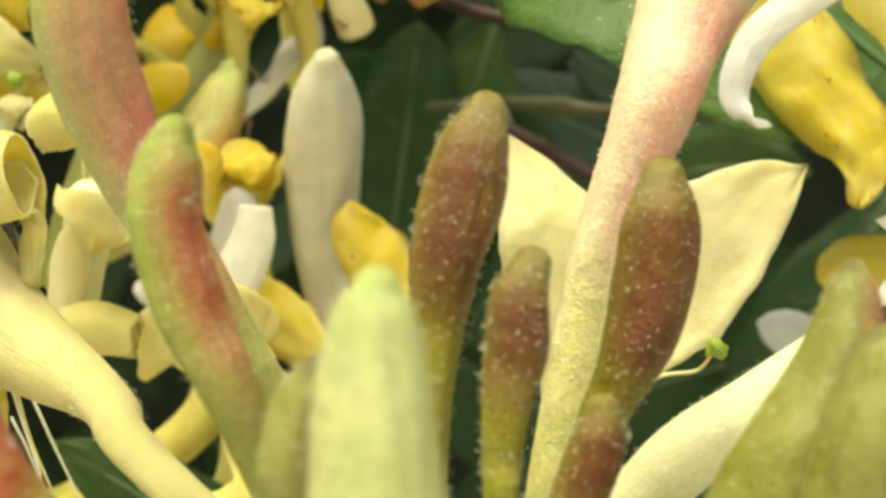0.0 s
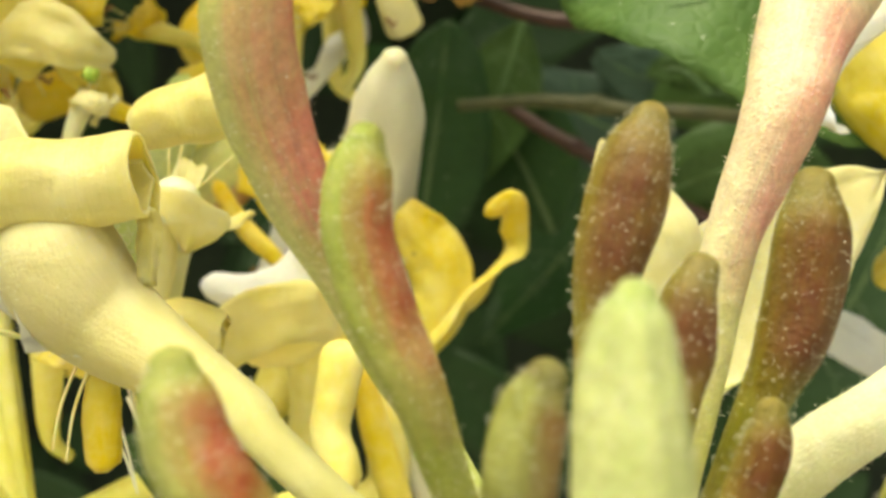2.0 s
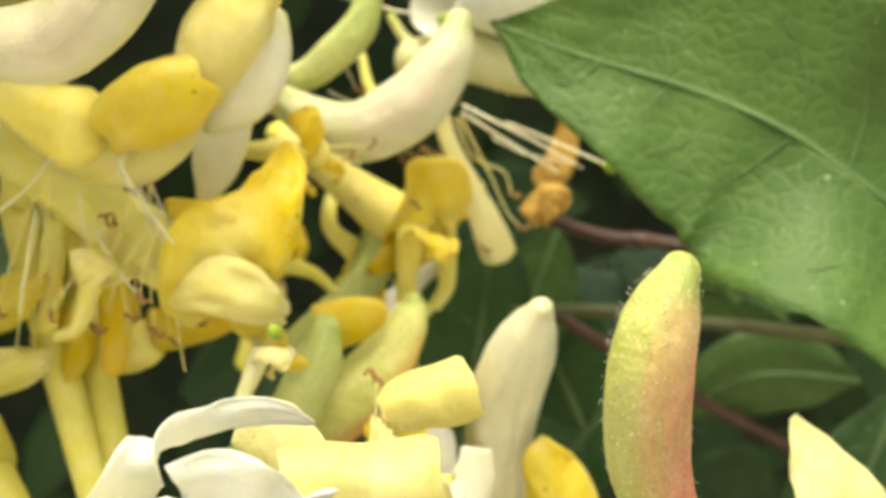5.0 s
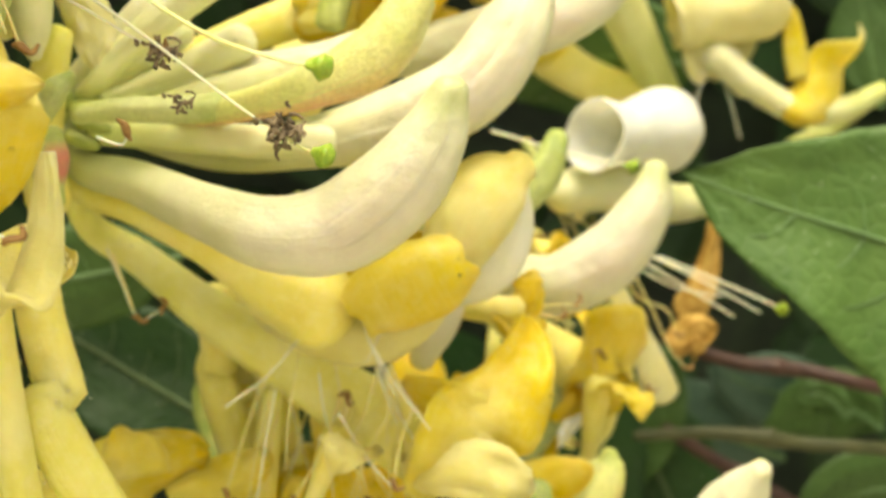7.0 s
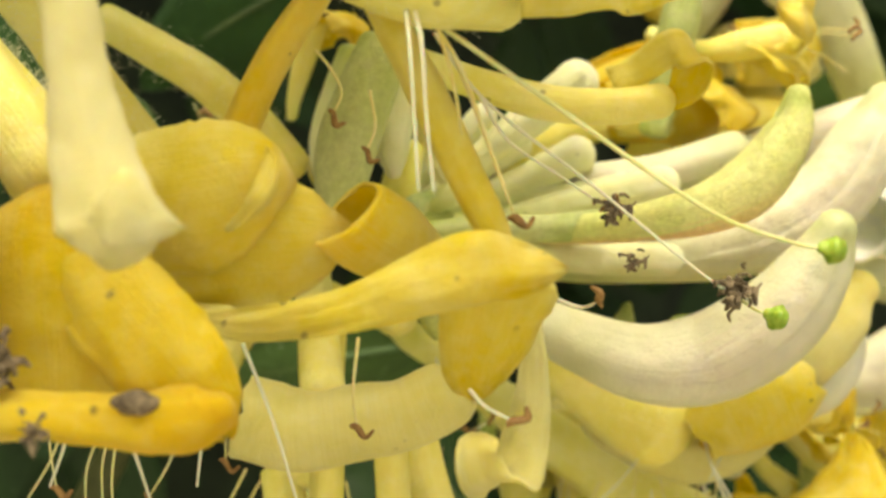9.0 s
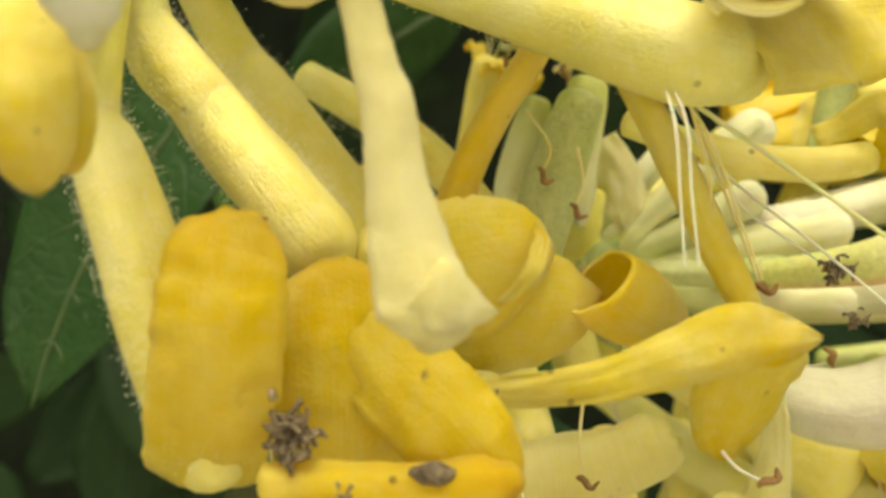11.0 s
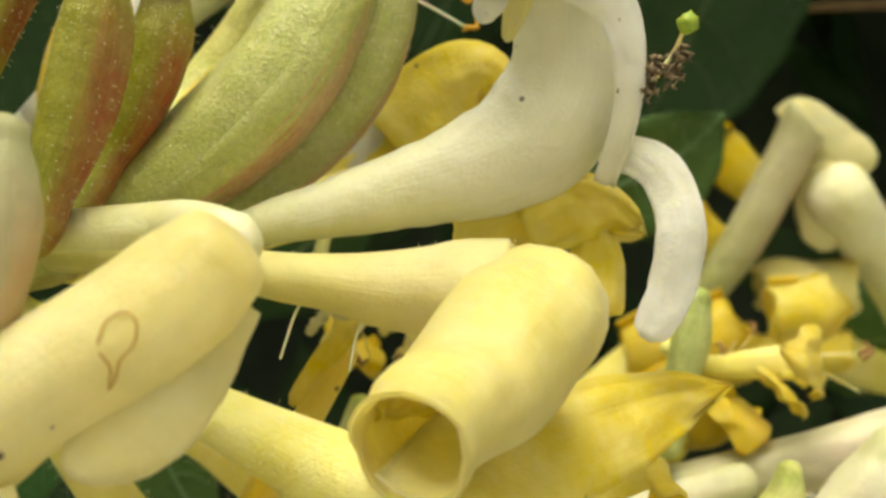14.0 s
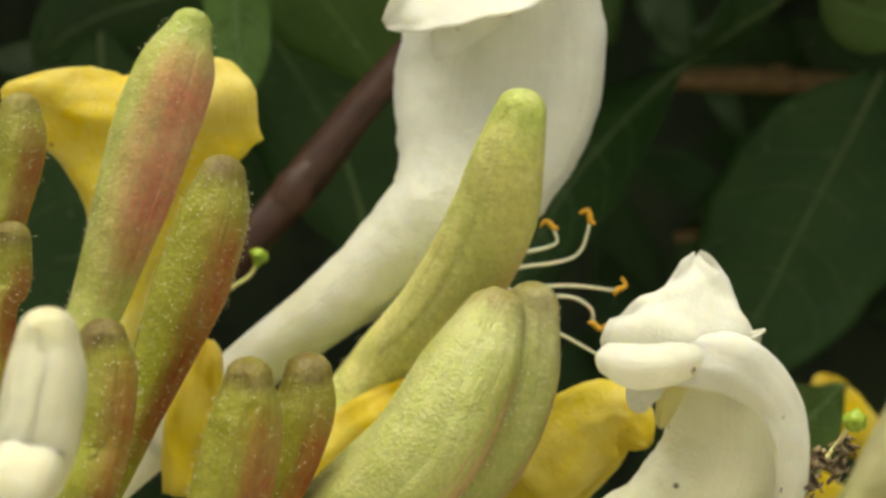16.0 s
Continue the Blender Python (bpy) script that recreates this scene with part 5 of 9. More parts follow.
# head with fanned tubes
bud("large cream bud curving upward, faint pink", [(-63.4, 136.2, 62.8, 2.01), (-64.5, 138.2, 58.8, 3.39), (-67.7, 141.0, 53.6, 4.51), (-72.6, 145.5, 49.9, 4.60), (-79.2, 147.5, 49.2, 3.84), (-85.7, 151.9, 51.8, 2.97), (-92.3, 159.2, 55.6, 2.34), (-98.2, 163.5, 57.9, 1.88), (-99.6, 166.2, 64.0, 1.32)], M["bud_cream"], 0, "buds of the middle head")
bud("green-cream bud with a red edge", [(-66.0, 139.2, 76.1, 1.34), (-66.6, 139.7, 72.2, 2.46), (-69.9, 141.0, 67.3, 3.02), (-75.4, 142.9, 64.3, 2.35), (-81.4, 150.4, 63.1, 1.75), (-86.8, 157.7, 63.1, 1.51), (-99.6, 166.2, 64.0, 1.06)], M["bud_blush"], 60, "buds of the middle head")
bud("broad white bud curving upward", [(-49.8, 148.3, 78.3, 2.34), (-51.8, 149.3, 73.4, 3.82), (-56.3, 151.2, 66.8, 4.31), (-64.4, 153.9, 62.7, 4.06), (-73.5, 159.6, 60.6, 2.82), (-83.6, 168.2, 60.3, 1.82), (-99.6, 166.2, 64.0, 1.27)], M["bud_cream"], 0, "buds of the middle head")
bud("pale bud at the back of the fan", [(-34.6, 157.4, 85.6, 1.75), (-38.4, 158.9, 80.5, 3.22), (-44.8, 161.0, 77.4, 4.03), (-53.3, 163.8, 74.9, 3.49), (-66.8, 168.0, 71.9, 2.42), (-79.5, 172.0, 68.7, 1.75), (-99.6, 166.2, 64.0, 1.22)], M["bud_cream"], 0, "buds of the middle head")
bud("narrow green tube of the fan", [(-73.2, 155.4, 68.6, 2.13), (-78.0, 156.9, 67.4, 1.88), (-85.8, 159.3, 65.4, 1.63), (-93.0, 161.6, 63.5, 1.25), (-99.6, 166.2, 64.0, 0.88)], M["tube_cream"], 60, "buds of the middle head")
bud("upright green tube of the fan", [(-83.5, 154.8, 79.1, 2.46), (-89.3, 156.8, 74.1, 1.97), (-93.9, 158.5, 69.8, 1.48), (-97.3, 159.8, 65.5, 1.11), (-99.6, 166.2, 64.0, 0.78)], M["tube_cream"], 60, "buds of the middle head")
bud("thin green tube of the fan", [(-63.6, 157.9, 73.1, 2.34), (-72.3, 160.7, 70.4, 1.95), (-82.2, 163.6, 69.1, 1.56), (-92.1, 166.8, 65.8, 1.17), (-99.6, 166.2, 64.0, 0.82)], M["bud_cream"], 0, "buds of the middle head")
bud("small pink bract bud at the fan centre", [(-101.2, 144.6, 58.0, 1.10), (-101.2, 144.8, 55.8, 1.75), (-101.3, 145.1, 53.1, 1.43), (-100.6, 145.0, 51.4, 0.88)], M["bud_pink"], 0, "buds of the middle head")
bud("green bud between the flowers", [(-34.0, 183.7, 66.7, 1.72), (-35.6, 184.6, 62.2, 2.58), (-39.1, 185.9, 58.3, 2.66), (-43.9, 187.5, 54.8, 2.19), (-55.1, 190.9, 53.2, 1.88)], M["bud_pale"], 0, "buds of the middle head")

fl = thing("honeysuckle_flower", (-99.6, 166.2, 64.0), "pale yellow flower with curled lobes below the large bud", "flower", "open flowers")
tube(fl, "tube", [(-72.0, 160.0, 42.5, 5.10), (-75.8, 161.0, 44.1, 4.08), (-83.2, 162.7, 48.8, 2.68), (-91.9, 164.9, 53.3, 2.04), (-98.1, 166.5, 56.0, 1.79), (-99.6, 166.2, 64.0, 1.25)], M["tube_yellow"], "", 18, 0.02)
hairs(fl, [(-72.0, 160.0, 42.5, 5.10), (-75.8, 161.0, 44.1, 4.08), (-83.2, 162.7, 48.8, 2.68), (-91.9, 164.9, 53.3, 2.04), (-98.1, 166.5, 56.0, 1.79), (-99.6, 166.2, 64.0, 1.25)], 120, seed=14)
petal(fl, "lower_lip", [(-79.4, 162.0, 43.7, 1.91, 60), (-75.7, 161.2, 41.2, 3.19, 60), (-70.7, 159.9, 39.3, 3.83, 60), (-65.8, 158.5, 38.7, 3.95, 60), (-61.0, 156.9, 41.3, 3.19, 60), (-58.0, 155.7, 45.1, 1.91, 60)], (0.26, -0.15, 0.95), M["petal_pale"], thick=0.3, wave=0.4)
roll(fl, "rolled_lobe", [(-68.6, 156.3, 41.2, 3.13), (-66.5, 155.6, 43.1, 5.01), (-63.0, 154.4, 45.0, 5.77), (-59.7, 153.3, 46.8, 5.01), (-57.1, 152.4, 48.7, 3.13)], M["petal_yellow"], "", 1.35, -130, 0.5, 0.3, 1)
tube(fl, "upper_lip", [(-50.7, 152.6, 57.9, 2.30), (-52.5, 153.3, 56.3, 4.08), (-55.2, 154.3, 53.1, 4.72), (-56.9, 155.1, 49.6, 4.21), (-58.0, 155.7, 46.4, 3.19)], M["petal_pale"], "", 18, 0.02)
tube(fl, "side_lobe", [(-55.8, 160.8, 44.4, 2.24), (-52.7, 159.7, 47.1, 3.83), (-51.0, 158.8, 52.0, 4.36), (-50.6, 158.3, 56.6, 3.30)], M["bud_white"], "", 18, 0.02)

fl = thing("honeysuckle_flower", (40.5, 217.1, 84.3), "cream flower with a saddle-shaped rolled lip", "flower", "open flowers")
trumpet(fl, "rolled_lip", [(-22.4, 198.3, 70.2, 5.69), (-19.3, 200.0, 70.8, 5.06), (-16.2, 201.7, 71.5, 4.59), (-12.4, 203.3, 72.2, 5.72), (-8.7, 204.3, 72.7, 6.85), (-5.7, 205.6, 72.8, 6.00), (-3.8, 206.6, 72.9, 3.30)], M["petal_white"], (-0.86, -0.50, -0.06), 0.15)
tube(fl, "tube", [(-23.9, 206.5, 62.4, 3.54), (-15.0, 209.5, 64.0, 4.17), (-2.7, 214.5, 62.2, 3.38), (11.9, 218.4, 66.1, 2.34), (40.5, 217.1, 84.3, 1.64)], M["tube_cream"], "", 18, 0.02)
filament(fl, [(-24.3, 181.2, 63.2), (-31.1, 185.8, 65.2), (-41.1, 191.2, 68.8)], M["filament"], "stigma", "style", 0.2)
filament(fl, [(1.9, 186.4, 44.0), (-2.8, 193.1, 47.6), (-9.6, 203.2, 52.4)], M["filament"], "stigma", "stamen", 0.2)
filament(fl, [(0.3, 200.8, 46.2), (-6.5, 202.7, 47.5), (-11.7, 204.0, 50.1)], M["filament"], "", "stamen", 0.16)
filament(fl, [(-18.6, 205.7, 53.6), (-20.4, 205.9, 57.1), (-23.9, 206.7, 59.8)], M["filament_yellow"], "", "stamen", 0.16)
filament(fl, [(-21.2, 206.4, 54.5), (-23.0, 206.6, 58.0), (-24.7, 206.9, 60.6)], M["filament_yellow"], "", "stamen", 0.16)
filament(fl, [(-23.7, 207.2, 53.6), (-23.8, 206.9, 57.1), (-25.1, 207.1, 59.8)], M["filament_yellow"], "", "stamen", 0.16)
filament(fl, [(-33.3, 187.9, 47.2), (-34.2, 187.9, 50.7), (-39.2, 189.1, 53.5)], M["filament"], "anther", "stamen", 0.16)
filament(fl, [(-35.4, 188.0, 53.9), (-37.0, 188.2, 56.7), (-40.1, 189.0, 57.4)], M["filament"], "anther", "stamen", 0.16)

fl = thing("honeysuckle_flower", (40.5, 217.1, 84.3), "withered orange-brown flower by the red stem", "flower", "open flowers")
petal(fl, "lip", [(-2.8, 210.4, 43.3, 2.75, -60), (0.6, 209.1, 47.0, 3.30, -60), (2.2, 208.1, 54.4, 1.84, -60), (2.9, 207.4, 59.8, 1.47, -60)], (0.96, -0.29, 0.20), M["dried_orange"], thick=0.3, wave=0.8)
petal(fl, "lip", [(2.1, 206.3, 41.5, 1.81, -60), (-1.4, 207.4, 40.6, 3.63, -60), (-4.8, 208.6, 37.8, 2.36, -60)], (0.17, -0.13, 1.00), M["dried_orange"], thick=0.3, wave=0.8)
crumb(fl, "withered_lobe", (-2.1, 204.9, 38.7), 3.2, 30, M["dried_orange"], "shrivelled orange petal scraps", 16)

fl = thing("honeysuckle_flower", (40.5, 217.1, 84.3), "pale yellow flower at the leaf edge", "flower", "open flowers")
roll(fl, "rolled_lip", [(-0.3, 216.9, 93.5, 5.29), (3.4, 215.8, 94.5, 6.74), (8.9, 214.1, 95.0, 6.35), (14.4, 212.5, 96.0, 6.54), (17.7, 211.5, 97.0, 4.81)], M["petal_cream"], "", 1.35, -130, 0.5, 0.3, 1)
petal(fl, "side_lobe", [(4.8, 218.8, 87.4, 3.89, -40), (8.5, 217.5, 89.4, 5.84, -40), (11.2, 216.4, 94.2, 5.84, -40)], (0.86, -0.27, 0.30), M["petal_cream"], thick=0.3, wave=0.12)
petal(fl, "side_lobe", [(16.7, 213.2, 79.2, 3.85, 60), (20.8, 209.0, 81.6, 6.28, 60), (26.2, 207.1, 85.4, 5.71, 60), (30.3, 208.3, 90.8, 3.85, 60)], (0.56, -0.22, 0.80), M["petal_yellow"], thick=0.5, wave=0.4)
petal(fl, "side_lobe", [(17.7, 208.7, 95.8, 1.14, 50), (18.7, 209.0, 89.2, 2.28, 50), (19.4, 209.2, 83.5, 1.90, 50)], (0.96, -0.28, 0.01), M["petal_yellow"], thick=0.3, wave=0.12)
tube(fl, "tube", [(7.3, 215.2, 87.8, 2.89), (12.9, 213.9, 83.1, 2.50), (21.4, 211.9, 78.3, 2.31), (28.8, 209.7, 79.3, 2.12), (40.5, 217.1, 84.3, 1.48)], M["tube_cream"], "", 18, 0.02)
petal(fl, "lower_lip", [(4.6, 216.4, 83.0, 1.35, -60), (4.0, 216.1, 87.8, 2.89, -60), (5.3, 215.4, 92.6, 3.46, -60)], (0.96, -0.28, 0.01), M["petal_cream"], thick=0.3, wave=0.12)
petal(fl, "side_lobe", [(13.0, 214.1, 81.1, 1.92, -60), (10.1, 214.5, 85.9, 3.27, -60), (7.2, 215.0, 90.7, 3.46, -60)], (0.76, -0.26, 0.50), M["petal_cream"], thick=0.3, wave=0.12)
filament(fl, [(11.3, 215.1, 73.9), (9.3, 215.2, 81.1), (7.3, 215.3, 86.9)], M["filament"], "", "stamen", 0.16)
filament(fl, [(3.8, 216.9, 79.2), (4.6, 216.4, 83.0), (5.9, 215.6, 87.8)], M["filament"], "", "stamen", 0.16)
filament(fl, [(14.0, 214.0, 79.2), (11.1, 214.5, 83.0), (9.1, 214.7, 86.9)], M["filament"], "", "stamen", 0.16)

fl = thing("honeysuckle_flower", (-57.4, 162.3, -36.5), "deep yellow rolled lobes low under the fan", "flower", "open flowers")
petal(fl, "upper_lip", [(-82.6, 169.9, 25.8, 1.61, -60), (-85.5, 170.8, 25.1, 3.63, -60), (-90.6, 169.4, 23.7, 5.15, -60), (-96.3, 171.1, 21.5, 5.81, -60), (-102.8, 175.9, 18.3, 5.64, -60), (-109.2, 177.9, 14.9, 4.03, -60)], (0.17, -0.12, 1.00), M["petal_yellow"], thick=0.6, wave=0.9)
petal(fl, "side_lobe", [(-93.2, 171.2, 28.6, 1.34, 40), (-92.1, 168.3, 26.0, 3.96, 40), (-91.4, 168.3, 22.7, 4.62, 40)], (0.97, -0.26, 0.10), M["petal_yellow"], thick=0.5, wave=0.5)
petal(fl, "side_lobe", [(-75.4, 168.1, 25.2, 0.94, -50), (-77.7, 168.8, 23.8, 2.69, -50), (-81.5, 170.0, 21.5, 3.76, -50), (-86.6, 171.5, 19.1, 3.36, -50)], (0.17, -0.12, 1.00), M["petal_yellow"], thick=0.5, wave=0.7)
petal(fl, "lower_lip", [(-74.4, 167.3, 15.2, 1.34, -60), (-78.3, 168.4, 13.9, 3.09, -60), (-84.8, 170.1, 12.5, 3.76, -60), (-90.6, 171.7, 11.8, 3.09, -60)], (0.12, -0.11, 1.00), M["petal_pale"], thick=0.5, wave=0.6)
tube(fl, "tube", [(-84.7, 170.4, 8.5, 3.36), (-82.5, 178.7, 2.5, 3.17), (-79.7, 175.6, -4.0, 2.78), (-57.4, 162.3, -36.5, 1.94)], M["tube_yellow"], "", 18, 0.02)

fl = thing("honeysuckle_flower", (-57.4, 162.3, -36.5), "upright yellow tubes under the fan", "flower", "open flowers")
tube(fl, "tube", [(-76.5, 186.2, 48.5, 2.22), (-77.0, 186.9, 41.8, 2.36), (-76.4, 187.4, 33.0, 2.51), (-75.5, 187.8, 24.2, 2.66), (-57.4, 162.3, -36.5, 1.86)], M["tube_yellow"], "", 18, 0.02)

fl = thing("shoot", (-57.4, 162.3, -36.5), "thin green shoot under the fan", "shoot", "")
tube(fl, "tube", [(-79.5, 198.8, 42.1, 1.10), (-78.9, 199.3, 34.3, 1.25), (-78.3, 200.0, 23.4, 1.41), (-57.4, 162.3, -36.5, 0.99)], M["bract"], "", 18, 0.02)

fl = thing("honeysuckle_flower", (-57.4, 162.3, -36.5), "thick pale yellow flower tube beside dark leaves", "flower", "open flowers")
tube(fl, "tube", [(-102.6, 148.9, 45.0, 2.24), (-101.6, 149.1, 39.5, 2.35), (-99.6, 149.0, 32.8, 2.57), (-98.3, 149.2, 25.5, 2.80), (-57.4, 162.3, -36.5, 1.96)], M["tube_yellow"], "", 18, 0.02)
hairs(fl, [(-102.6, 148.9, 45.0, 2.24), (-101.6, 149.1, 39.5, 2.35), (-99.6, 149.0, 32.8, 2.57), (-98.3, 149.2, 25.5, 2.80), (-57.4, 162.3, -36.5, 1.96)], 160, seed=21)

# yellow flowers near the camera

fl = thing("honeysuckle_flower", (-151.5, 132.6, 94.8), "spotted pale flower with a long hanging tongue", "flower", "open flowers of the near head")
tube(fl, "upper_lip", [(-141.6, 102.5, 79.2, 3.56), (-140.6, 102.2, 80.2, 4.00), (-137.5, 101.3, 83.2, 4.22), (-134.0, 100.4, 85.8, 4.36), (-130.1, 99.4, 88.3, 4.58), (-127.0, 98.5, 90.9, 4.29), (-124.5, 97.8, 93.5, 3.45)], M["petal_cream"], "", 18, 0.02)
tube(fl, "scar", [(-131.90, 94.98, 87.35, 0.07), (-131.41, 94.79, 88.70, 0.07), (-130.26, 94.54, 89.36, 0.07), (-129.55, 94.46, 88.68, 0.07), (-129.70, 94.69, 87.35, 0.07), (-130.50, 95.11, 86.27, 0.07), (-130.73, 95.63, 85.27, 0.07), (-131.16, 96.08, 84.48, 0.07), (-131.04, 95.35, 85.73, 0.07), (-131.75, 95.10, 86.76, 0.07)], M["dried_orange"], "thin looped brown scar", 6, 0.0, 0.2)
tube(fl, "scar", [(-139.5, 98.3, 79.4, 0.2), (-139.3, 98.3, 79.4, 0.3), (-139.1, 98.3, 79.5, 0.2)], M["dried"], "small black dot", 8, 0.0)
tube(fl, "scar", [(-138.8, 98.2, 79.6, 0.2), (-138.6, 98.2, 79.6, 0.3), (-138.4, 98.2, 79.7, 0.2)], M["dried"], "small black dot", 8, 0.0)
tube(fl, "scar", [(-138.0, 98.1, 80.1, 0.2), (-137.8, 98.1, 80.1, 0.3), (-137.6, 98.1, 80.2, 0.2)], M["dried"], "small black dot", 8, 0.0)
tube(fl, "scar", [(-139.1, 98.9, 79.8, 0.39), (-138.6, 98.8, 79.7, 0.46), (-138.2, 98.7, 79.6, 0.37)], M["dried"], "small dark brown scar", 10, 0.0)
tube(fl, "scar", [(-140.1, 98.8, 81.8, 0.39), (-140.0, 98.8, 81.6, 0.46), (-139.9, 98.7, 81.3, 0.37)], M["dried"], "small dark brown scar", 10, 0.0)
tube(fl, "scar", [(-136.5, 97.9, 85.6, 0.39), (-136.1, 97.8, 85.5, 0.46), (-135.6, 97.7, 85.4, 0.37)], M["dried"], "small dark brown scar", 10, 0.0)
tube(fl, "scar", [(-134.9, 98.1, 82.7, 0.39), (-134.8, 98.1, 82.4, 0.46), (-134.6, 98.1, 82.0, 0.37)], M["dried"], "small dark brown scar", 10, 0.0)
tube(fl, "scar", [(-136.9, 98.2, 81.2, 0.30), (-136.8, 98.2, 81.2, 0.35), (-136.6, 98.2, 81.2, 0.28)], M["dried"], "small dark brown scar", 10, 0.0)
tube(fl, "scar", [(-130.9, 96.3, 87.4, 0.39), (-130.8, 96.3, 87.2, 0.46), (-130.7, 96.3, 87.0, 0.37)], M["dried"], "small dark brown scar", 10, 0.0)
tube(fl, "scar", [(-131.2, 96.5, 86.4, 0.34), (-131.0, 96.5, 85.8, 0.39), (-130.9, 96.5, 85.3, 0.32)], M["dried"], "small dark brown scar", 10, 0.0)
tube(fl, "scar", [(-139.4, 98.7, 79.3, 0.30), (-139.3, 98.7, 79.3, 0.35), (-139.1, 98.7, 79.2, 0.28)], M["dried"], "small dark brown scar", 10, 0.0)
petal(fl, "side_lobe", [(-133.9, 99.4, 79.1, 1.79, -40), (-130.1, 98.4, 81.7, 3.58, -40), (-127.4, 97.6, 85.2, 3.94, -40), (-124.3, 99.3, 91.2, 3.32, -40)], (0.60, -0.08, -0.69), M["petal_cream"], thick=0.3, wave=0.12)
petal(fl, "lower_lip", [(-132.8, 100.2, 54.5, 0.66, -20), (-132.7, 99.4, 55.1, 2.29, -30), (-132.9, 98.9, 56.6, 3.38, -40), (-133.6, 99.1, 59.0, 3.26, -50), (-134.3, 99.4, 61.7, 2.88, -55), (-135.1, 99.4, 65.5, 2.29, -58), (-135.8, 99.1, 69.8, 2.02, -60), (-136.5, 99.2, 71.6, 1.83, -60), (-137.5, 99.2, 75.4, 1.57, -60), (-138.3, 99.2, 77.8, 1.50, -60)], (0.97, -0.23, -0.12), M["petal_cream"], thick=0.5, wave=0.08)
petal(fl, "lip_tip", [(-128.6, 98.6, 56.9, 0.13, -30), (-129.4, 98.3, 56.9, 0.72, -30), (-130.6, 98.1, 57.1, 1.62, -30), (-132.1, 98.1, 57.5, 2.32, -30), (-133.4, 98.6, 58.3, 2.27, -30)], (0.10, -0.10, 0.99), M["petal_cream"], thick=0.4, wave=0.06)
tube(fl, "tube", [(-123.9, 101.8, 94.4, 2.28), (-127.2, 118.9, 97.0, 2.06), (-134.0, 123.2, 96.7, 1.84), (-143.0, 127.9, 95.8, 1.69), (-151.5, 132.6, 94.8, 1.18)], M["tube_cream"], "", 18, 0.02)

fl = thing("honeysuckle_flower", (-151.5, 132.6, 94.8), "flower with a wide ring-shaped rolled lip", "flower", "open flowers of the near head")
roll(fl, "upper_lip", [(-111.5, 98.5, 80.7, 4.22), (-110.8, 99.4, 81.2, 4.58), (-109.3, 101.1, 82.4, 4.99), (-105.9, 105.4, 84.7, 5.58), (-101.6, 109.4, 88.5, 6.03), (-97.9, 112.6, 91.5, 5.01)], M["petal_pale"], "", 1.06, 250, 0.82, 0.16, -1)
petal(fl, "inner_flap", [(-105.8, 103.5, 83.0, 0.56, -50), (-107.2, 104.7, 83.7, 1.54, -50), (-109.2, 105.0, 84.0, 1.79, -50), (-111.6, 104.4, 83.7, 1.53, -50), (-113.2, 102.8, 82.9, 0.87, -50)], (-0.09, -0.35, 0.93), M["petal_yellow"], thick=0.4, wave=0.4)
petal(fl, "side_lobe", [(-78.9, 124.0, 85.0, 0.30, -22), (-85.0, 120.1, 83.9, 2.81, -22), (-91.9, 116.4, 81.8, 4.55, -22), (-99.2, 112.7, 79.7, 4.97, -22), (-106.6, 109.2, 77.0, 3.80, -22)], (0.19, 0.51, 0.84), M["petal_yellow"], thick=0.5, wave=0.45)
trumpet(fl, "tube", [(-104.9, 115.4, 77.5, 3.40), (-109.7, 111.0, 76.6, 3.83), (-112.3, 110.4, 76.7, 3.79), (-114.9, 112.1, 77.6, 3.57), (-118.6, 115.5, 79.4, 2.97), (-123.3, 119.1, 81.4, 2.51), (-128.3, 122.8, 83.6, 2.20), (-135.9, 127.0, 86.9, 1.97), (-143.9, 131.2, 91.0, 1.73), (-151.5, 132.6, 94.8, 1.21)], M["tube_yellow"], (0.13, -0.38, -0.92), 0.1)
hairs(fl, [(-104.9, 115.4, 77.5, 3.40), (-109.7, 111.0, 76.6, 3.83), (-112.3, 110.4, 76.7, 3.79), (-114.9, 112.1, 77.6, 3.57), (-118.6, 115.5, 79.4, 2.97), (-123.3, 119.1, 81.4, 2.51), (-128.3, 122.8, 83.6, 2.20), (-135.9, 127.0, 86.9, 1.97), (-143.9, 131.2, 91.0, 1.73), (-151.5, 132.6, 94.8, 1.21)], 260, seed=23)
petal(fl, "lower_lip", [(-104.6, 110.9, 55.8, 0.97, -70), (-106.0, 111.1, 58.8, 1.61, -70), (-108.0, 111.4, 62.6, 1.85, -70), (-110.8, 111.7, 68.1, 1.85, -70), (-113.7, 112.1, 73.3, 1.69, -70), (-115.3, 115.0, 78.0, 1.49, -70)], (0.85, -0.25, 0.37), M["petal_yellow"], thick=0.3, wave=0.12)
filament(fl, [(-112.5, 107.1, 60.8), (-113.0, 106.9, 65.7), (-113.5, 106.7, 70.5), (-113.3, 109.2, 73.8)], M["filament"], "", "stamen", 0.16)
filament(fl, [(-111.5, 106.9, 60.8), (-112.2, 106.7, 65.7), (-112.7, 106.5, 70.5), (-112.7, 109.1, 73.8)], M["filament"], "", "stamen", 0.16)
filament(fl, [(-82.9, 105.0, 58.0), (-85.4, 105.7, 58.4), (-91.4, 107.1, 60.6), (-101.4, 109.3, 67.2), (-110.6, 111.3, 73.4)], M["filament_green"], "stigma", "style", 0.2)
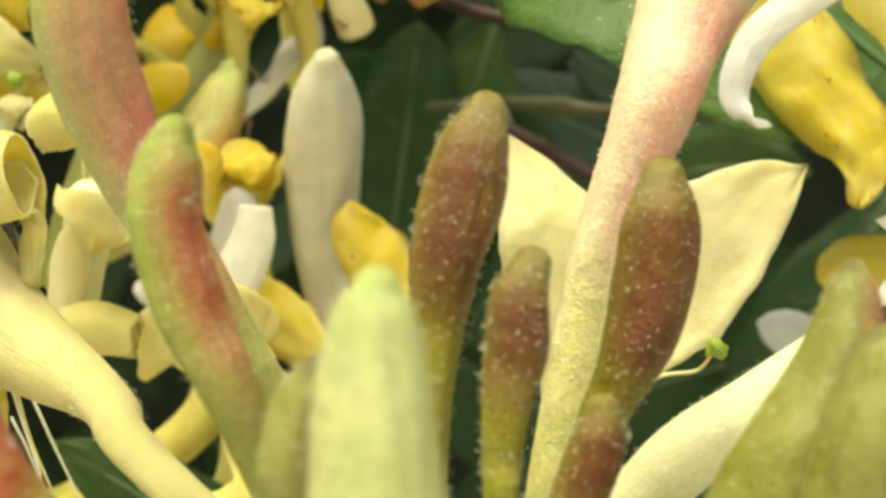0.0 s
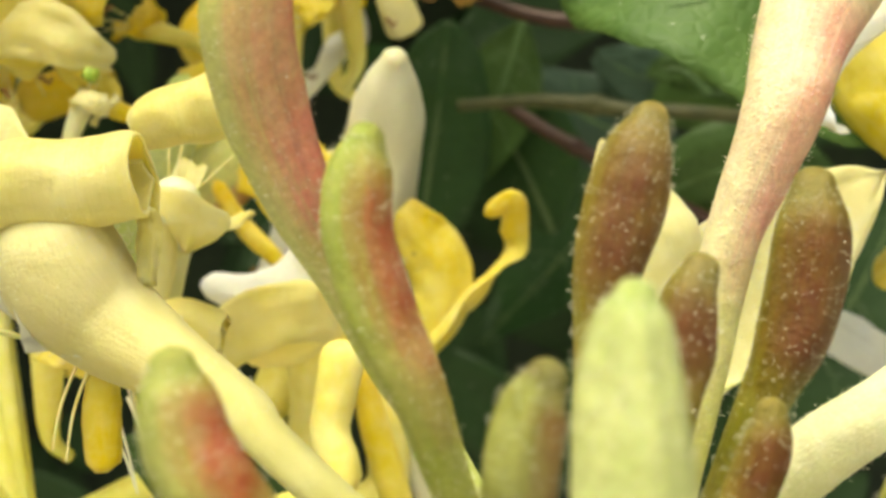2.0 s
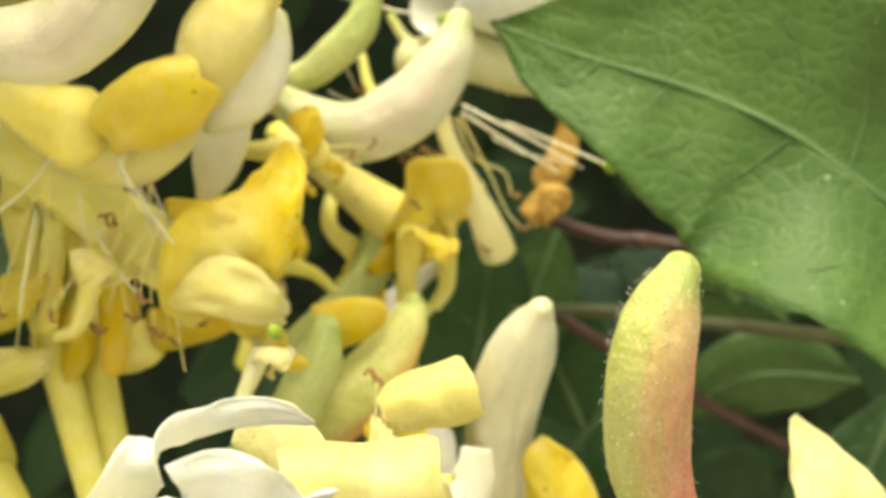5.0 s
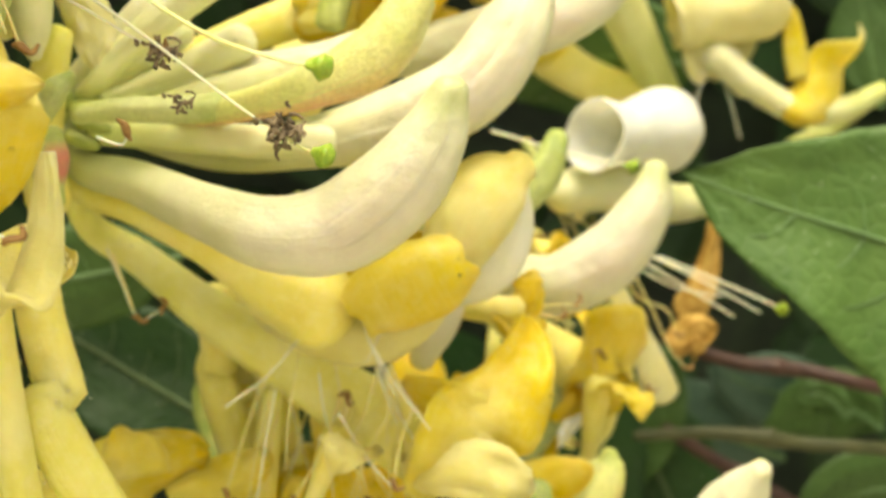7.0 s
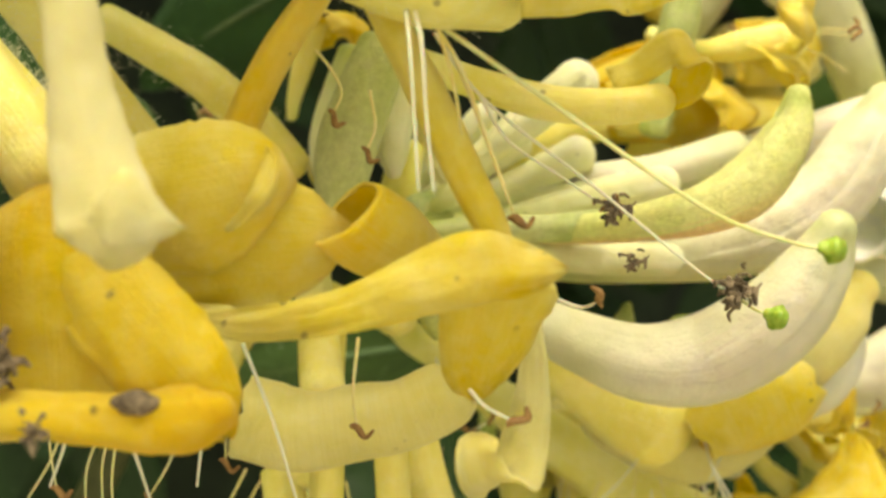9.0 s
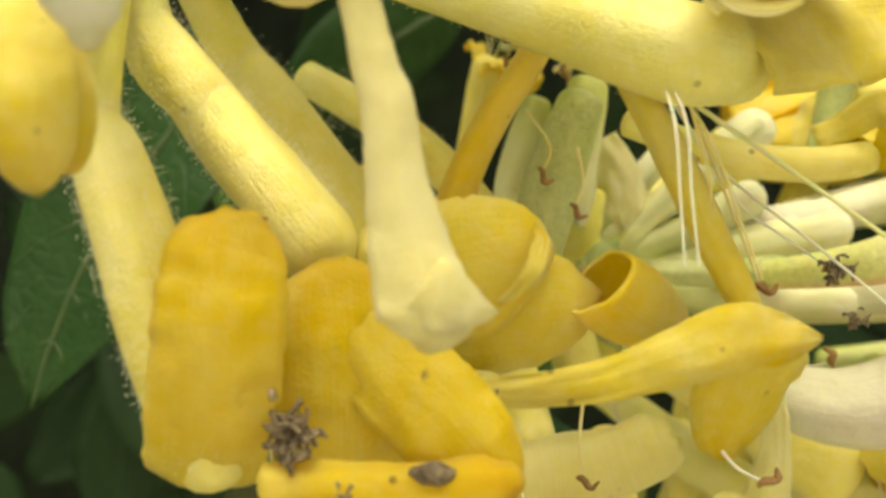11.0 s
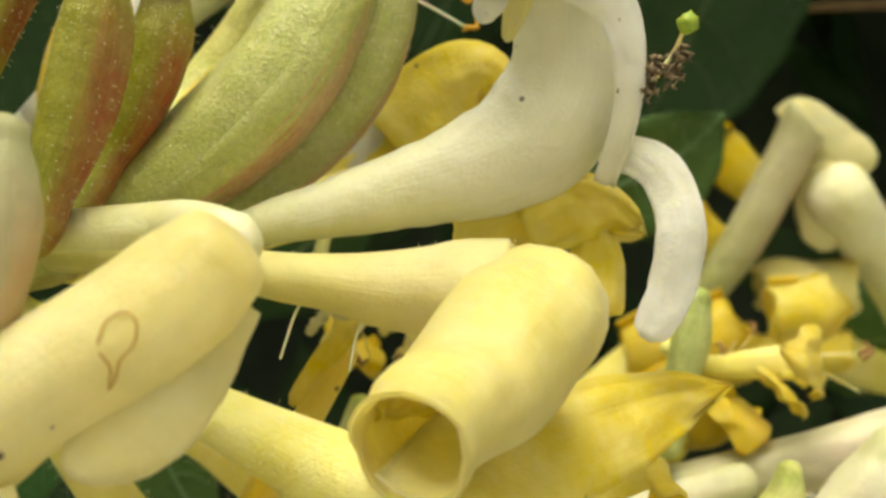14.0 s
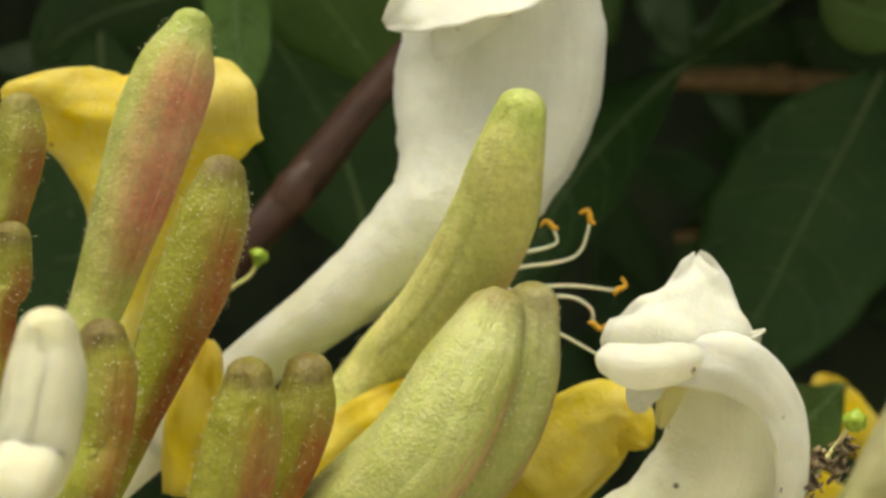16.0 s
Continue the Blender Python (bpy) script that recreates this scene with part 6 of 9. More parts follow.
filament(fl, [(-81.5, 118.9, 54.6), (-85.2, 119.7, 56.5), (-95.3, 119.1, 63.3), (-104.6, 118.4, 69.3), (-109.3, 116.5, 73.8)], M["filament"], "", "stamen", 0.16)
filament(fl, [(-93.4, 121.5, 62.0), (-98.0, 119.8, 64.1), (-102.8, 118.1, 66.3), (-105.8, 115.9, 69.2)], M["filament"], "anther", "stamen", 0.16)
filament(fl, [(-103.7, 113.2, 59.9), (-104.6, 113.3, 62.2), (-106.4, 113.4, 66.6), (-108.7, 113.6, 72.0)], M["filament_yellow"], "anther", "stamen", 0.16)
filament(fl, [(-104.6, 111.0, 60.2), (-106.3, 111.1, 64.5), (-108.5, 111.2, 70.0), (-110.7, 111.4, 73.4)], M["filament_yellow"], "", "stamen", 0.16)
filament(fl, [(-108.4, 111.5, 65.4), (-108.9, 111.4, 68.3), (-110.3, 111.4, 73.0)], M["filament_yellow"], "", "stamen", 0.16)
crumb(fl, "dried_anther", (-92.7, 121.2, 61.8), 2.1, 34, M["dried"], "crumbled dry brown anthers", 23)
crumb(fl, "dried_anther", (-91.0, 121.0, 57.7), 1.5, 22, M["dried"], "crumbled dry brown anthers", 23)
crumb(fl, "dried_anther", (-82.9, 119.0, 55.4), 2.4, 48, M["dried"], "crumbled dry brown anthers", 23)
filament(fl, [(-79.9, 118.6, 53.5), (-81.5, 118.9, 54.1), (-83.4, 119.3, 55.7)], M["filament_green"], "stigma", "style", 0.16)

fl = thing("honeysuckle_flower", (-151.5, 132.6, 94.8), "yellow flower with a blush on its tube", "flower", "open flowers of the near head")
trumpet(fl, "tube", [(-98.3, 121.3, 92.9, 4.33), (-103.0, 122.3, 92.6, 4.33), (-106.3, 123.1, 92.4, 3.95), (-110.6, 124.0, 92.5, 3.27), (-114.8, 124.8, 93.0, 2.50), (-119.1, 125.7, 93.4, 2.12), (-124.2, 126.8, 94.1, 1.83), (-138.4, 129.8, 94.9, 1.64), (-151.5, 132.6, 94.8, 1.15)], M["petal_blush"], (0.51, -0.46, 0.68), 0.3)
hairs(fl, [(-98.3, 121.3, 92.9, 4.33), (-103.0, 122.3, 92.6, 4.33), (-106.3, 123.1, 92.4, 3.95), (-110.6, 124.0, 92.5, 3.27), (-114.8, 124.8, 93.0, 2.50), (-119.1, 125.7, 93.4, 2.12), (-124.2, 126.8, 94.1, 1.83), (-138.4, 129.8, 94.9, 1.64), (-151.5, 132.6, 94.8, 1.15)], 60, seed=24)
petal(fl, "upper_lip", [(-83.5, 134.3, 99.1, 1.10, -20), (-88.9, 132.6, 101.2, 3.22, -20), (-95.7, 131.3, 100.6, 3.68, -20), (-103.4, 127.7, 96.8, 3.02, -20)], (0.27, -0.12, 0.90), M["petal_yellow"], thick=0.3, wave=0.4)
petal(fl, "lower_lip", [(-117.3, 131.6, 82.1, 0.91, -60), (-114.5, 130.7, 86.6, 1.31, -60), (-112.1, 130.0, 89.7, 1.71, -60), (-110.3, 126.8, 90.8, 1.77, -60)], (0.77, -0.21, 0.61), M["petal_yellow"], thick=0.3, wave=0.2)
filament(fl, [(-118.7, 126.1, 86.4), (-117.6, 125.6, 90.3), (-116.7, 125.3, 91.7)], M["filament"], "", "stamen", 0.16)
filament(fl, [(-112.8, 124.9, 85.5), (-112.4, 124.6, 88.4), (-111.5, 124.3, 90.3)], M["filament"], "", "stamen", 0.16)

fl = thing("honeysuckle_flower", (-151.5, 132.6, 94.8), "yellow flower with folded thick lobes", "flower", "open flowers of the near head")
petal(fl, "upper_lip", [(-119.8, 114.9, 61.8, 1.37, -52), (-121.0, 112.8, 61.5, 3.63, -52), (-123.5, 112.1, 60.8, 5.36, -52), (-126.9, 112.8, 59.8, 6.21, -52), (-130.5, 115.8, 59.3, 6.13, -52), (-133.7, 119.3, 58.9, 4.87, -52)], (-0.09, -0.25, 0.96), M["petal_yellow"], thick=0.5, wave=0.14)
petal(fl, "upper_lip_lobe", [(-122.3, 111.4, 63.4, 0.23, -55), (-122.2, 110.0, 62.2, 0.76, -55), (-122.8, 109.4, 60.2, 0.91, -55), (-123.8, 110.3, 58.7, 0.61, -55), (-124.8, 111.4, 57.9, 0.19, -55)], (-0.96, 0.24, 0.17), M["petal_yellow"], thick=0.4, wave=0.2)
petal(fl, "side_lobe", [(-114.9, 117.4, 59.0, 0.67, -50), (-116.5, 115.8, 57.7, 3.45, -50), (-119.4, 115.1, 57.2, 5.01, -50), (-123.0, 115.5, 56.9, 5.39, -50), (-126.8, 117.1, 56.2, 4.93, -50), (-130.6, 119.8, 55.2, 3.90, -50)], (0.05, -0.28, 0.96), M["petal_yellow"], thick=0.5, wave=0.14)
petal(fl, "side_lobe", [(-143.8, 110.0, 63.4, 2.66, -34), (-144.1, 109.4, 62.9, 3.62, -34), (-144.6, 109.1, 60.7, 4.42, -34), (-144.8, 108.9, 58.1, 4.70, -34), (-144.9, 109.2, 55.1, 4.85, -34), (-144.9, 110.5, 51.7, 4.98, -34), (-144.9, 112.8, 48.0, 4.82, -34), (-145.0, 116.2, 44.4, 4.38, -34)], (-0.97, 0.25, -0.07), M["petal_deep"], thick=0.5, wave=0.22)
tube(fl, "dry_edge", [(-145.0, 110.8, 63.4, 0.11), (-144.1, 110.3, 63.5, 0.15), (-143.0, 110.1, 63.4, 0.15), (-141.6, 110.1, 63.0, 0.11)], M["dried_orange"], "dry brown rim", 8, 0.0)
petal(fl, "side_lobe", [(-135.8, 114.8, 60.7, 4.47, -34), (-136.0, 113.8, 59.8, 5.63, -34), (-136.0, 112.8, 56.8, 6.35, -34), (-135.8, 112.4, 53.3, 6.51, -34), (-135.5, 113.0, 49.7, 6.34, -34), (-135.0, 114.6, 45.6, 5.63, -34)], (-0.97, 0.25, -0.06), M["petal_deep"], thick=0.5, wave=0.25)
petal(fl, "lower_lip", [(-124.6, 109.1, 44.1, 1.11, -48), (-125.4, 107.7, 45.4, 2.55, -48), (-127.5, 107.3, 47.5, 3.90, -48), (-129.9, 108.1, 50.0, 4.36, -48), (-132.5, 110.1, 52.8, 4.24, -48), (-135.5, 112.7, 56.0, 3.39, -48)], (0.70, -0.24, 0.67), M["petal_deep"], thick=0.5, wave=0.3)
tube(fl, "rolled_lobe", [(-125.4, 106.6, 45.8, 1.37), (-126.8, 107.0, 45.4, 2.02), (-130.1, 107.9, 45.0, 1.95), (-133.6, 108.9, 45.0, 1.73), (-136.7, 109.7, 45.3, 1.51), (-140.9, 110.8, 45.0, 1.44)], M["petal_deep"], "", 20, 0.04, 0.1)
crumb(fl, "scar", (-132.5, 101.0, 52.9), 0.5, 8, M["dried"], "brown withered spot", 25)
crumb(fl, "scar", (-124.7, 111.7, 51.5), 0.4, 6, M["dried"], "brown withered spot", 25)
tube(fl, "scar", [(-131.8, 106.8, 46.3, 0.35), (-131.1, 106.4, 46.3, 0.71), (-130.2, 106.2, 46.3, 0.78), (-129.2, 106.1, 46.4, 0.35)], M["dried"], "brown withered patch", 12, 0.0, 0.2)
tube(fl, "tube", [(-136.8, 119.5, 61.9, 3.19), (-140.5, 122.8, 67.1, 2.88), (-145.2, 126.3, 73.5, 2.60), (-149.7, 129.7, 79.3, 2.29), (-151.5, 132.6, 94.8, 1.61)], M["tube_yellow"], "", 18, 0.02)
hairs(fl, [(-136.8, 119.5, 61.9, 3.19), (-140.5, 122.8, 67.1, 2.88), (-145.2, 126.3, 73.5, 2.60), (-149.7, 129.7, 79.3, 2.29), (-151.5, 132.6, 94.8, 1.61)], 200, seed=25)
crumb(fl, "dried_anther", (-139.8, 109.9, 48.7), 3.0, 70, M["dried"], "crumbled dry brown anthers", 25)
crumb(fl, "dried_anther", (-136.6, 104.9, 44.5), 1.5, 30, M["dried"], "crumbled dry brown anthers", 25)

fl = thing("honeysuckle_flower", (-151.5, 132.6, 94.8), "yellow flower with a tapering pointed lip", "flower", "open flowers of the near head")
petal(fl, "upper_lip", [(-101.8, 107.4, 55.9, 0.63, -40), (-104.8, 107.1, 55.7, 2.09, -40), (-108.1, 106.8, 55.7, 2.76, -40), (-112.3, 107.5, 54.4, 2.43, -40), (-117.1, 110.3, 52.5, 1.70, -40), (-122.8, 113.3, 51.5, 1.33, -40), (-127.0, 114.4, 51.8, 0.70, -40)], (0.05, -0.09, 1.00), M["petal_yellow"], thick=0.6, wave=0.3)
petal(fl, "side_lobe", [(-106.0, 114.8, 46.6, 1.08, -30), (-106.3, 113.6, 48.3, 2.62, -30), (-105.9, 111.6, 51.4, 3.95, -30), (-105.6, 109.7, 54.1, 4.28, -30), (-105.3, 109.4, 56.1, 3.17, -30)], (0.96, -0.27, 0.15), M["petal_yellow"], thick=0.5, wave=0.4)
petal(fl, "lower_lip", [(-105.1, 112.8, 44.0, 1.22, -45), (-106.4, 112.2, 42.9, 1.77, -45), (-105.4, 113.1, 41.0, 2.19, -45), (-103.0, 114.5, 41.3, 2.40, -45), (-101.7, 114.9, 44.8, 1.84, -45), (-101.5, 114.6, 48.6, 1.26, -45), (-101.8, 114.4, 52.1, 0.92, -45)], (0.95, -0.27, 0.28), M["petal_pale"], thick=0.5, wave=0.25)
trumpet(fl, "side_lobe", [(-115.9, 115.0, 59.7, 3.02), (-114.3, 116.2, 59.0, 3.32), (-112.1, 117.2, 58.1, 3.20), (-109.9, 118.3, 57.2, 2.48), (-107.9, 119.9, 56.6, 1.57)], M["petal_yellow"], (-0.74, -0.37, 0.56), 0.5)
filament(fl, [(-95.5, 117.1, 54.1), (-95.8, 120.0, 53.7), (-97.7, 120.4, 54.3)], M["filament"], "anther", "stamen", 0.16)
filament(fl, [(-104.1, 111.6, 45.2), (-105.9, 112.0, 46.1), (-107.1, 112.2, 47.3)], M["filament"], "anther", "stamen", 0.16)
filament(fl, [(-111.5, 130.5, 43.5), (-111.9, 130.4, 46.5), (-111.7, 130.0, 50.8)], M["filament_yellow"], "anther", "stamen", 0.16)
tube(fl, "tube", [(-124.1, 116.4, 51.7, 1.21), (-127.8, 120.2, 52.0, 1.32), (-133.8, 124.5, 52.7, 1.53), (-140.2, 128.9, 54.4, 1.75)], M["tube_yellow"], "", 18, 0.02)

fl = thing("honeysuckle_flower", (-151.5, 132.6, 94.8), "cream rolled lip with fine ridges under the yellow flower", "flower", "open flowers of the near head")
roll(fl, "rolled_lip", [(-100.0, 137.0, 46.5, 2.34), (-101.9, 137.6, 45.4, 3.67), (-106.3, 138.9, 43.5, 4.17), (-111.1, 140.3, 42.6, 4.28), (-116.0, 141.6, 42.1, 4.58), (-120.0, 142.6, 43.1, 4.07)], M["petal_pale"], "", 1.25, -130, 0.5, 0.3, 1)
tube(fl, "tube", [(-111.8, 141.8, 43.5, 1.65), (-111.2, 145.0, 35.0, 1.68), (-109.9, 151.5, 17.9, 1.64)], M["tube_yellow"], "", 18, 0.02)
tube(fl, "lower_lip", [(-106.5, 140.3, 44.2, 1.65), (-105.1, 143.4, 35.2, 1.68), (-102.0, 149.4, 18.1, 1.86)], M["tube_yellow"], "", 18, 0.02)
tube(fl, "throat", [(-112.5, 141.8, 46.1, 2.06), (-112.0, 149.5, 52.9, 1.97), (-112.1, 157.3, 62.3, 1.98)], M["tube_yellow"], "", 18, 0.02)
filament(fl, [(-117.4, 124.0, 38.3), (-119.5, 124.1, 44.5), (-121.9, 124.4, 50.1)], M["filament"], "", "stamen", 0.16)
filament(fl, [(-128.3, 126.9, 38.0), (-129.3, 127.0, 40.7), (-130.0, 127.1, 42.4)], M["filament"], "", "stamen", 0.16)
filament(fl, [(-124.6, 128.7, 38.8), (-124.3, 128.3, 43.3), (-123.7, 127.7, 48.7)], M["filament"], "", "stamen", 0.16)
filament(fl, [(-135.8, 128.9, 38.8), (-135.0, 128.5, 41.4), (-134.7, 128.3, 43.2)], M["filament"], "", "stamen", 0.16)
bud("thick hairy yellow tube leaning out of the head", [(-136.5, 122.1, 62.9, 3.14), (-138.8, 125.2, 66.1, 3.04), (-142.0, 125.8, 69.6, 2.91), (-146.1, 126.4, 74.6, 2.60), (-149.3, 129.6, 79.3, 2.39), (-151.4, 132.6, 83.1, 2.16), (-151.5, 132.6, 94.8, 1.51)], M["tube_yellow"], 420, "open flowers of the near head")
bud("hairy pale yellow tube beside dark leaves", [(-144.3, 116.7, 46.6, 2.98), (-146.5, 116.9, 51.8, 3.14), (-149.5, 117.1, 59.8, 3.06), (-152.3, 117.3, 67.4, 2.66), (-153.9, 120.1, 72.1, 2.40), (-151.5, 132.6, 94.8, 1.68)], M["tube_yellow"], 420, "open flowers of the near head")
bud("yellow tube behind its neighbours", [(-128.9, 145.1, 66.3, 2.79), (-133.3, 145.8, 72.1, 2.69), (-137.7, 146.4, 77.9, 2.47), (-142.1, 147.1, 83.1, 2.26), (-151.5, 132.6, 94.8, 1.58)], M["tube_yellow"], 160, "open flowers of the near head")
bud("narrow pale tube crossing in the shade", [(-114.4, 152.8, 68.0, 1.75), (-119.0, 153.6, 72.6, 2.09), (-123.6, 154.5, 76.4, 2.09), (-128.2, 155.4, 79.0, 1.98), (-133.3, 156.5, 81.8, 1.75)], M["tube_yellow"], 60, "open flowers of the near head")
bud("narrow orange-yellow tube in the shade", [(-123.5, 138.9, 60.7, 1.44), (-122.7, 138.4, 64.3, 1.70), (-120.5, 137.4, 71.0, 1.65), (-118.1, 136.4, 76.2, 1.54), (-115.7, 135.5, 80.3, 1.44), (-112.3, 134.2, 87.0, 1.34)], M["petal_deep"], 0, "open flowers of the near head")
bud("blunt cream bud tip near the camera", [(-153.5, 92.3, 71.0, 1.03), (-153.6, 92.2, 72.2, 1.99), (-154.1, 92.2, 74.3, 2.66), (-155.0, 92.2, 77.3, 2.87), (-155.7, 92.1, 80.9, 2.57)], M["bud_white"], 0, "open flowers of the near head")

fl = thing("honeysuckle_flower", (-151.5, 132.6, 94.8), "yellow lobes at the edge of the near head", "flower", "open flowers of the near head")
petal(fl, "upper_lip", [(-156.2, 99.0, 63.0, 1.30, -40), (-156.5, 97.3, 64.9, 2.61, -40), (-156.7, 96.5, 68.3, 3.00, -40), (-157.2, 98.6, 72.8, 2.60, -40), (-157.9, 101.2, 77.4, 2.01, -40)], (0.97, -0.23, 0.02), M["petal_yellow"], thick=0.6, wave=0.12)
petal(fl, "side_lobe", [(-154.8, 101.3, 64.4, 1.01, -40), (-154.2, 101.0, 66.7, 1.34, -40), (-154.5, 100.9, 69.7, 1.51, -40), (-155.7, 101.0, 72.7, 1.34, -40)], (0.87, -0.22, 0.22), M["petal_yellow"], thick=0.6, wave=0.12)
bud("cream bud with a faint pink flank, close by", [(-138.9, 100.4, 100.8, 1.67), (-139.2, 100.7, 98.1, 2.76), (-139.6, 101.0, 94.1, 3.49), (-141.3, 101.7, 89.3, 3.93), (-145.1, 102.9, 84.0, 3.85), (-149.9, 104.1, 81.1, 3.27), (-155.9, 116.4, 82.4, 2.86), (-151.5, 132.6, 94.8, 2.00)], M["bud_dusk"], 0, "open flowers of the near head")
bud("small green bud in the shaded head", [(-110.9, 147.1, 58.9, 1.12), (-110.8, 146.8, 62.8, 2.01), (-110.1, 146.1, 69.0, 2.80), (-108.8, 145.4, 74.0, 2.69), (-107.3, 144.7, 79.0, 2.24)], M["bud_pale"], 0, "open flowers of the near head")

fl = thing("honeysuckle_flower", (-99.6, 166.2, 64.0), "curled yellow lobe with brown dots", "flower", "open flowers of the near head")
petal(fl, "upper_lip", [(-84.4, 129.6, 72.1, 0.70, 30), (-83.2, 127.7, 73.9, 1.79, 30), (-83.1, 126.2, 76.1, 1.97, 30), (-85.3, 126.7, 76.8, 1.77, 30), (-87.0, 130.0, 75.5, 1.51, 30), (-89.4, 130.8, 74.5, 1.31, 30)], (0.56, -0.30, -0.70), M["petal_yellow"], thick=0.3, wave=0.12)
tube(fl, "tube", [(-85.0, 129.7, 72.6, 1.61), (-89.3, 130.9, 72.0, 1.71), (-95.2, 132.4, 72.3, 1.61), (-100.6, 133.8, 73.7, 1.41), (-106.0, 135.1, 75.5, 1.31)], M["tube_yellow"], "", 18, 0.02)
filament(fl, [(-112.6, 140.0, 71.3), (-112.0, 139.6, 73.1), (-112.8, 139.7, 74.9), (-114.4, 140.0, 76.9)], M["filament_yellow"], "anther", "stamen", 0.16)
filament(fl, [(-109.5, 139.4, 68.0), (-108.9, 139.0, 70.1), (-109.5, 139.0, 73.4)], M["filament_yellow"], "anther", "stamen", 0.16)

# white flowers and buds of the upper head

fl = thing("honeysuckle_flower", (-151.5, 132.6, 94.8), "white flower with a hooded folded lip", "flower", "open flowers of the upper head")
petal(fl, "throat", [(-95.5, 120.1, 120.9, 4.23, 62), (-94.8, 120.5, 116.8, 5.81, 62), (-94.7, 121.2, 111.4, 6.89, 62), (-97.2, 122.3, 106.5, 7.14, 66), (-102.4, 123.5, 103.4, 6.70, 80), (-108.6, 124.8, 101.3, 6.89, 110), (-114.4, 126.0, 99.6, 6.70, 140), (-119.7, 127.0, 98.2, 5.91, 165), (-124.4, 129.4, 96.7, 4.58, 170), (-133.2, 132.6, 93.2, 3.78, 175)], (0.99, -0.16, 0.03), M["petal_shell"], across_end=(0.05, 0.12, -0.99), thick=0.6, wave=0.25)
petal(fl, "upper_lip", [(-105.6, 119.2, 119.1, 1.64, 40), (-101.2, 116.8, 119.5, 2.18, 40), (-96.2, 115.5, 119.1, 2.83, 40), (-92.3, 116.0, 116.1, 2.00, 40), (-90.8, 117.2, 111.6, 1.53, 40), (-90.8, 119.0, 106.5, 1.26, 40), (-91.5, 121.9, 102.2, 1.08, 40)], (0.05, -0.14, 0.99), M["petal_white"], across_end=(0.94, -0.46, -0.01), thick=0.5, wave=0.25)
petal(fl, "hood_lobe", [(-98.3, 119.5, 128.8, 0.79, 30), (-98.6, 118.2, 126.5, 2.91, 30), (-99.3, 117.0, 123.7, 5.36, 30), (-100.1, 116.4, 121.0, 6.93, 30), (-99.4, 118.2, 119.3, 6.26, 30)], (0.98, -0.17, 0.08), M["petal_white"], thick=0.5, wave=0.6)
tube(fl, "side_lobe", [(-105.9, 117.5, 119.4, 1.42), (-104.4, 116.3, 118.9, 1.79), (-101.8, 116.3, 119.2, 1.70), (-98.7, 117.4, 120.1, 1.44)], M["petal_white"], "", 18, 0.02)
crumb(fl, "hole", (-101.0, 111.9, 118.5), 0.5, 10, M["dried"], "small dark hole in the petal", 30)
crumb(fl, "speck", (-92.3, 115.6, 115.3), 0.3, 4, M["dried"], "small dark speck", 30)
crumb(fl, "speck", (-92.0, 116.9, 109.5), 0.5, 5, M["dried"], "brown specks", 30)
petal(fl, "side_lobe", [(-103.0, 120.6, 115.4, 0.78, -40), (-102.4, 120.3, 117.3, 1.56, -40), (-101.3, 121.2, 119.6, 1.77, -40)], (0.87, -0.18, 0.32), M["petal_white"], thick=0.3, wave=0.12)
petal(fl, "side_lobe", [(-100.5, 121.8, 114.2, 0.49, -40), (-99.9, 121.3, 116.7, 1.18, -40), (-99.3, 120.9, 119.1, 1.48, -40)], (0.88, -0.17, 0.22), M["petal_cream"], thick=0.3, wave=0.12)
petal(fl, "lower_lip", [(-88.8, 117.7, 88.8, 1.60, -30), (-86.9, 116.8, 93.2, 2.16, -30), (-86.5, 116.1, 98.3, 2.26, -30), (-87.5, 118.4, 103.2, 2.12, -30), (-89.9, 121.3, 105.0, 1.77, -30), (-91.0, 124.3, 104.4, 1.51, -30)], (0.90, -0.36, 0.10), M["petal_white"], across_end=(0.15, -0.16, 1.00), thick=0.5, wave=0.12)
filament(fl, [(-86.6, 115.3, 115.1), (-86.6, 118.2, 113.4), (-88.2, 118.8, 111.0)], M["filament_green"], "stigma", "style", 0.26)
crumb(fl, "dried_anther", (-88.5, 117.9, 112.0), 1.8, 40, M["dried"], "crumbled dry brown anthers", 30)
crumb(fl, "dried_anther", (-86.2, 117.9, 113.2), 1.7, 36, M["dried"], "crumbled dry brown anthers", 30)
crumb(fl, "dried_anther", (-88.9, 118.2, 110.1), 1.6, 30, M["dried"], "crumbled dry brown anthers", 30)
crumb(fl, "dried_anther", (-86.6, 118.2, 111.5), 1.6, 30, M["dried"], "crumbled dry brown anthers", 30)
bud("stout green-pink bud, the largest of the head", [(-113.2, 130.8, 123.8, 2.84), (-115.8, 129.3, 118.0, 4.53), (-120.0, 129.8, 110.5, 5.10), (-126.6, 132.9, 104.1, 4.63), (-134.7, 134.9, 98.7, 3.60), (-140.8, 131.0, 94.2, 2.56), (-151.5, 132.6, 94.8, 1.79)], M["bud_green"], 480, "buds of the upper head")
bud("green bud pressed against the largest one", [(-109.4, 132.8, 125.3, 2.36), (-110.3, 133.8, 118.3, 3.44), (-112.9, 135.2, 111.1, 3.65), (-119.0, 137.2, 104.0, 3.22), (-125.1, 136.0, 99.7, 2.42), (-133.4, 132.3, 96.2, 2.01), (-151.5, 132.6, 94.8, 1.41)], M["bud_green"], 420, "buds of the upper head")
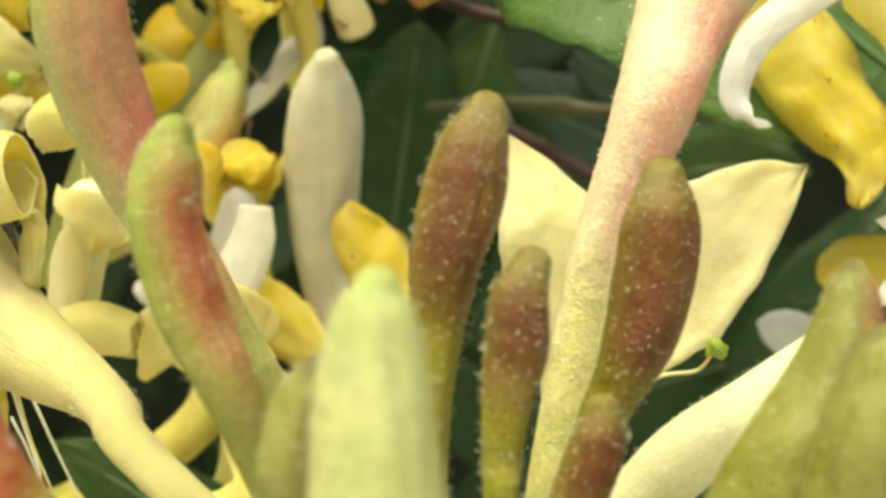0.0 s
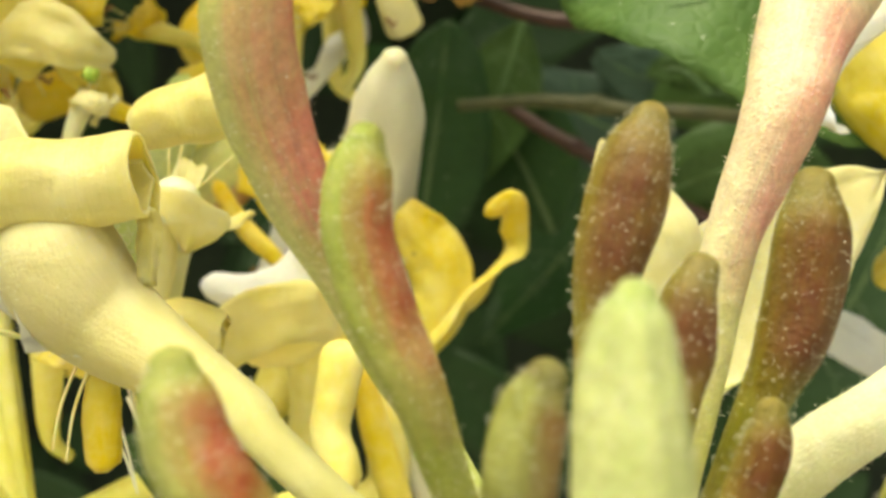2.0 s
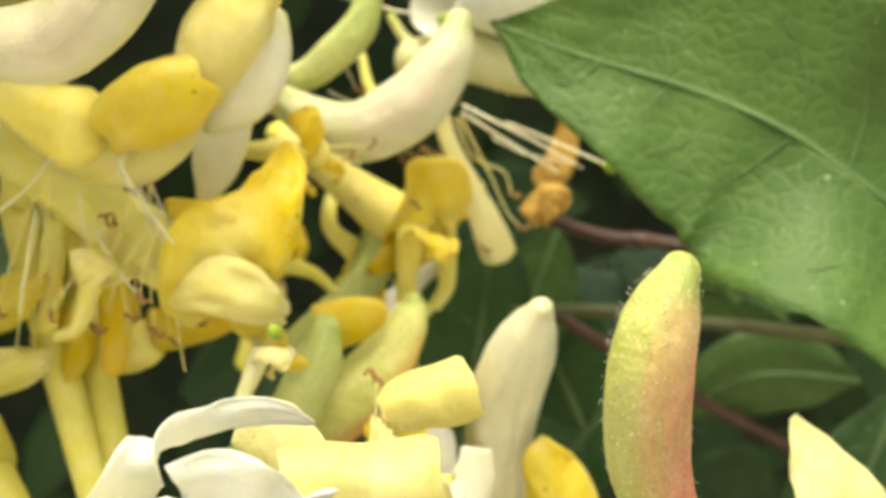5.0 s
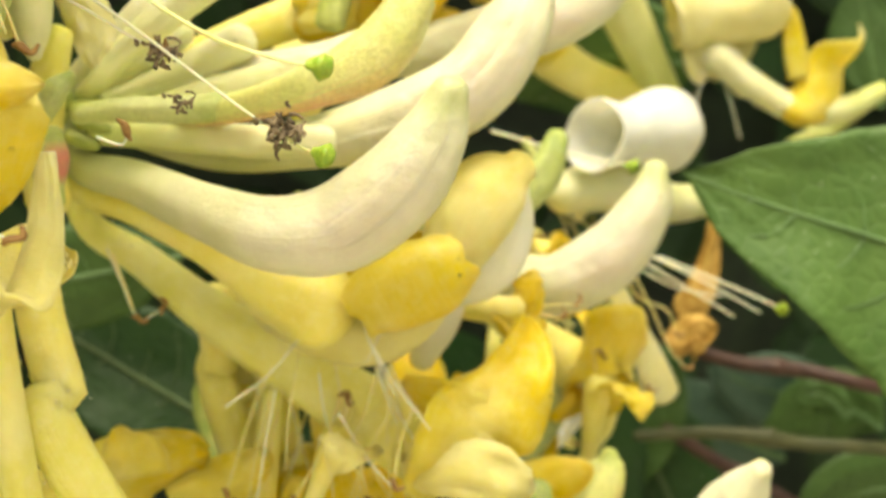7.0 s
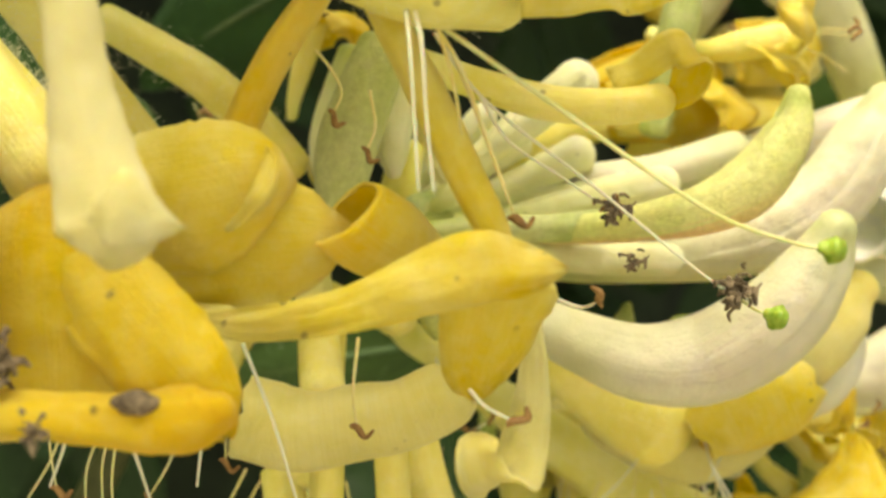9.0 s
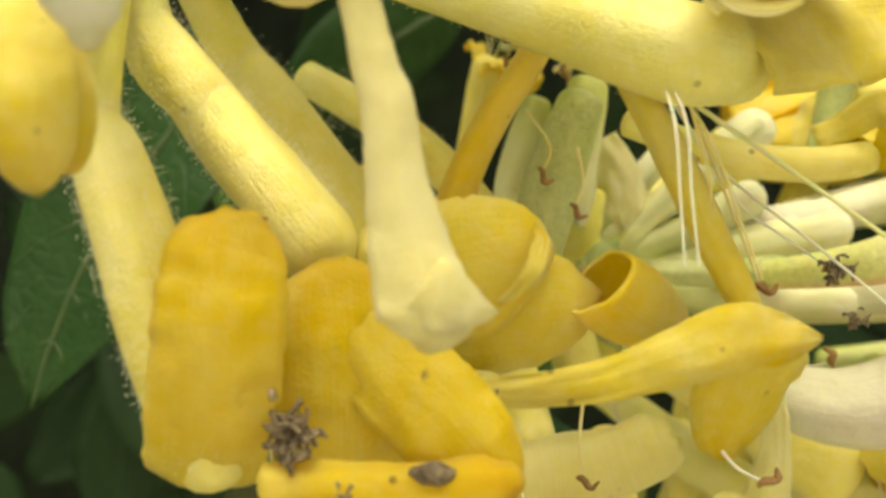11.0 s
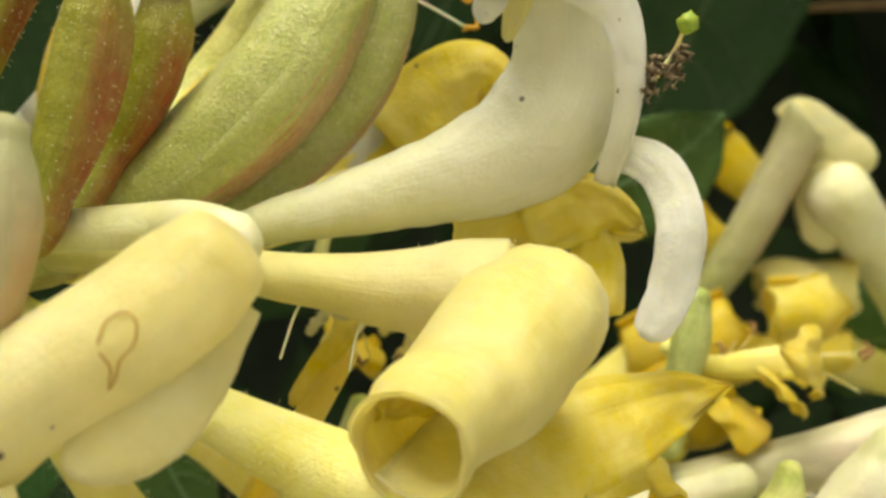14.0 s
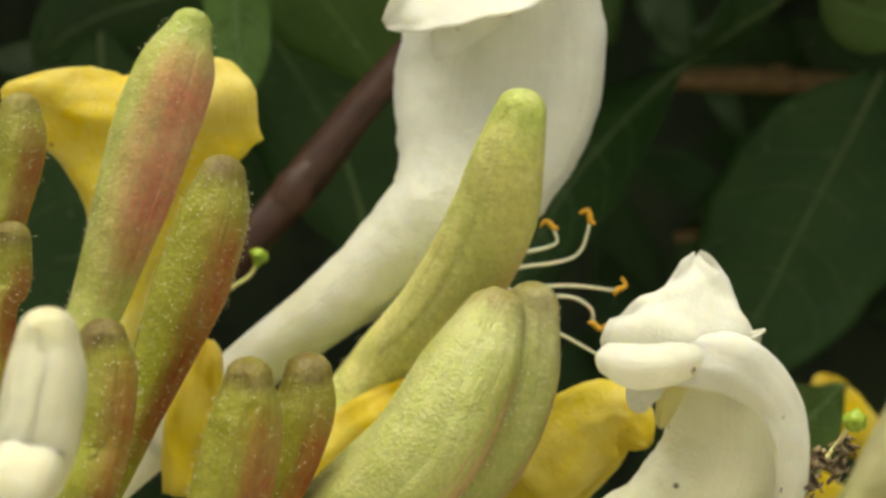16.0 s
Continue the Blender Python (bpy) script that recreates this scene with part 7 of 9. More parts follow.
bud("olive green bud with a red flank", [(-134.7, 118.7, 116.6, 2.02), (-134.9, 119.3, 112.8, 2.98), (-136.2, 120.4, 105.9, 3.03), (-138.2, 121.6, 99.5, 2.29), (-140.2, 122.5, 94.9, 1.65), (-151.5, 132.6, 94.8, 1.16)], M["bud_tip"], 260, "buds of the upper head")
bud("small olive-brown closed bud", [(-129.6, 128.8, 117.8, 2.11), (-129.9, 129.3, 114.3, 2.82), (-131.5, 130.2, 109.2, 2.82), (-134.3, 131.4, 103.9, 2.11), (-138.1, 130.0, 97.9, 1.48), (-151.5, 132.6, 94.8, 1.03)], M["bud_tip"], 240, "buds of the upper head")
bud("long yellow-green bud with pink streaks", [(-111.6, 129.6, 142.4, 2.47), (-112.2, 131.7, 138.5, 3.43), (-112.9, 136.7, 133.0, 4.03), (-115.9, 143.7, 126.0, 4.25), (-120.5, 150.6, 120.6, 3.84), (-125.4, 152.2, 114.6, 3.26), (-130.9, 148.4, 108.2, 2.57), (-151.5, 132.6, 94.8, 1.80)], M["bud_blush"], 300, "buds of the upper head")
bud("rosy pink bud before a yellow flower", [(-141.8, 132.7, 148.9, 1.96), (-142.9, 133.4, 145.2, 3.50), (-144.6, 134.6, 139.1, 3.76), (-146.3, 135.8, 132.4, 3.35), (-148.4, 137.2, 124.6, 2.68), (-150.2, 136.0, 116.3, 2.01), (-151.5, 132.6, 94.8, 1.41)], M["bud_pink"], 420, "buds of the upper head")
bud("dark brown-red bud beside the rosy one", [(-137.9, 123.5, 133.6, 1.97), (-138.4, 124.0, 130.4, 2.91), (-139.8, 125.0, 124.7, 3.20), (-141.4, 126.0, 120.0, 2.54), (-143.4, 127.1, 114.3, 1.88), (-145.6, 128.3, 108.2, 1.50), (-151.5, 132.6, 94.8, 1.05)], M["bud_tip"], 420, "buds of the upper head")
bud("short green-brown bud low in the head", [(-145.7, 115.7, 119.0, 1.79), (-145.3, 116.1, 116.1, 2.38), (-145.7, 116.8, 111.4, 2.55), (-146.8, 117.7, 106.3, 2.13), (-151.5, 132.6, 94.8, 1.49)], M["bud_tip"], 220, "buds of the upper head")
bud("small brown bud at the edge of the head", [(-155.8, 130.5, 139.6, 1.77), (-155.5, 130.9, 136.5, 2.07), (-156.4, 131.9, 130.6, 1.77), (-157.6, 133.0, 124.7, 1.48), (-151.5, 132.6, 94.8, 1.03)], M["bud_tip"], 160, "buds of the upper head")
bud("small green bud under the brown one", [(-154.4, 123.8, 127.5, 1.47), (-154.3, 124.4, 123.8, 1.56), (-154.9, 125.1, 119.3, 1.38), (-151.5, 132.6, 94.8, 0.96)], M["bud_tip"], 100, "buds of the upper head")
bud("cream blunt bud with dark specks", [(-147.0, 96.7, 117.9, 1.80), (-147.0, 97.2, 114.8, 2.43), (-147.4, 97.9, 110.6, 2.50), (-148.5, 98.7, 106.5, 2.08), (-151.5, 132.6, 94.8, 1.46)], M["bud_white"], 0, "buds of the upper head")

fl = thing("honeysuckle_flower", (-151.5, 132.6, 94.8), "large white flower with a broad upright lip", "flower", "open flowers of the upper head")
tube(fl, "tube", [(-110.3, 156.7, 144.6, 3.13), (-114.1, 155.3, 139.0, 4.06), (-120.2, 153.0, 131.8, 4.07), (-127.6, 153.6, 125.4, 3.44), (-136.6, 155.9, 118.0, 2.73), (-144.9, 158.3, 109.5, 1.78), (-150.7, 157.4, 102.7, 1.51), (-151.5, 132.6, 94.8, 1.06)], M["petal_white"], "", 18, 0.02)
hairs(fl, [(-110.3, 156.7, 144.6, 3.13), (-114.1, 155.3, 139.0, 4.06), (-120.2, 153.0, 131.8, 4.07), (-127.6, 153.6, 125.4, 3.44), (-136.6, 155.9, 118.0, 2.73), (-144.9, 158.3, 109.5, 1.78), (-150.7, 157.4, 102.7, 1.51), (-151.5, 132.6, 94.8, 1.06)], 260, seed=31)
petal(fl, "upper_lip", [(-123.5, 140.7, 153.1, 1.68, 20), (-120.6, 140.0, 154.9, 3.69, 20), (-116.8, 141.8, 157.6, 6.85, 20), (-111.9, 145.0, 160.0, 9.69, 35), (-110.4, 146.1, 156.2, 11.52, 35), (-110.7, 146.6, 149.6, 12.48, 50), (-112.7, 145.7, 142.6, 11.01, 60), (-116.4, 144.9, 136.4, 8.56, 80), (-120.0, 146.4, 132.0, 8.58, 100), (-124.0, 148.3, 128.3, 7.82, 115), (-128.1, 150.0, 124.9, 7.22, 122), (-136.5, 152.9, 117.9, 6.04, 128), (-144.2, 155.9, 110.1, 4.32, 130)], (0.96, -0.09, -0.26), M["petal_white"], thick=0.5, wave=0.25)
petal(fl, "side_lobe", [(-118.4, 140.4, 150.0, 0.78, -40), (-117.4, 140.0, 151.9, 1.79, -40), (-114.9, 141.9, 155.1, 2.57, -40), (-111.8, 143.8, 158.4, 2.91, -40)], (0.73, -0.01, -0.57), M["petal_white"], thick=0.3, wave=0.12)
filament(fl, [(-100.3, 148.3, 136.1), (-101.0, 148.9, 133.2), (-102.7, 149.3, 131.9), (-106.8, 149.9, 131.1), (-110.8, 150.6, 130.5)], M["filament"], "anther_orange", "stamen", 0.22)
filament(fl, [(-104.1, 149.0, 135.2), (-103.7, 149.1, 133.7), (-105.7, 149.5, 132.9), (-108.6, 150.0, 132.3)], M["filament"], "anther_orange", "stamen", 0.22)
filament(fl, [(-97.2, 149.0, 129.0), (-102.5, 149.6, 129.3), (-109.0, 150.6, 128.5)], M["filament"], "anther_orange", "stamen", 0.22)
filament(fl, [(-99.4, 149.8, 125.6), (-99.8, 149.6, 127.1), (-102.5, 149.8, 128.2), (-108.3, 150.7, 127.4)], M["filament"], "anther_orange", "stamen", 0.22)
filament(fl, [(-98.6, 150.2, 122.2), (-103.4, 150.5, 124.6), (-108.9, 150.8, 127.0)], M["filament"], "anther_orange", "stamen", 0.22)

fl = thing("honeysuckle_flower", (-151.5, 132.6, 94.8), "yellow flower with a broad flag-like lip", "flower", "open flowers of the upper head")
petal(fl, "upper_lip", [(-147.9, 150.1, 148.9, 13.67, -30), (-147.7, 147.9, 144.8, 13.58, -30), (-147.8, 148.4, 141.4, 11.70, 30), (-148.0, 149.3, 135.7, 7.42, 60), (-148.2, 150.3, 129.5, 5.14, 80), (-148.3, 148.7, 121.4, 3.08, 100), (-148.8, 147.0, 114.6, 2.19, 100)], (0.99, -0.13, 0.01), M["petal_yellow"], thick=0.5, wave=0.5)
tube(fl, "tube", [(-148.5, 151.8, 119.3, 2.51), (-148.6, 147.4, 112.5, 2.08), (-149.2, 143.0, 105.1, 1.79), (-151.5, 132.6, 94.8, 1.25)], M["tube_yellow"], "", 18, 0.02)
filament(fl, [(-134.6, 164.6, 132.1), (-135.5, 165.0, 130.3), (-138.0, 165.5, 128.6), (-141.5, 163.7, 125.4)], M["filament_green"], "stigma", "style", 0.28)

fl = thing("honeysuckle_flower", (-151.5, 132.6, 94.8), "yellow lobes behind the white flower", "flower", "open flowers of the upper head")
petal(fl, "upper_lip", [(-98.2, 145.9, 116.8, 0.83, 20), (-98.9, 146.4, 113.5, 2.97, 20), (-102.3, 147.5, 109.9, 3.56, 20), (-106.2, 148.5, 106.8, 3.56, 20), (-111.9, 149.9, 103.1, 3.56, 20)], (0.77, -0.05, -0.57), M["petal_yellow"], thick=0.5, wave=0.4)
petal(fl, "side_lobe", [(-107.0, 148.0, 111.8, 1.19, 40), (-108.7, 148.6, 109.1, 2.14, 40), (-110.8, 149.4, 105.5, 1.78, 40)], (0.87, -0.18, 0.32), M["petal_white"], thick=0.3, wave=0.12)
petal(fl, "lower_lip", [(-122.5, 150.0, 115.5, 1.19, 40), (-125.3, 150.7, 113.3, 2.97, 40), (-129.2, 151.9, 109.1, 3.56, 40), (-134.2, 153.4, 104.2, 2.37, 40)], (0.63, 0.00, -0.78), M["petal_deep"], thick=0.3, wave=0.4)
tube(fl, "tube", [(-110.7, 149.7, 103.2, 2.97), (-123.4, 141.5, 97.8, 2.19), (-133.5, 135.3, 94.2, 1.75), (-151.5, 132.6, 94.8, 1.23)], M["tube_yellow"], "", 18, 0.02)

fl = thing("honeysuckle_flower", (-151.5, 132.6, 94.8), "yellow upper lobes over the ring-shaped lip", "flower", "open flowers of the upper head")
petal(fl, "upper_lip", [(-86.4, 127.0, 99.1, 1.03, -20), (-89.6, 127.3, 100.6, 2.57, -20), (-93.1, 128.0, 100.0, 3.09, -20), (-96.6, 128.8, 98.3, 2.57, -20)], (0.15, -0.16, 1.00), M["petal_yellow"], thick=0.3, wave=0.4)
petal(fl, "side_lobe", [(-90.3, 126.0, 91.0, 2.52, -40), (-89.8, 128.1, 95.5, 2.57, -40), (-91.0, 127.8, 99.0, 2.32, -40)], (0.99, -0.16, 0.03), M["petal_yellow"], thick=0.3, wave=0.3)

# flowers beyond the upper head

fl = thing("honeysuckle_flower", (4.6, 230.3, 83.0), "cream-pink flower in the shade behind", "flower", "open flowers behind")
trumpet(fl, "tube", [(-32.2, 208.5, 125.4, 3.94), (-34.1, 209.5, 120.5, 3.58), (-36.5, 210.6, 115.1, 3.58), (-41.3, 212.7, 105.2, 3.40), (-47.1, 214.8, 96.1, 2.86)], M["bud_dusk"], (0.76, -0.39, -0.31), 0.5)
petal(fl, "upper_lip", [(-20.5, 207.5, 119.1, 3.58, 50), (-26.6, 208.2, 120.7, 5.37, 50), (-32.2, 208.6, 125.0, 4.48, 50), (-35.6, 209.3, 124.0, 3.58, 50)], (0.34, 0.06, -0.88), M["petal_cream"], thick=0.3, wave=0.12)
petal(fl, "side_lobe", [(-27.6, 210.5, 104.7, 3.58, -50), (-28.0, 209.6, 111.8, 5.37, -50), (-29.2, 208.9, 118.9, 4.48, -50)], (0.99, -0.16, 0.03), M["petal_cream"], thick=0.3, wave=0.12)
tube(fl, "tube", [(-26.3, 209.1, 113.6, 5.37), (-11.5, 219.3, 101.8, 4.70), (4.6, 230.3, 83.0, 3.29)], M["tube_cream"], "", 18, 0.02)

fl = thing("honeysuckle_flower", (4.6, 230.3, 83.0), "deep yellow lobes behind", "flower", "open flowers behind")
petal(fl, "upper_lip", [(-46.6, 216.3, 125.7, 2.20, 40), (-43.2, 216.4, 120.8, 4.59, 40), (-38.4, 216.2, 116.4, 4.13, 40), (-34.7, 216.0, 113.8, 2.75, 40)], (-0.53, -0.02, 0.78), M["petal_deep"], thick=0.5, wave=0.12)
petal(fl, "side_lobe", [(-48.3, 218.2, 113.4, 2.75, 40), (-46.2, 218.6, 108.0, 4.13, 40), (-42.4, 218.4, 105.4, 3.67, 40)], (0.76, -0.19, 0.52), M["petal_deep"], thick=0.5, wave=0.12)
roll(fl, "rolled_lobe", [(-35.7, 218.2, 98.3, 4.13), (-32.1, 217.6, 98.8, 5.32), (-26.6, 216.8, 98.1, 5.69), (-20.3, 215.7, 98.7, 4.77)], M["petal_pale"], "", 1.35, -130, 0.5, 0.3, 1)
petal(fl, "lower_lip", [(-40.9, 219.7, 93.6, 3.67, 40), (-39.9, 217.4, 89.1, 5.44, 40), (-39.5, 220.9, 82.7, 4.59, 40)], (0.98, -0.19, 0.23), M["petal_deep"], thick=0.5, wave=0.12)
roll(fl, "rolled_lip", [(-36.0, 219.9, 86.4, 3.21), (-31.6, 219.0, 87.5, 4.40), (-25.2, 217.9, 88.1, 4.40), (-20.3, 217.0, 88.7, 3.30)], M["petal_yellow"], "", 1.35, -130, 0.5, 0.3, 1)
tube(fl, "tube", [(-26.7, 223.1, 92.0, 4.70), (-10.2, 232.2, 86.4, 3.94), (4.6, 230.3, 83.0, 2.76)], M["tube_yellow"], "", 18, 0.02)
bud("small olive bud behind the white tongue", [(-67.0, 163.1, 94.3, 1.61), (-67.4, 163.8, 89.6, 2.42), (-68.4, 164.8, 83.6, 2.01), (-69.7, 166.0, 76.2, 1.75)], M["bud_pale"], 0, "open flowers behind")

# leaves
leaf("large matt green leaf with fine veins", [(-18.2, 176.9, 62.0, 0.46), (-12.1, 174.0, 59.1, 6.11), (-4.5, 171.1, 56.3, 10.95), (5.6, 168.4, 52.9, 16.49), (15.2, 164.4, 49.1, 20.31), (24.5, 160.6, 42.2, 22.91), (34.7, 159.4, 34.8, 24.00), (45.8, 158.1, 25.6, 20.37), (54.6, 157.1, 17.8, 11.64), (60.6, 156.5, 11.4, 0.73)], (0.50, -0.19, -0.85), M["leaf_near"], "leaves", 9, 16)
# dark leaves from here on carry the bush's shade in blade and vein colour
leaf("dark leaf with a pale midrib behind the buds", [(-3.7, 237.7, 38.8, 2.95), (-4.5, 237.7, 31.0, 7.39), (-5.7, 237.7, 20.1, 9.85), (-7.2, 237.6, 9.3, 9.35), (-8.7, 237.6, -1.5, 4.92), (-9.7, 237.6, -8.4, 0.79)], (1.00, -0.10, 0.05), M["leaf_shaded"], "leaves", 6, 14)
leaf("dark green leaf low behind the buds", [(46.5, 242.8, -46.9, 1.01), (55.6, 242.8, -35.8, 9.06), (64.6, 242.8, -20.7, 12.09), (72.7, 242.8, -6.6, 11.08), (78.7, 242.8, 5.5, 4.03), (82.8, 242.8, 11.5, 0.81)], (0.85, -0.30, 0.40), M["leaf_shaded"], "leaves", 6, 14)
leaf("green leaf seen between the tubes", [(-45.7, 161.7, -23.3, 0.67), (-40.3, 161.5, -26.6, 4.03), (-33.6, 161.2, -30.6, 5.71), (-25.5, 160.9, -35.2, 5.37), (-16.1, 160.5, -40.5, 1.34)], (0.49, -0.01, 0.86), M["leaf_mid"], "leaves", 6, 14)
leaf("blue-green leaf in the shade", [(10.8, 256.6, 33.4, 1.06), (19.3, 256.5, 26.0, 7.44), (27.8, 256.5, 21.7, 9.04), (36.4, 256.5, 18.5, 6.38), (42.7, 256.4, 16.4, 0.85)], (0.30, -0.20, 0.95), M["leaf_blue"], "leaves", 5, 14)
leaf("dark leaf under the large leaf", [(4.5, 264.6, -19.9, 1.10), (13.2, 264.1, -11.1, 9.87), (21.9, 263.6, -1.1, 13.16), (29.5, 263.2, 8.8, 9.87), (34.9, 262.9, 15.4, 0.88)], (0.78, -0.35, 0.51), M["leaf_shaded"], "leaves", 5, 14)
leaf("dark leaf low in the bush", [(10.2, 256.0, -46.8, 2.13), (20.7, 255.4, -36.1, 10.63), (33.4, 254.7, -28.6, 11.69), (46.1, 254.0, -24.2, 6.38), (54.6, 253.5, -22.0, 0.85)], (0.38, -0.22, 0.90), M["leaf_shaded"], "leaves", 5, 14)
leaf("dark green oval leaf under the fanned tubes", [(-103.2, 228.2, 42.5, 0.87), (-97.2, 226.8, 39.1, 7.86), (-88.7, 224.7, 33.9, 10.91), (-80.2, 222.7, 28.7, 9.60), (-72.5, 220.8, 24.4, 1.75)], (0.45, -0.27, -0.86), M["leaf_shaded"], "leaves", 6, 14)
leaf("dark leaf beneath the red stem", [(-3.3, 248.1, 31.5, 1.06), (3.0, 246.8, 25.2, 8.50), (8.3, 245.9, 17.8, 11.69), (12.6, 245.3, 9.4, 9.57), (15.9, 244.9, 2.0, 2.13)], (0.80, -0.47, 0.34), M["leaf_shaded"], "leaves", 6, 14)
leaf("small rounded green leaf low in the bush", [(32.7, 246.9, 22.8, 1.10), (40.0, 244.5, 26.1, 6.58), (46.3, 242.6, 27.2, 7.68), (51.6, 241.2, 25.1, 5.48), (54.8, 240.5, 22.9, 0.88)], (-0.01, -0.39, 0.97), M["leaf_mid"], "leaves", 4, 14)
leaf("blue-green leaf low in the bush", [(24.7, 251.9, 35.8, 1.12), (31.3, 250.5, 31.4, 6.71), (40.0, 248.4, 29.1, 7.83), (48.7, 246.3, 26.9, 5.59), (53.1, 245.3, 25.8, 0.90)], (0.12, -0.31, 0.98), M["leaf_blue"], "leaves", 4, 14)
leaf("dark green leaf above the fanned tubes", [(-19.6, 240.3, 83.0, 1.03), (-13.8, 238.2, 88.1, 9.27), (-4.0, 235.1, 91.3, 11.32), (6.0, 232.3, 90.3, 8.24), (11.9, 230.7, 89.3, 0.82)], (-0.01, -0.39, 0.97), M["leaf_mid"], "leaves", 5, 14)
leaf("bright green leaf at the bush edge", [(45.3, 230.7, 108.9, 1.07), (46.5, 231.0, 100.3, 6.45), (48.3, 231.2, 91.7, 6.45), (50.0, 231.3, 84.2, 0.86)], (0.91, -0.47, -0.01), M["leaf_mid"], "leaves", 4, 14)
leaf("dark green leaf behind the yellow tubes", [(-160.6, 193.1, 45.7, 0.69), (-157.6, 191.6, 56.8, 8.33), (-152.0, 189.4, 69.4, 11.79), (-145.6, 187.2, 79.3, 11.79), (-140.6, 185.4, 87.7, 8.33), (-138.1, 184.4, 93.3, 0.83)], (0.76, -0.42, 0.50), M["leaf_shaded"], "leaves", 7, 14)
leaf("mid-green leaf under the tubes", [(-122.7, 203.5, 59.4, 0.78), (-125.9, 203.8, 64.8, 5.48), (-129.9, 204.2, 71.8, 7.83), (-132.4, 204.2, 79.6, 7.05), (-133.3, 204.1, 85.1, 0.78)], (0.84, -0.37, -0.31), M["leaf_mid"], "leaves", 6, 14)
leaf("dark leaf at the edge of the near head", [(-143.7, 197.6, 49.6, 1.48), (-149.7, 198.2, 59.9, 8.86), (-155.7, 198.8, 70.2, 10.34), (-163.1, 199.8, 78.9, 8.86), (-169.0, 200.7, 84.8, 0.74)], (0.70, -0.32, -0.61), M["leaf_blue"], "leaves", 6, 14)
leaf("green leaf behind the white flower", [(-50.4, 197.9, 123.5, 0.84), (-54.3, 199.1, 119.2, 6.71), (-59.9, 200.6, 114.9, 9.23), (-67.2, 202.3, 111.4, 8.39), (-73.6, 203.8, 107.8, 1.68)], (0.32, -0.37, 0.88), M["leaf_mid"], "leaves", 5, 14)
leaf("olive leaf above the rosy bud", [(-139.4, 223.7, 164.3, 0.72), (-139.3, 222.8, 170.5, 4.48), (-140.1, 221.9, 177.5, 5.55), (-141.1, 220.7, 186.4, 4.48), (-142.0, 219.7, 193.4, 0.90)], (0.98, -0.24, 0.02), M["leaf_mid"], "leaves", 4, 14)
leaf("dark pointed leaf in the shade", [(-139.5, 268.5, 196.8, 2.19), (-130.1, 269.1, 184.1, 13.16), (-120.5, 270.0, 169.3, 16.45), (-115.4, 271.3, 156.4, 10.97), (-112.6, 272.5, 145.7, 1.10)], (0.84, -0.38, 0.40), M["leaf_shaded"], "leaves", 6, 14)
leaf("dark leaf with a light midrib in the shade", [(-85.3, 274.7, 143.0, 1.12), (-75.4, 270.4, 163.3, 13.43), (-63.0, 266.3, 179.3, 19.02), (-48.3, 262.2, 193.2, 15.67), (-35.5, 259.1, 202.5, 2.24)], (0.67, -0.43, 0.59), M["leaf_shaded"], "leaves", 7, 14)
leaf("dark broad leaf in the shade", [(-41.0, 285.2, 125.2, 1.17), (-31.5, 281.4, 141.9, 15.27), (-23.2, 277.5, 160.8, 19.97), (-15.0, 273.7, 178.6, 16.45), (-8.8, 270.7, 192.8, 2.35)], (0.84, -0.37, 0.35), M["leaf_shaded"], "leaves", 7, 14)
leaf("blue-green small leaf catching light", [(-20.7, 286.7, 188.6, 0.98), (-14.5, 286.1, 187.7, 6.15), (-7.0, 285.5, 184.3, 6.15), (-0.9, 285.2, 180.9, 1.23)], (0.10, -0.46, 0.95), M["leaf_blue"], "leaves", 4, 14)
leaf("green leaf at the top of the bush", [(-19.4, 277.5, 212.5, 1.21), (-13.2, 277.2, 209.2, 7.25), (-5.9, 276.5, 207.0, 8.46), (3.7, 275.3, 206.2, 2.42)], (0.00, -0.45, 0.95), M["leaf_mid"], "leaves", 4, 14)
leaf("dark leaf behind the rosy bud", [(-177.1, 276.9, 119.0, 2.13), (-169.6, 273.6, 134.0, 13.82), (-166.5, 270.4, 153.1, 15.95), (-165.5, 267.4, 172.1, 12.76), (-166.3, 265.3, 186.8, 2.13)], (0.96, -0.35, 0.11), M["leaf_shaded"], "leaves", 6, 14)
leaf("dark leaf at the upper edge", [(-180.9, 281.5, 183.6, 1.12), (-174.7, 279.7, 190.5, 7.83), (-166.1, 277.8, 195.3, 10.07), (-155.2, 275.8, 199.0, 7.83), (-146.5, 274.0, 202.7, 1.12)], (0.11, -0.36, 0.97), M["leaf_shaded"], "leaves", 5, 14)
leaf("dark leaf above the fan", [(-126.2, 237.4, 89.5, 0.90), (-119.6, 235.2, 95.9, 7.16), (-112.0, 232.8, 101.5, 8.95), (-103.6, 230.2, 107.1, 6.27), (-96.9, 228.0, 111.7, 0.90)], (0.30, -0.35, 0.89), M["leaf_shaded"], "leaves", 5, 14)
leaf("mid-green leaf under the cream roll", [(-112.9, 222.9, 48.9, 0.84), (-107.1, 221.6, 45.7, 6.71), (-99.8, 219.5, 47.5, 8.39), (-90.2, 216.8, 49.5, 6.71), (-82.2, 214.5, 51.4, 0.84)], (0.00, -0.28, 0.99), M["leaf_mid"], "leaves", 5, 14)

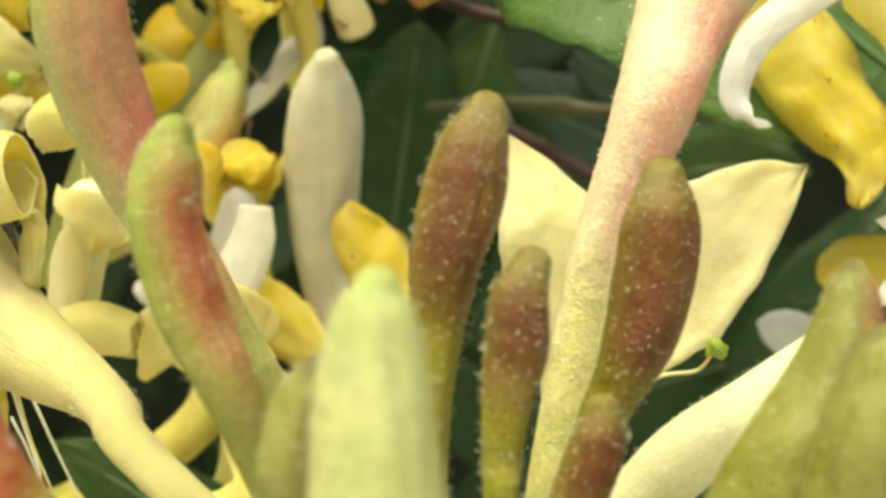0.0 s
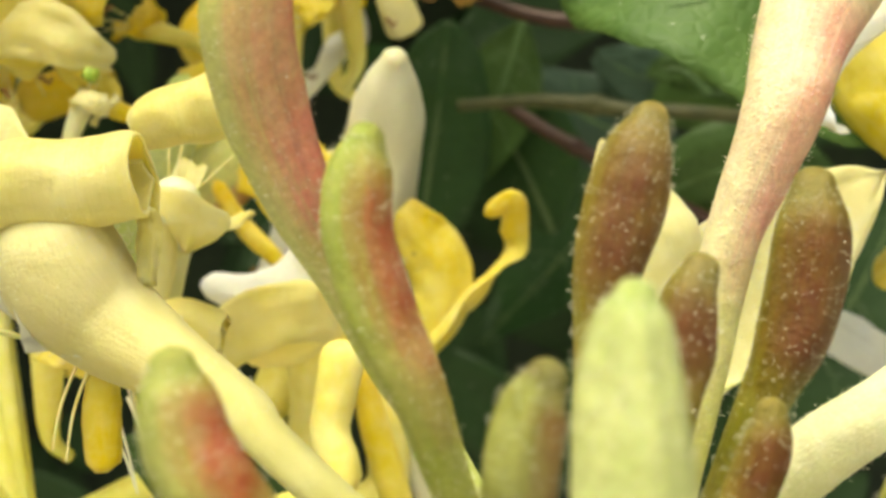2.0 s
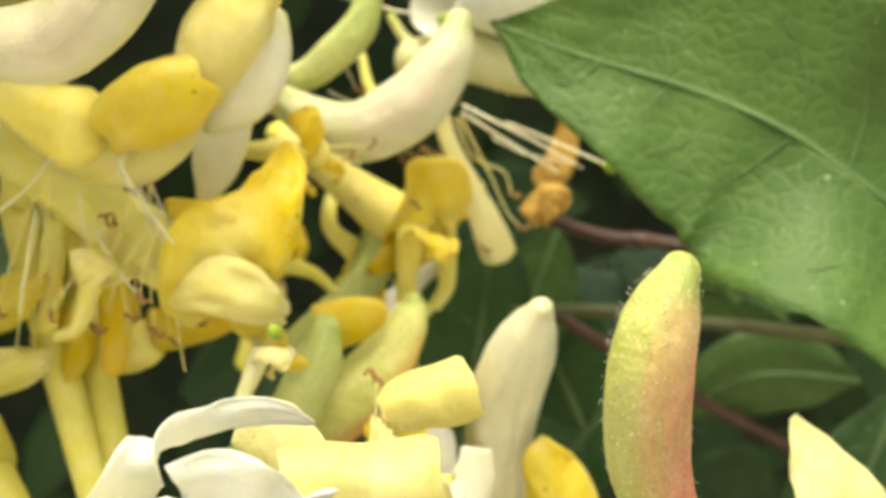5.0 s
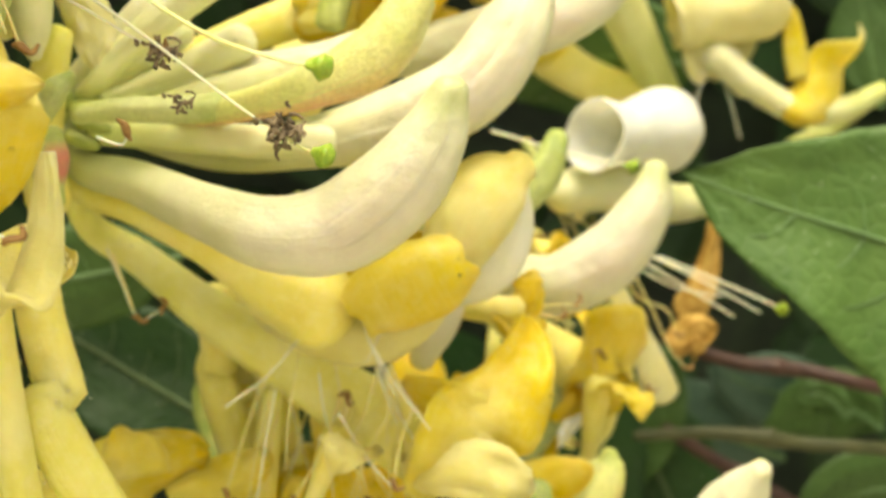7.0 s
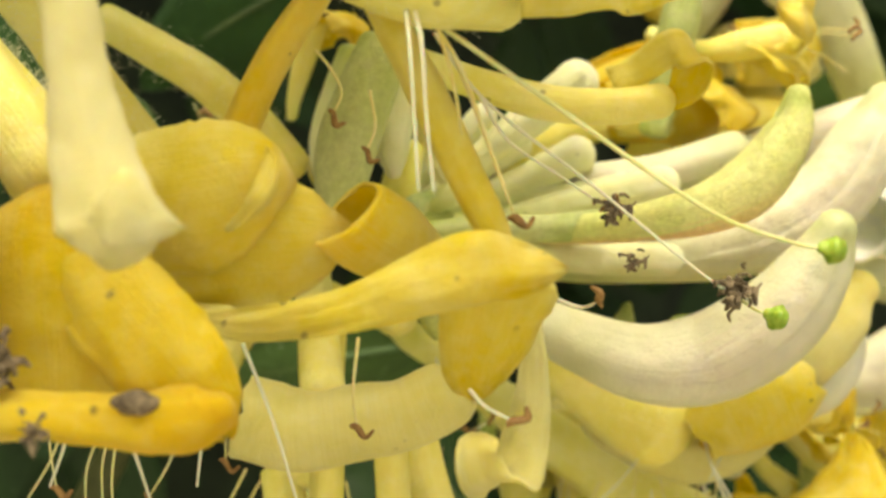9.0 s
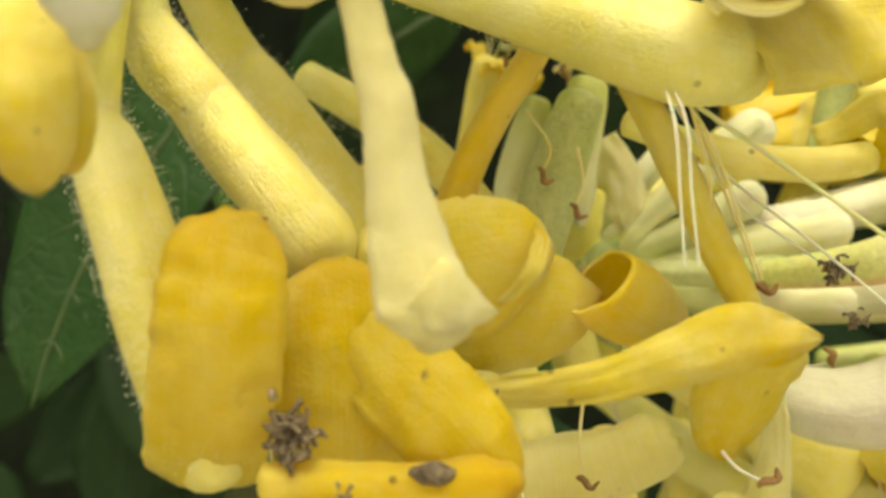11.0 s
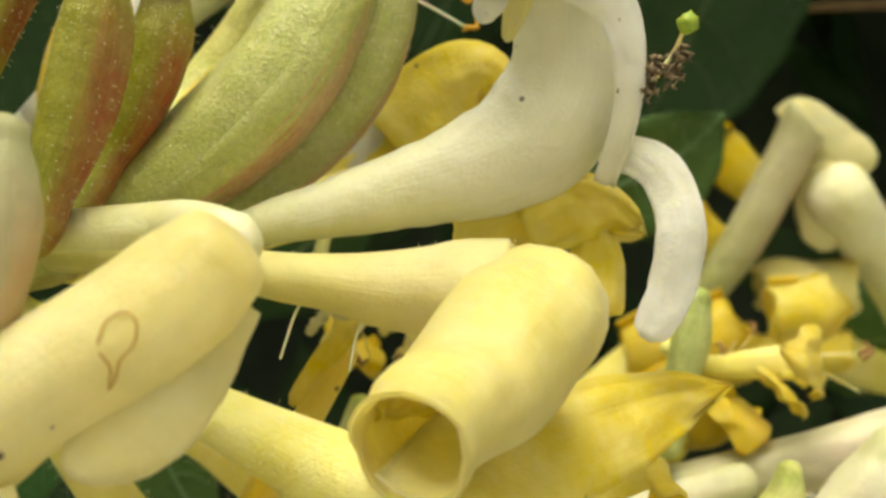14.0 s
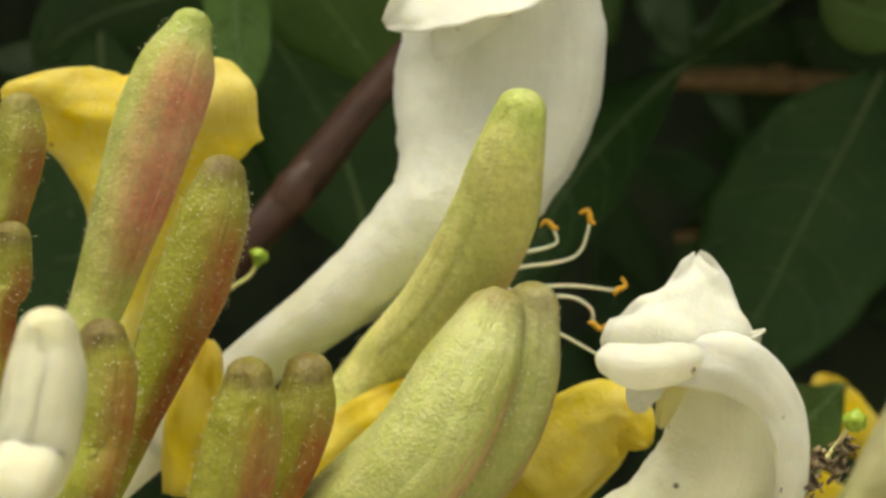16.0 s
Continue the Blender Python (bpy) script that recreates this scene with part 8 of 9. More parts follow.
# small parts at the heart of the near head
bud("small green bract at the heart of the head", [(-149.7, 132.0, 98.7, 0.77), (-150.6, 132.3, 96.8, 1.25), (-151.5, 132.6, 94.8, 0.96)], M["bract"], 0, "green bracts")
bud("small green bract at the heart of the head", [(-147.8, 131.9, 93.4, 0.77), (-149.4, 132.3, 92.9, 1.25), (-151.0, 132.7, 92.4, 0.96)], M["bract"], 0, "green bracts")
bud("small green bract at the heart of the head", [(-151.5, 132.8, 91.5, 0.77), (-152.4, 132.9, 92.9, 1.25), (-153.4, 133.0, 94.3, 0.96)], M["bract"], 0, "green bracts")
bud("small green bract at the heart of the head", [(-146.4, 131.3, 97.7, 0.77), (-148.0, 131.8, 96.1, 1.25), (-149.7, 132.2, 94.4, 0.96)], M["bract"], 0, "green bracts")
bud("small green bract at the heart of the head", [(-153.0, 132.7, 97.7, 0.77), (-152.5, 132.7, 96.0, 1.25), (-152.0, 132.7, 94.3, 0.96)], M["bract"], 0, "green bracts")
bud("small green bract at the heart of the fan", [(-95.4, 159.6, 61.2, 0.55), (-96.9, 160.0, 61.7, 0.86), (-98.4, 160.4, 62.1, 0.74)], M["bract"], 0, "green bracts")
bud("small green bract at the heart of the fan", [(-96.1, 159.6, 64.3, 0.55), (-97.6, 160.0, 64.0, 0.86), (-99.0, 160.5, 63.6, 0.74)], M["bract"], 0, "green bracts")
bud("small green bract at the heart of the fan", [(-100.3, 160.6, 66.7, 0.55), (-100.0, 160.6, 65.2, 0.86), (-99.6, 160.7, 63.6, 0.74)], M["bract"], 0, "green bracts")
bud("small green bract at the heart of the fan", [(-96.6, 160.1, 59.4, 0.55), (-98.1, 160.5, 60.0, 0.86), (-99.6, 160.9, 60.6, 0.74)], M["bract"], 0, "green bracts")
bud("small green bract at the heart of the fan", [(-101.4, 161.2, 63.0, 0.55), (-100.7, 161.0, 62.7, 0.86), (-99.9, 160.8, 62.4, 0.74)], M["bract"], 0, "green bracts")

fl = thing("honeysuckle_flower", (-151.5, 132.6, 94.8), "deep yellow lobes between the buds", "flower", "open flowers of the upper head")
petal(fl, "upper_lip", [(-115.4, 144.9, 117.7, 1.12, 40), (-118.0, 145.5, 115.9, 3.36, 40), (-122.3, 146.5, 113.0, 4.25, 40), (-126.5, 147.7, 108.9, 3.92, 40), (-130.7, 148.9, 104.3, 2.80, 40)], (0.64, 0.03, -0.77), M["petal_deep"], thick=0.5, wave=0.7)
petal(fl, "side_lobe", [(-139.0, 150.1, 121.9, 1.37, 40), (-139.9, 150.9, 117.4, 2.63, 40), (-140.7, 151.9, 111.7, 2.85, 40), (-140.9, 152.8, 106.0, 2.28, 40)], (0.98, -0.15, 0.14), M["petal_deep"], thick=0.5, wave=0.5)
petal(fl, "side_lobe", [(-114.2, 149.8, 120.2, 0.81, 30), (-115.2, 150.3, 117.9, 1.98, 30), (-116.8, 150.9, 115.5, 1.75, 30)], (0.82, -0.04, -0.46), M["petal_white"], thick=0.3, wave=0.12)
petal(fl, "lower_lip", [(-95.1, 142.8, 112.9, 1.68, 30), (-98.6, 142.9, 115.5, 3.92, 30), (-103.4, 144.0, 112.6, 5.04, 30), (-107.1, 145.1, 108.6, 4.48, 30)], (0.54, 0.05, -0.82), M["petal_yellow"], thick=0.5, wave=0.5)
tube(fl, "tube", [(-125.3, 147.8, 106.7, 2.80), (-136.0, 144.4, 102.3, 2.15), (-143.5, 140.2, 100.3, 1.85), (-151.5, 132.6, 94.8, 1.30)], M["tube_yellow"], "", 18, 0.02)

# flowers that fill the shaded head

fl = thing("honeysuckle_flower", (-99.6, 166.2, 64.0), "yellow-green flowers deep in the shaded head", "flower", "open flowers")
petal(fl, "upper_lip", [(-110.3, 162.0, 67.0, 1.81, -50), (-108.7, 161.4, 70.1, 3.02, -50), (-105.9, 160.4, 73.2, 3.38, -50), (-103.1, 159.5, 76.3, 2.42, -50)], (0.65, -0.22, 0.72), M["petal_pale"], thick=0.5, wave=0.6)
petal(fl, "side_lobe", [(-96.3, 158.3, 67.4, 1.45, -50), (-97.0, 158.3, 70.4, 2.66, -50), (-98.3, 158.4, 74.0, 3.02, -50), (-100.2, 158.6, 77.5, 2.42, -50)], (0.96, -0.26, 0.13), M["petal_cream"], thick=0.5, wave=0.5)
tube(fl, "tube", [(-101.5, 160.7, 53.4, 2.42), (-102.3, 160.6, 58.2, 2.42), (-102.0, 160.0, 64.2, 2.18), (-101.1, 159.3, 71.5, 1.81)], M["tube_yellow"], "", 18, 0.02)

# flowers half hidden behind the buds

fl = thing("honeysuckle_flower", (-57.4, 162.3, -36.5), "yellow flower half hidden behind the white bud", "flower", "open flowers")
petal(fl, "upper_lip", [(-11.4, 171.8, 5.7, 1.15, 30), (-10.6, 171.7, 2.1, 3.58, 30), (-7.7, 171.5, -2.9, 4.44, 30), (-7.7, 171.4, -8.6, 3.58, 30), (-11.2, 171.5, -13.7, 2.86, 30)], (0.80, -0.03, -0.49), M["petal_yellow"], thick=0.5, wave=0.4)
petal(fl, "side_lobe", [(-2.1, 168.7, 3.5, 0.99, 40), (1.4, 168.6, 5.0, 1.83, 40), (1.9, 171.2, 0.8, 2.15, 40), (-1.3, 171.3, -3.6, 2.43, 40), (-5.5, 171.4, -7.9, 2.58, 40), (-9.8, 171.5, -12.9, 2.58, 40)], (0.59, -0.21, 0.71), M["petal_yellow"], thick=0.5, wave=0.12)
petal(fl, "side_lobe", [(-22.0, 178.3, 7.7, 2.22, -40), (-25.7, 178.3, 10.7, 3.69, -40), (-27.9, 178.3, 7.7, 4.43, -40), (-25.0, 178.3, 2.5, 3.69, -40)], (0.30, 0.00, 0.90), M["petal_yellow"], thick=0.5, wave=0.12)
tube(fl, "tube", [(-11.2, 171.5, -14.4, 3.15), (-14.0, 171.5, -23.0, 2.86), (-18.2, 171.5, -33.8, 2.58), (-57.4, 162.3, -36.5, 1.80)], M["tube_yellow"], "", 18, 0.02)

fl = thing("honeysuckle_flower", (-57.4, 162.3, -36.5), "pale yellow rolled lobe with a dark mouth", "flower", "open flowers")
petal(fl, "upper_lip", [(-34.2, 156.0, -13.9, 3.19, 5), (-32.8, 153.2, -11.1, 3.51, 5), (-27.7, 151.8, -8.4, 3.73, 5), (-22.8, 154.0, -7.9, 3.41, 5), (-20.1, 157.9, -9.5, 2.60, 5)], (0.09, -0.10, 1.00), M["petal_pale"], thick=0.6, wave=0.3)
tube(fl, "tube", [(-29.2, 158.4, -11.5, 3.12), (-25.3, 158.2, -10.8, 3.25), (-20.7, 160.6, -8.4, 2.64)], M["petal_pale"], "", 18, 0.02)
petal(fl, "side_lobe", [(-36.8, 164.3, -5.0, 1.61, -40), (-30.7, 163.9, -6.3, 2.82, -40), (-25.4, 163.6, -4.6, 3.36, -40), (-22.7, 163.5, 0.1, 3.09, -40), (-22.1, 163.4, 4.8, 2.01, -40)], (0.31, -0.02, -0.90), M["petal_white"], thick=0.5, wave=0.12)
petal(fl, "lower_lip", [(-17.3, 163.1, -15.3, 1.75, 60), (-15.9, 163.0, -22.0, 2.28, 60), (-13.8, 162.9, -28.7, 2.42, 60), (-11.8, 162.7, -35.4, 2.42, 60)], (1.00, -0.06, 0.01), M["petal_yellow"], thick=0.3, wave=0.12)
petal(fl, "side_lobe", [(-35.7, 167.0, 7.5, 1.09, 60), (-32.3, 166.7, 2.1, 1.50, 60), (-28.8, 166.5, -1.3, 1.37, 60), (-26.8, 166.4, -3.4, 0.96, 60)], (0.69, -0.04, 0.71), M["petal_deep"], thick=0.3, wave=0.12)
petal(fl, "side_lobe", [(-27.6, 166.5, 12.3, 2.05, 50), (-29.6, 166.6, 9.6, 3.41, 50), (-30.9, 166.7, 5.5, 2.73, 50)], (0.69, -0.04, 0.61), M["petal_deep"], thick=0.3, wave=0.12)
tube(fl, "tube", [(-24.0, 163.5, -12.6, 2.69), (-23.9, 166.2, -22.4, 2.46), (-29.3, 166.5, -32.7, 2.32), (-57.4, 162.3, -36.5, 1.62)], M["tube_yellow"], "", 18, 0.02)
bud("olive flower tube arching behind the buds", [(-30.1, 194.6, 35.8, 2.90), (-30.9, 194.6, 30.2, 2.90), (-34.5, 194.6, 24.5, 2.74), (-38.5, 194.6, 20.9, 2.42), (-43.3, 194.6, 16.5, 2.26)], M["bud_pale"], 0, "buds of the middle head")

# fuller mass of flowers between the heads

fl = thing("honeysuckle_flower", (-57.4, 162.3, -36.5), "tangle of pale yellow tubes under the fan", "flower", "open flowers")
tube(fl, "tube", [(-74.7, 180.3, 44.6, 2.15), (-73.8, 180.7, 37.4, 2.43), (-72.2, 181.0, 27.4, 2.43), (-70.5, 181.3, 17.4, 2.43), (-57.4, 162.3, -36.5, 1.70)], M["tube_yellow"], "", 18, 0.02)
petal(fl, "side_lobe", [(-78.2, 181.1, 48.1, 1.43, 50), (-76.4, 180.9, 43.8, 2.43, 50), (-76.6, 181.4, 38.8, 2.15, 50), (-77.1, 182.0, 33.1, 1.86, 50)], (0.96, -0.28, 0.01), M["petal_pale"], thick=0.3, wave=0.12)
filament(fl, [(-74.0, 182.2, 18.7), (-73.5, 181.5, 26.0), (-71.7, 180.3, 34.6)], M["filament_yellow"], "", "stamen", 0.16)
filament(fl, [(-71.9, 181.7, 17.4), (-70.7, 180.8, 24.6), (-68.2, 179.4, 33.2)], M["filament_yellow"], "", "stamen", 0.16)
filament(fl, [(-67.8, 180.4, 18.7), (-68.0, 179.9, 25.3), (-66.1, 178.8, 32.5)], M["filament_yellow"], "", "stamen", 0.16)
filament(fl, [(-63.7, 179.2, 18.8), (-65.2, 179.2, 24.6), (-64.0, 178.4, 29.6)], M["filament_yellow"], "", "stamen", 0.16)
filament(fl, [(-58.9, 177.8, 18.8), (-61.0, 178.2, 22.5), (-62.5, 178.3, 26.1)], M["filament_yellow"], "", "stamen", 0.16)
filament(fl, [(-67.0, 156.2, 36.2), (-64.7, 155.2, 41.2), (-62.9, 154.5, 43.7)], M["filament"], "", "stamen", 0.16)
filament(fl, [(-63.9, 155.6, 32.4), (-66.4, 156.0, 37.4), (-67.7, 156.0, 41.2)], M["filament"], "", "stamen", 0.16)
filament(fl, [(-60.1, 154.9, 28.7), (-63.9, 155.5, 33.7), (-67.0, 156.0, 38.7)], M["filament"], "", "stamen", 0.16)

fl = thing("honeysuckle_flower", (-57.4, 162.3, -36.5), "deep yellow lobes low under the star-shaped flower", "flower", "open flowers")
roll(fl, "rolled_lobe", [(-66.9, 185.4, 24.2, 2.95), (-69.0, 186.2, 21.2, 4.43), (-71.0, 187.1, 16.8, 4.43)], M["petal_yellow"], "", 1.35, -130, 0.5, 0.3, 1)
roll(fl, "rolled_lip", [(-51.3, 181.1, 21.3, 2.22), (-56.9, 182.8, 19.8, 3.32), (-62.5, 184.6, 18.3, 3.32)], M["petal_deep"], "", 1.35, -130, 0.5, 0.3, 1)
petal(fl, "side_lobe", [(-32.1, 175.5, 22.2, 1.48, -40), (-36.3, 176.8, 20.7, 3.40, -40), (-41.3, 178.3, 19.2, 3.69, -40)], (0.17, -0.13, 1.00), M["petal_deep"], thick=0.3, wave=0.12)
tube(fl, "tube", [(-63.9, 185.1, 16.9, 3.32), (-70.8, 187.7, 9.5, 2.95), (-57.4, 162.3, -36.5, 2.07)], M["tube_yellow"], "", 18, 0.02)

fl = thing("dried_stamen", (-57.4, 162.3, -36.5), "thin dried stamens over the dark leaf", "stamen", "")
filament(fl, [(-88.7, 167.7, 41.9), (-91.1, 168.5, 40.9), (-93.1, 168.7, 45.1), (-94.8, 168.9, 48.9)], M["filament"], "anther_brown", "stamen", 0.16)
filament(fl, [(-91.4, 168.5, 41.2), (-93.1, 168.7, 45.7), (-94.1, 168.7, 48.3)], M["filament_yellow"], "anther_brown", "stamen", 0.16)

fl = thing("honeysuckle_flower", (-99.6, 166.2, 64.0), "yellow flower above the fan", "flower", "open flowers")
roll(fl, "rolled_lip", [(-61.8, 171.6, 83.1, 4.86), (-63.7, 172.3, 81.6, 6.24), (-67.7, 173.4, 80.8, 5.55), (-72.4, 174.8, 80.0, 4.16)], M["petal_deep"], "", 1.35, -130, 0.5, 0.3, 1)
petal(fl, "upper_lip", [(-62.8, 166.0, 85.9, 2.01, -40), (-64.6, 166.8, 83.2, 4.70, -40), (-69.0, 168.2, 81.0, 5.37, -40), (-72.6, 172.1, 79.5, 3.41, -40)], (0.35, -0.17, 0.91), M["petal_yellow"], thick=0.5, wave=0.4)
tube(fl, "tube", [(-71.7, 174.7, 79.4, 2.78), (-80.9, 177.5, 75.7, 2.36), (-90.7, 180.7, 70.6, 1.94), (-99.6, 166.2, 64.0, 1.36)], M["tube_yellow"], "", 18, 0.02)

fl = thing("honeysuckle_flower", (-99.6, 166.2, 64.0), "yellow flower at the back of the fan", "flower", "open flowers")
roll(fl, "rolled_lip", [(-47.1, 199.9, 94.0, 4.14), (-51.8, 201.6, 90.6, 6.62), (-58.1, 203.6, 88.8, 6.62), (-62.8, 205.1, 87.9, 4.14)], M["petal_deep"], "", 1.35, -130, 0.5, 0.3, 1)
roll(fl, "rolled_lobe", [(-33.0, 195.5, 97.6, 4.14), (-36.9, 196.8, 95.0, 5.80), (-42.4, 198.5, 94.1, 4.97)], M["petal_yellow"], "", 1.35, -130, 0.5, 0.3, 1)
tube(fl, "tube", [(-60.4, 204.4, 87.1, 3.31), (-66.5, 206.6, 82.0, 2.82), (-74.2, 209.4, 75.3, 2.32), (-99.6, 166.2, 64.0, 1.62)], M["tube_yellow"], "", 18, 0.02)
filament(fl, [(-46.9, 200.3, 88.2), (-50.2, 201.2, 89.8), (-54.9, 202.6, 89.7)], M["filament"], "", "stamen", 0.16)
filament(fl, [(-49.1, 201.3, 84.0), (-51.6, 201.8, 87.3), (-55.7, 202.9, 88.8)], M["filament"], "", "stamen", 0.16)
filament(fl, [(-55.4, 203.4, 81.4), (-57.1, 203.6, 85.5), (-58.8, 203.9, 88.0)], M["filament"], "", "stamen", 0.16)

fl = thing("honeysuckle_flower", (-99.6, 166.2, 64.0), "greenish tubes at the heart of the fan", "flower", "green bracts")
tube(fl, "tube", [(-87.7, 162.7, 73.3, 1.88), (-91.8, 164.1, 70.4, 1.88), (-97.1, 165.9, 66.8, 1.63), (-101.8, 167.4, 63.6, 1.38), (-99.6, 166.2, 64.0, 0.97)], M["tube_cream"], "", 18, 0.02)
tube(fl, "tube", [(-91.4, 163.6, 76.3, 1.63), (-94.9, 164.9, 71.9, 1.63), (-98.9, 166.3, 67.4, 1.38), (-99.6, 166.2, 64.0, 0.97)], M["tube_cream"], "", 18, 0.02)
tube(fl, "tube", [(-81.0, 161.0, 72.2, 2.13), (-87.5, 163.1, 68.3, 2.01), (-94.6, 165.3, 65.6, 1.63), (-99.6, 166.2, 64.0, 1.14)], M["tube_cream"], "", 18, 0.02)

fl = thing("honeysuckle_flower", (-57.4, 162.3, -36.5), "yellow flower low behind the large bud", "flower", "open flowers")
roll(fl, "rolled_lip", [(-77.0, 179.2, 39.1, 2.08), (-75.7, 178.7, 41.9, 3.61), (-71.8, 177.4, 42.6, 3.89), (-67.1, 176.1, 41.4, 3.19)], M["petal_pale"], "", 1.35, -130, 0.5, 0.3, 1)
tube(fl, "tube", [(-81.1, 180.1, 43.8, 2.36), (-80.2, 180.4, 36.9, 2.50), (-78.5, 180.6, 27.3, 2.50), (-57.4, 162.3, -36.5, 1.75)], M["tube_yellow"], "", 18, 0.02)
filament(fl, [(-74.1, 179.5, 25.9), (-74.7, 179.2, 31.5), (-74.2, 178.6, 36.4)], M["filament"], "", "stamen", 0.16)
filament(fl, [(-75.2, 179.7, 27.4), (-75.7, 179.4, 32.9), (-74.9, 178.8, 37.0)], M["filament"], "", "stamen", 0.16)
filament(fl, [(-72.4, 179.0, 26.0), (-73.7, 178.9, 31.5), (-73.5, 178.4, 36.4)], M["filament"], "", "stamen", 0.16)

fl = thing("honeysuckle_flower", (-57.4, 162.3, -36.5), "pale tubes under the cream roll", "flower", "open flowers")
tube(fl, "tube", [(-109.2, 159.3, 55.0, 2.09), (-109.3, 159.8, 49.2, 2.21), (-109.4, 160.6, 38.7, 2.33), (-109.3, 161.4, 28.2, 2.33), (-57.4, 162.3, -36.5, 1.63)], M["tube_yellow"], "", 18, 0.02)
tube(fl, "tube", [(-115.6, 161.2, 54.3, 1.51), (-118.8, 162.6, 49.0, 1.63), (-121.3, 163.8, 43.1, 1.63)], M["tube_yellow"], "", 18, 0.02)
filament(fl, [(-116.8, 163.7, 28.0), (-115.9, 162.9, 34.0), (-113.8, 162.0, 37.5)], M["filament_yellow"], "", "stamen", 0.16)
filament(fl, [(-119.1, 164.3, 29.3), (-118.1, 163.6, 33.3), (-116.6, 162.9, 36.9)], M["filament_yellow"], "", "stamen", 0.16)
filament(fl, [(-111.2, 162.0, 28.1), (-110.9, 161.5, 32.9), (-110.7, 161.2, 36.4)], M["filament_yellow"], "", "stamen", 0.16)
filament(fl, [(-105.7, 160.3, 28.9), (-105.9, 160.0, 33.0), (-106.5, 160.0, 35.9)], M["filament_yellow"], "", "stamen", 0.16)

fl = thing("honeysuckle_flower", (-57.4, 162.3, -36.5), "yellow rolled lobes beside the first head", "flower", "open flowers")
roll(fl, "rolled_lobe", [(-31.3, 140.5, -9.6, 2.33), (-34.8, 140.5, -9.0, 3.37), (-38.3, 140.5, -9.6, 3.26)], M["petal_pale"], "", 1.35, -130, 0.5, 0.3, 1)
petal(fl, "side_lobe", [(-37.7, 140.5, 2.0, 1.40, 50), (-38.3, 140.5, -1.5, 2.33, 50), (-38.9, 140.5, -5.6, 1.98, 50), (-39.5, 140.5, -8.5, 1.40, 50)], (1.00, -0.00, -0.00), M["petal_cream"], thick=0.3, wave=0.12)
tube(fl, "tube", [(-19.1, 140.4, -12.0, 2.33), (-20.3, 140.4, -18.9, 2.09), (-22.0, 140.4, -27.1, 1.98), (-57.4, 162.3, -36.5, 1.38)], M["tube_yellow"], "", 18, 0.02)
filament(fl, [(-39.1, 135.0, -24.9), (-40.2, 135.0, -20.4), (-41.9, 135.1, -14.9)], M["filament"], "", "stamen", 0.16)
filament(fl, [(-35.7, 135.0, -24.9), (-37.9, 135.0, -20.4), (-40.2, 135.1, -15.4)], M["filament"], "", "stamen", 0.16)
filament(fl, [(-39.3, 135.0, -24.4), (-40.7, 135.0, -20.4), (-42.4, 135.1, -17.1)], M["filament"], "", "stamen", 0.16)
bud("hanging pink-white bud tip behind the flowers", [(-56.2, 172.2, 36.4, 1.58), (-55.3, 171.7, 40.0, 3.01), (-54.1, 171.0, 45.0, 3.29), (-52.8, 170.3, 50.0, 2.72), (-51.6, 169.7, 53.6, 2.15)], M["bud_white"], 0, "buds of the middle head")
leaf("mid-green leaf low behind the red stem", [(-2.5, 248.1, 6.4, 1.06), (1.4, 246.4, 16.0, 6.38), (5.2, 244.7, 24.5, 8.50), (8.1, 243.3, 33.0, 6.38), (10.0, 242.3, 39.4, 0.85)], (0.91, -0.46, 0.19), M["leaf_mid"], "leaves", 5, 14)
leaf("small leaf low at the edge of the bush", [(29.6, 231.3, 4.4, 1.03), (35.5, 229.3, 9.5, 6.18), (43.3, 227.0, 12.7, 8.24), (53.1, 224.4, 12.8, 6.18), (60.3, 222.5, 11.8, 1.03)], (0.12, -0.31, 0.98), M["leaf_mid"], "leaves", 5, 14)
leaf("blue-green leaf between the stems", [(24.0, 252.9, 34.3, 0.90), (30.6, 251.4, 31.0, 5.59), (38.2, 249.6, 28.8, 6.27), (46.9, 247.3, 27.8, 4.48), (51.3, 246.2, 26.7, 0.90)], (0.02, -0.29, 0.98), M["leaf_blue"], "leaves", 4, 14)
leaf("small pale leaf by the stem joint", [(30.3, 232.1, 29.0, 0.83), (34.3, 230.9, 30.0, 3.12), (37.3, 230.2, 29.0, 3.54), (40.4, 229.6, 25.9, 0.83)], (0.21, -0.34, 0.99), M["leaf_mid"], "leaves", 3, 14)

fl = thing("stamen_tuft", (-99.6, 166.2, 64.0), "bundle of thin yellow stamens under the fan", "stamens", "")
filament(fl, [(-75.2, 160.4, 24.0), (-75.0, 159.9, 30.0), (-74.1, 159.1, 37.3)], M["filament_yellow"], "", "stamen", 0.12)
filament(fl, [(-60.2, 163.3, 17.9), (-61.3, 163.1, 24.4), (-62.1, 162.7, 32.4)], M["filament_yellow"], "anther_brown", "stamen", 0.12)
filament(fl, [(-77.4, 172.4, 15.8), (-75.3, 171.0, 25.5), (-73.3, 169.5, 37.3)], M["filament_yellow"], "", "stamen", 0.12)
filament(fl, [(-65.8, 167.8, 18.2), (-64.4, 166.7, 26.5), (-63.4, 165.6, 36.7)], M["filament_yellow"], "", "stamen", 0.12)
filament(fl, [(-62.2, 163.3, 18.9), (-63.0, 162.8, 27.3), (-63.0, 162.0, 37.5)], M["filament_yellow"], "anther_brown", "stamen", 0.12)
filament(fl, [(-64.6, 164.7, 17.1), (-66.8, 164.6, 26.2), (-69.3, 164.4, 37.4)], M["filament_yellow"], "", "stamen", 0.12)
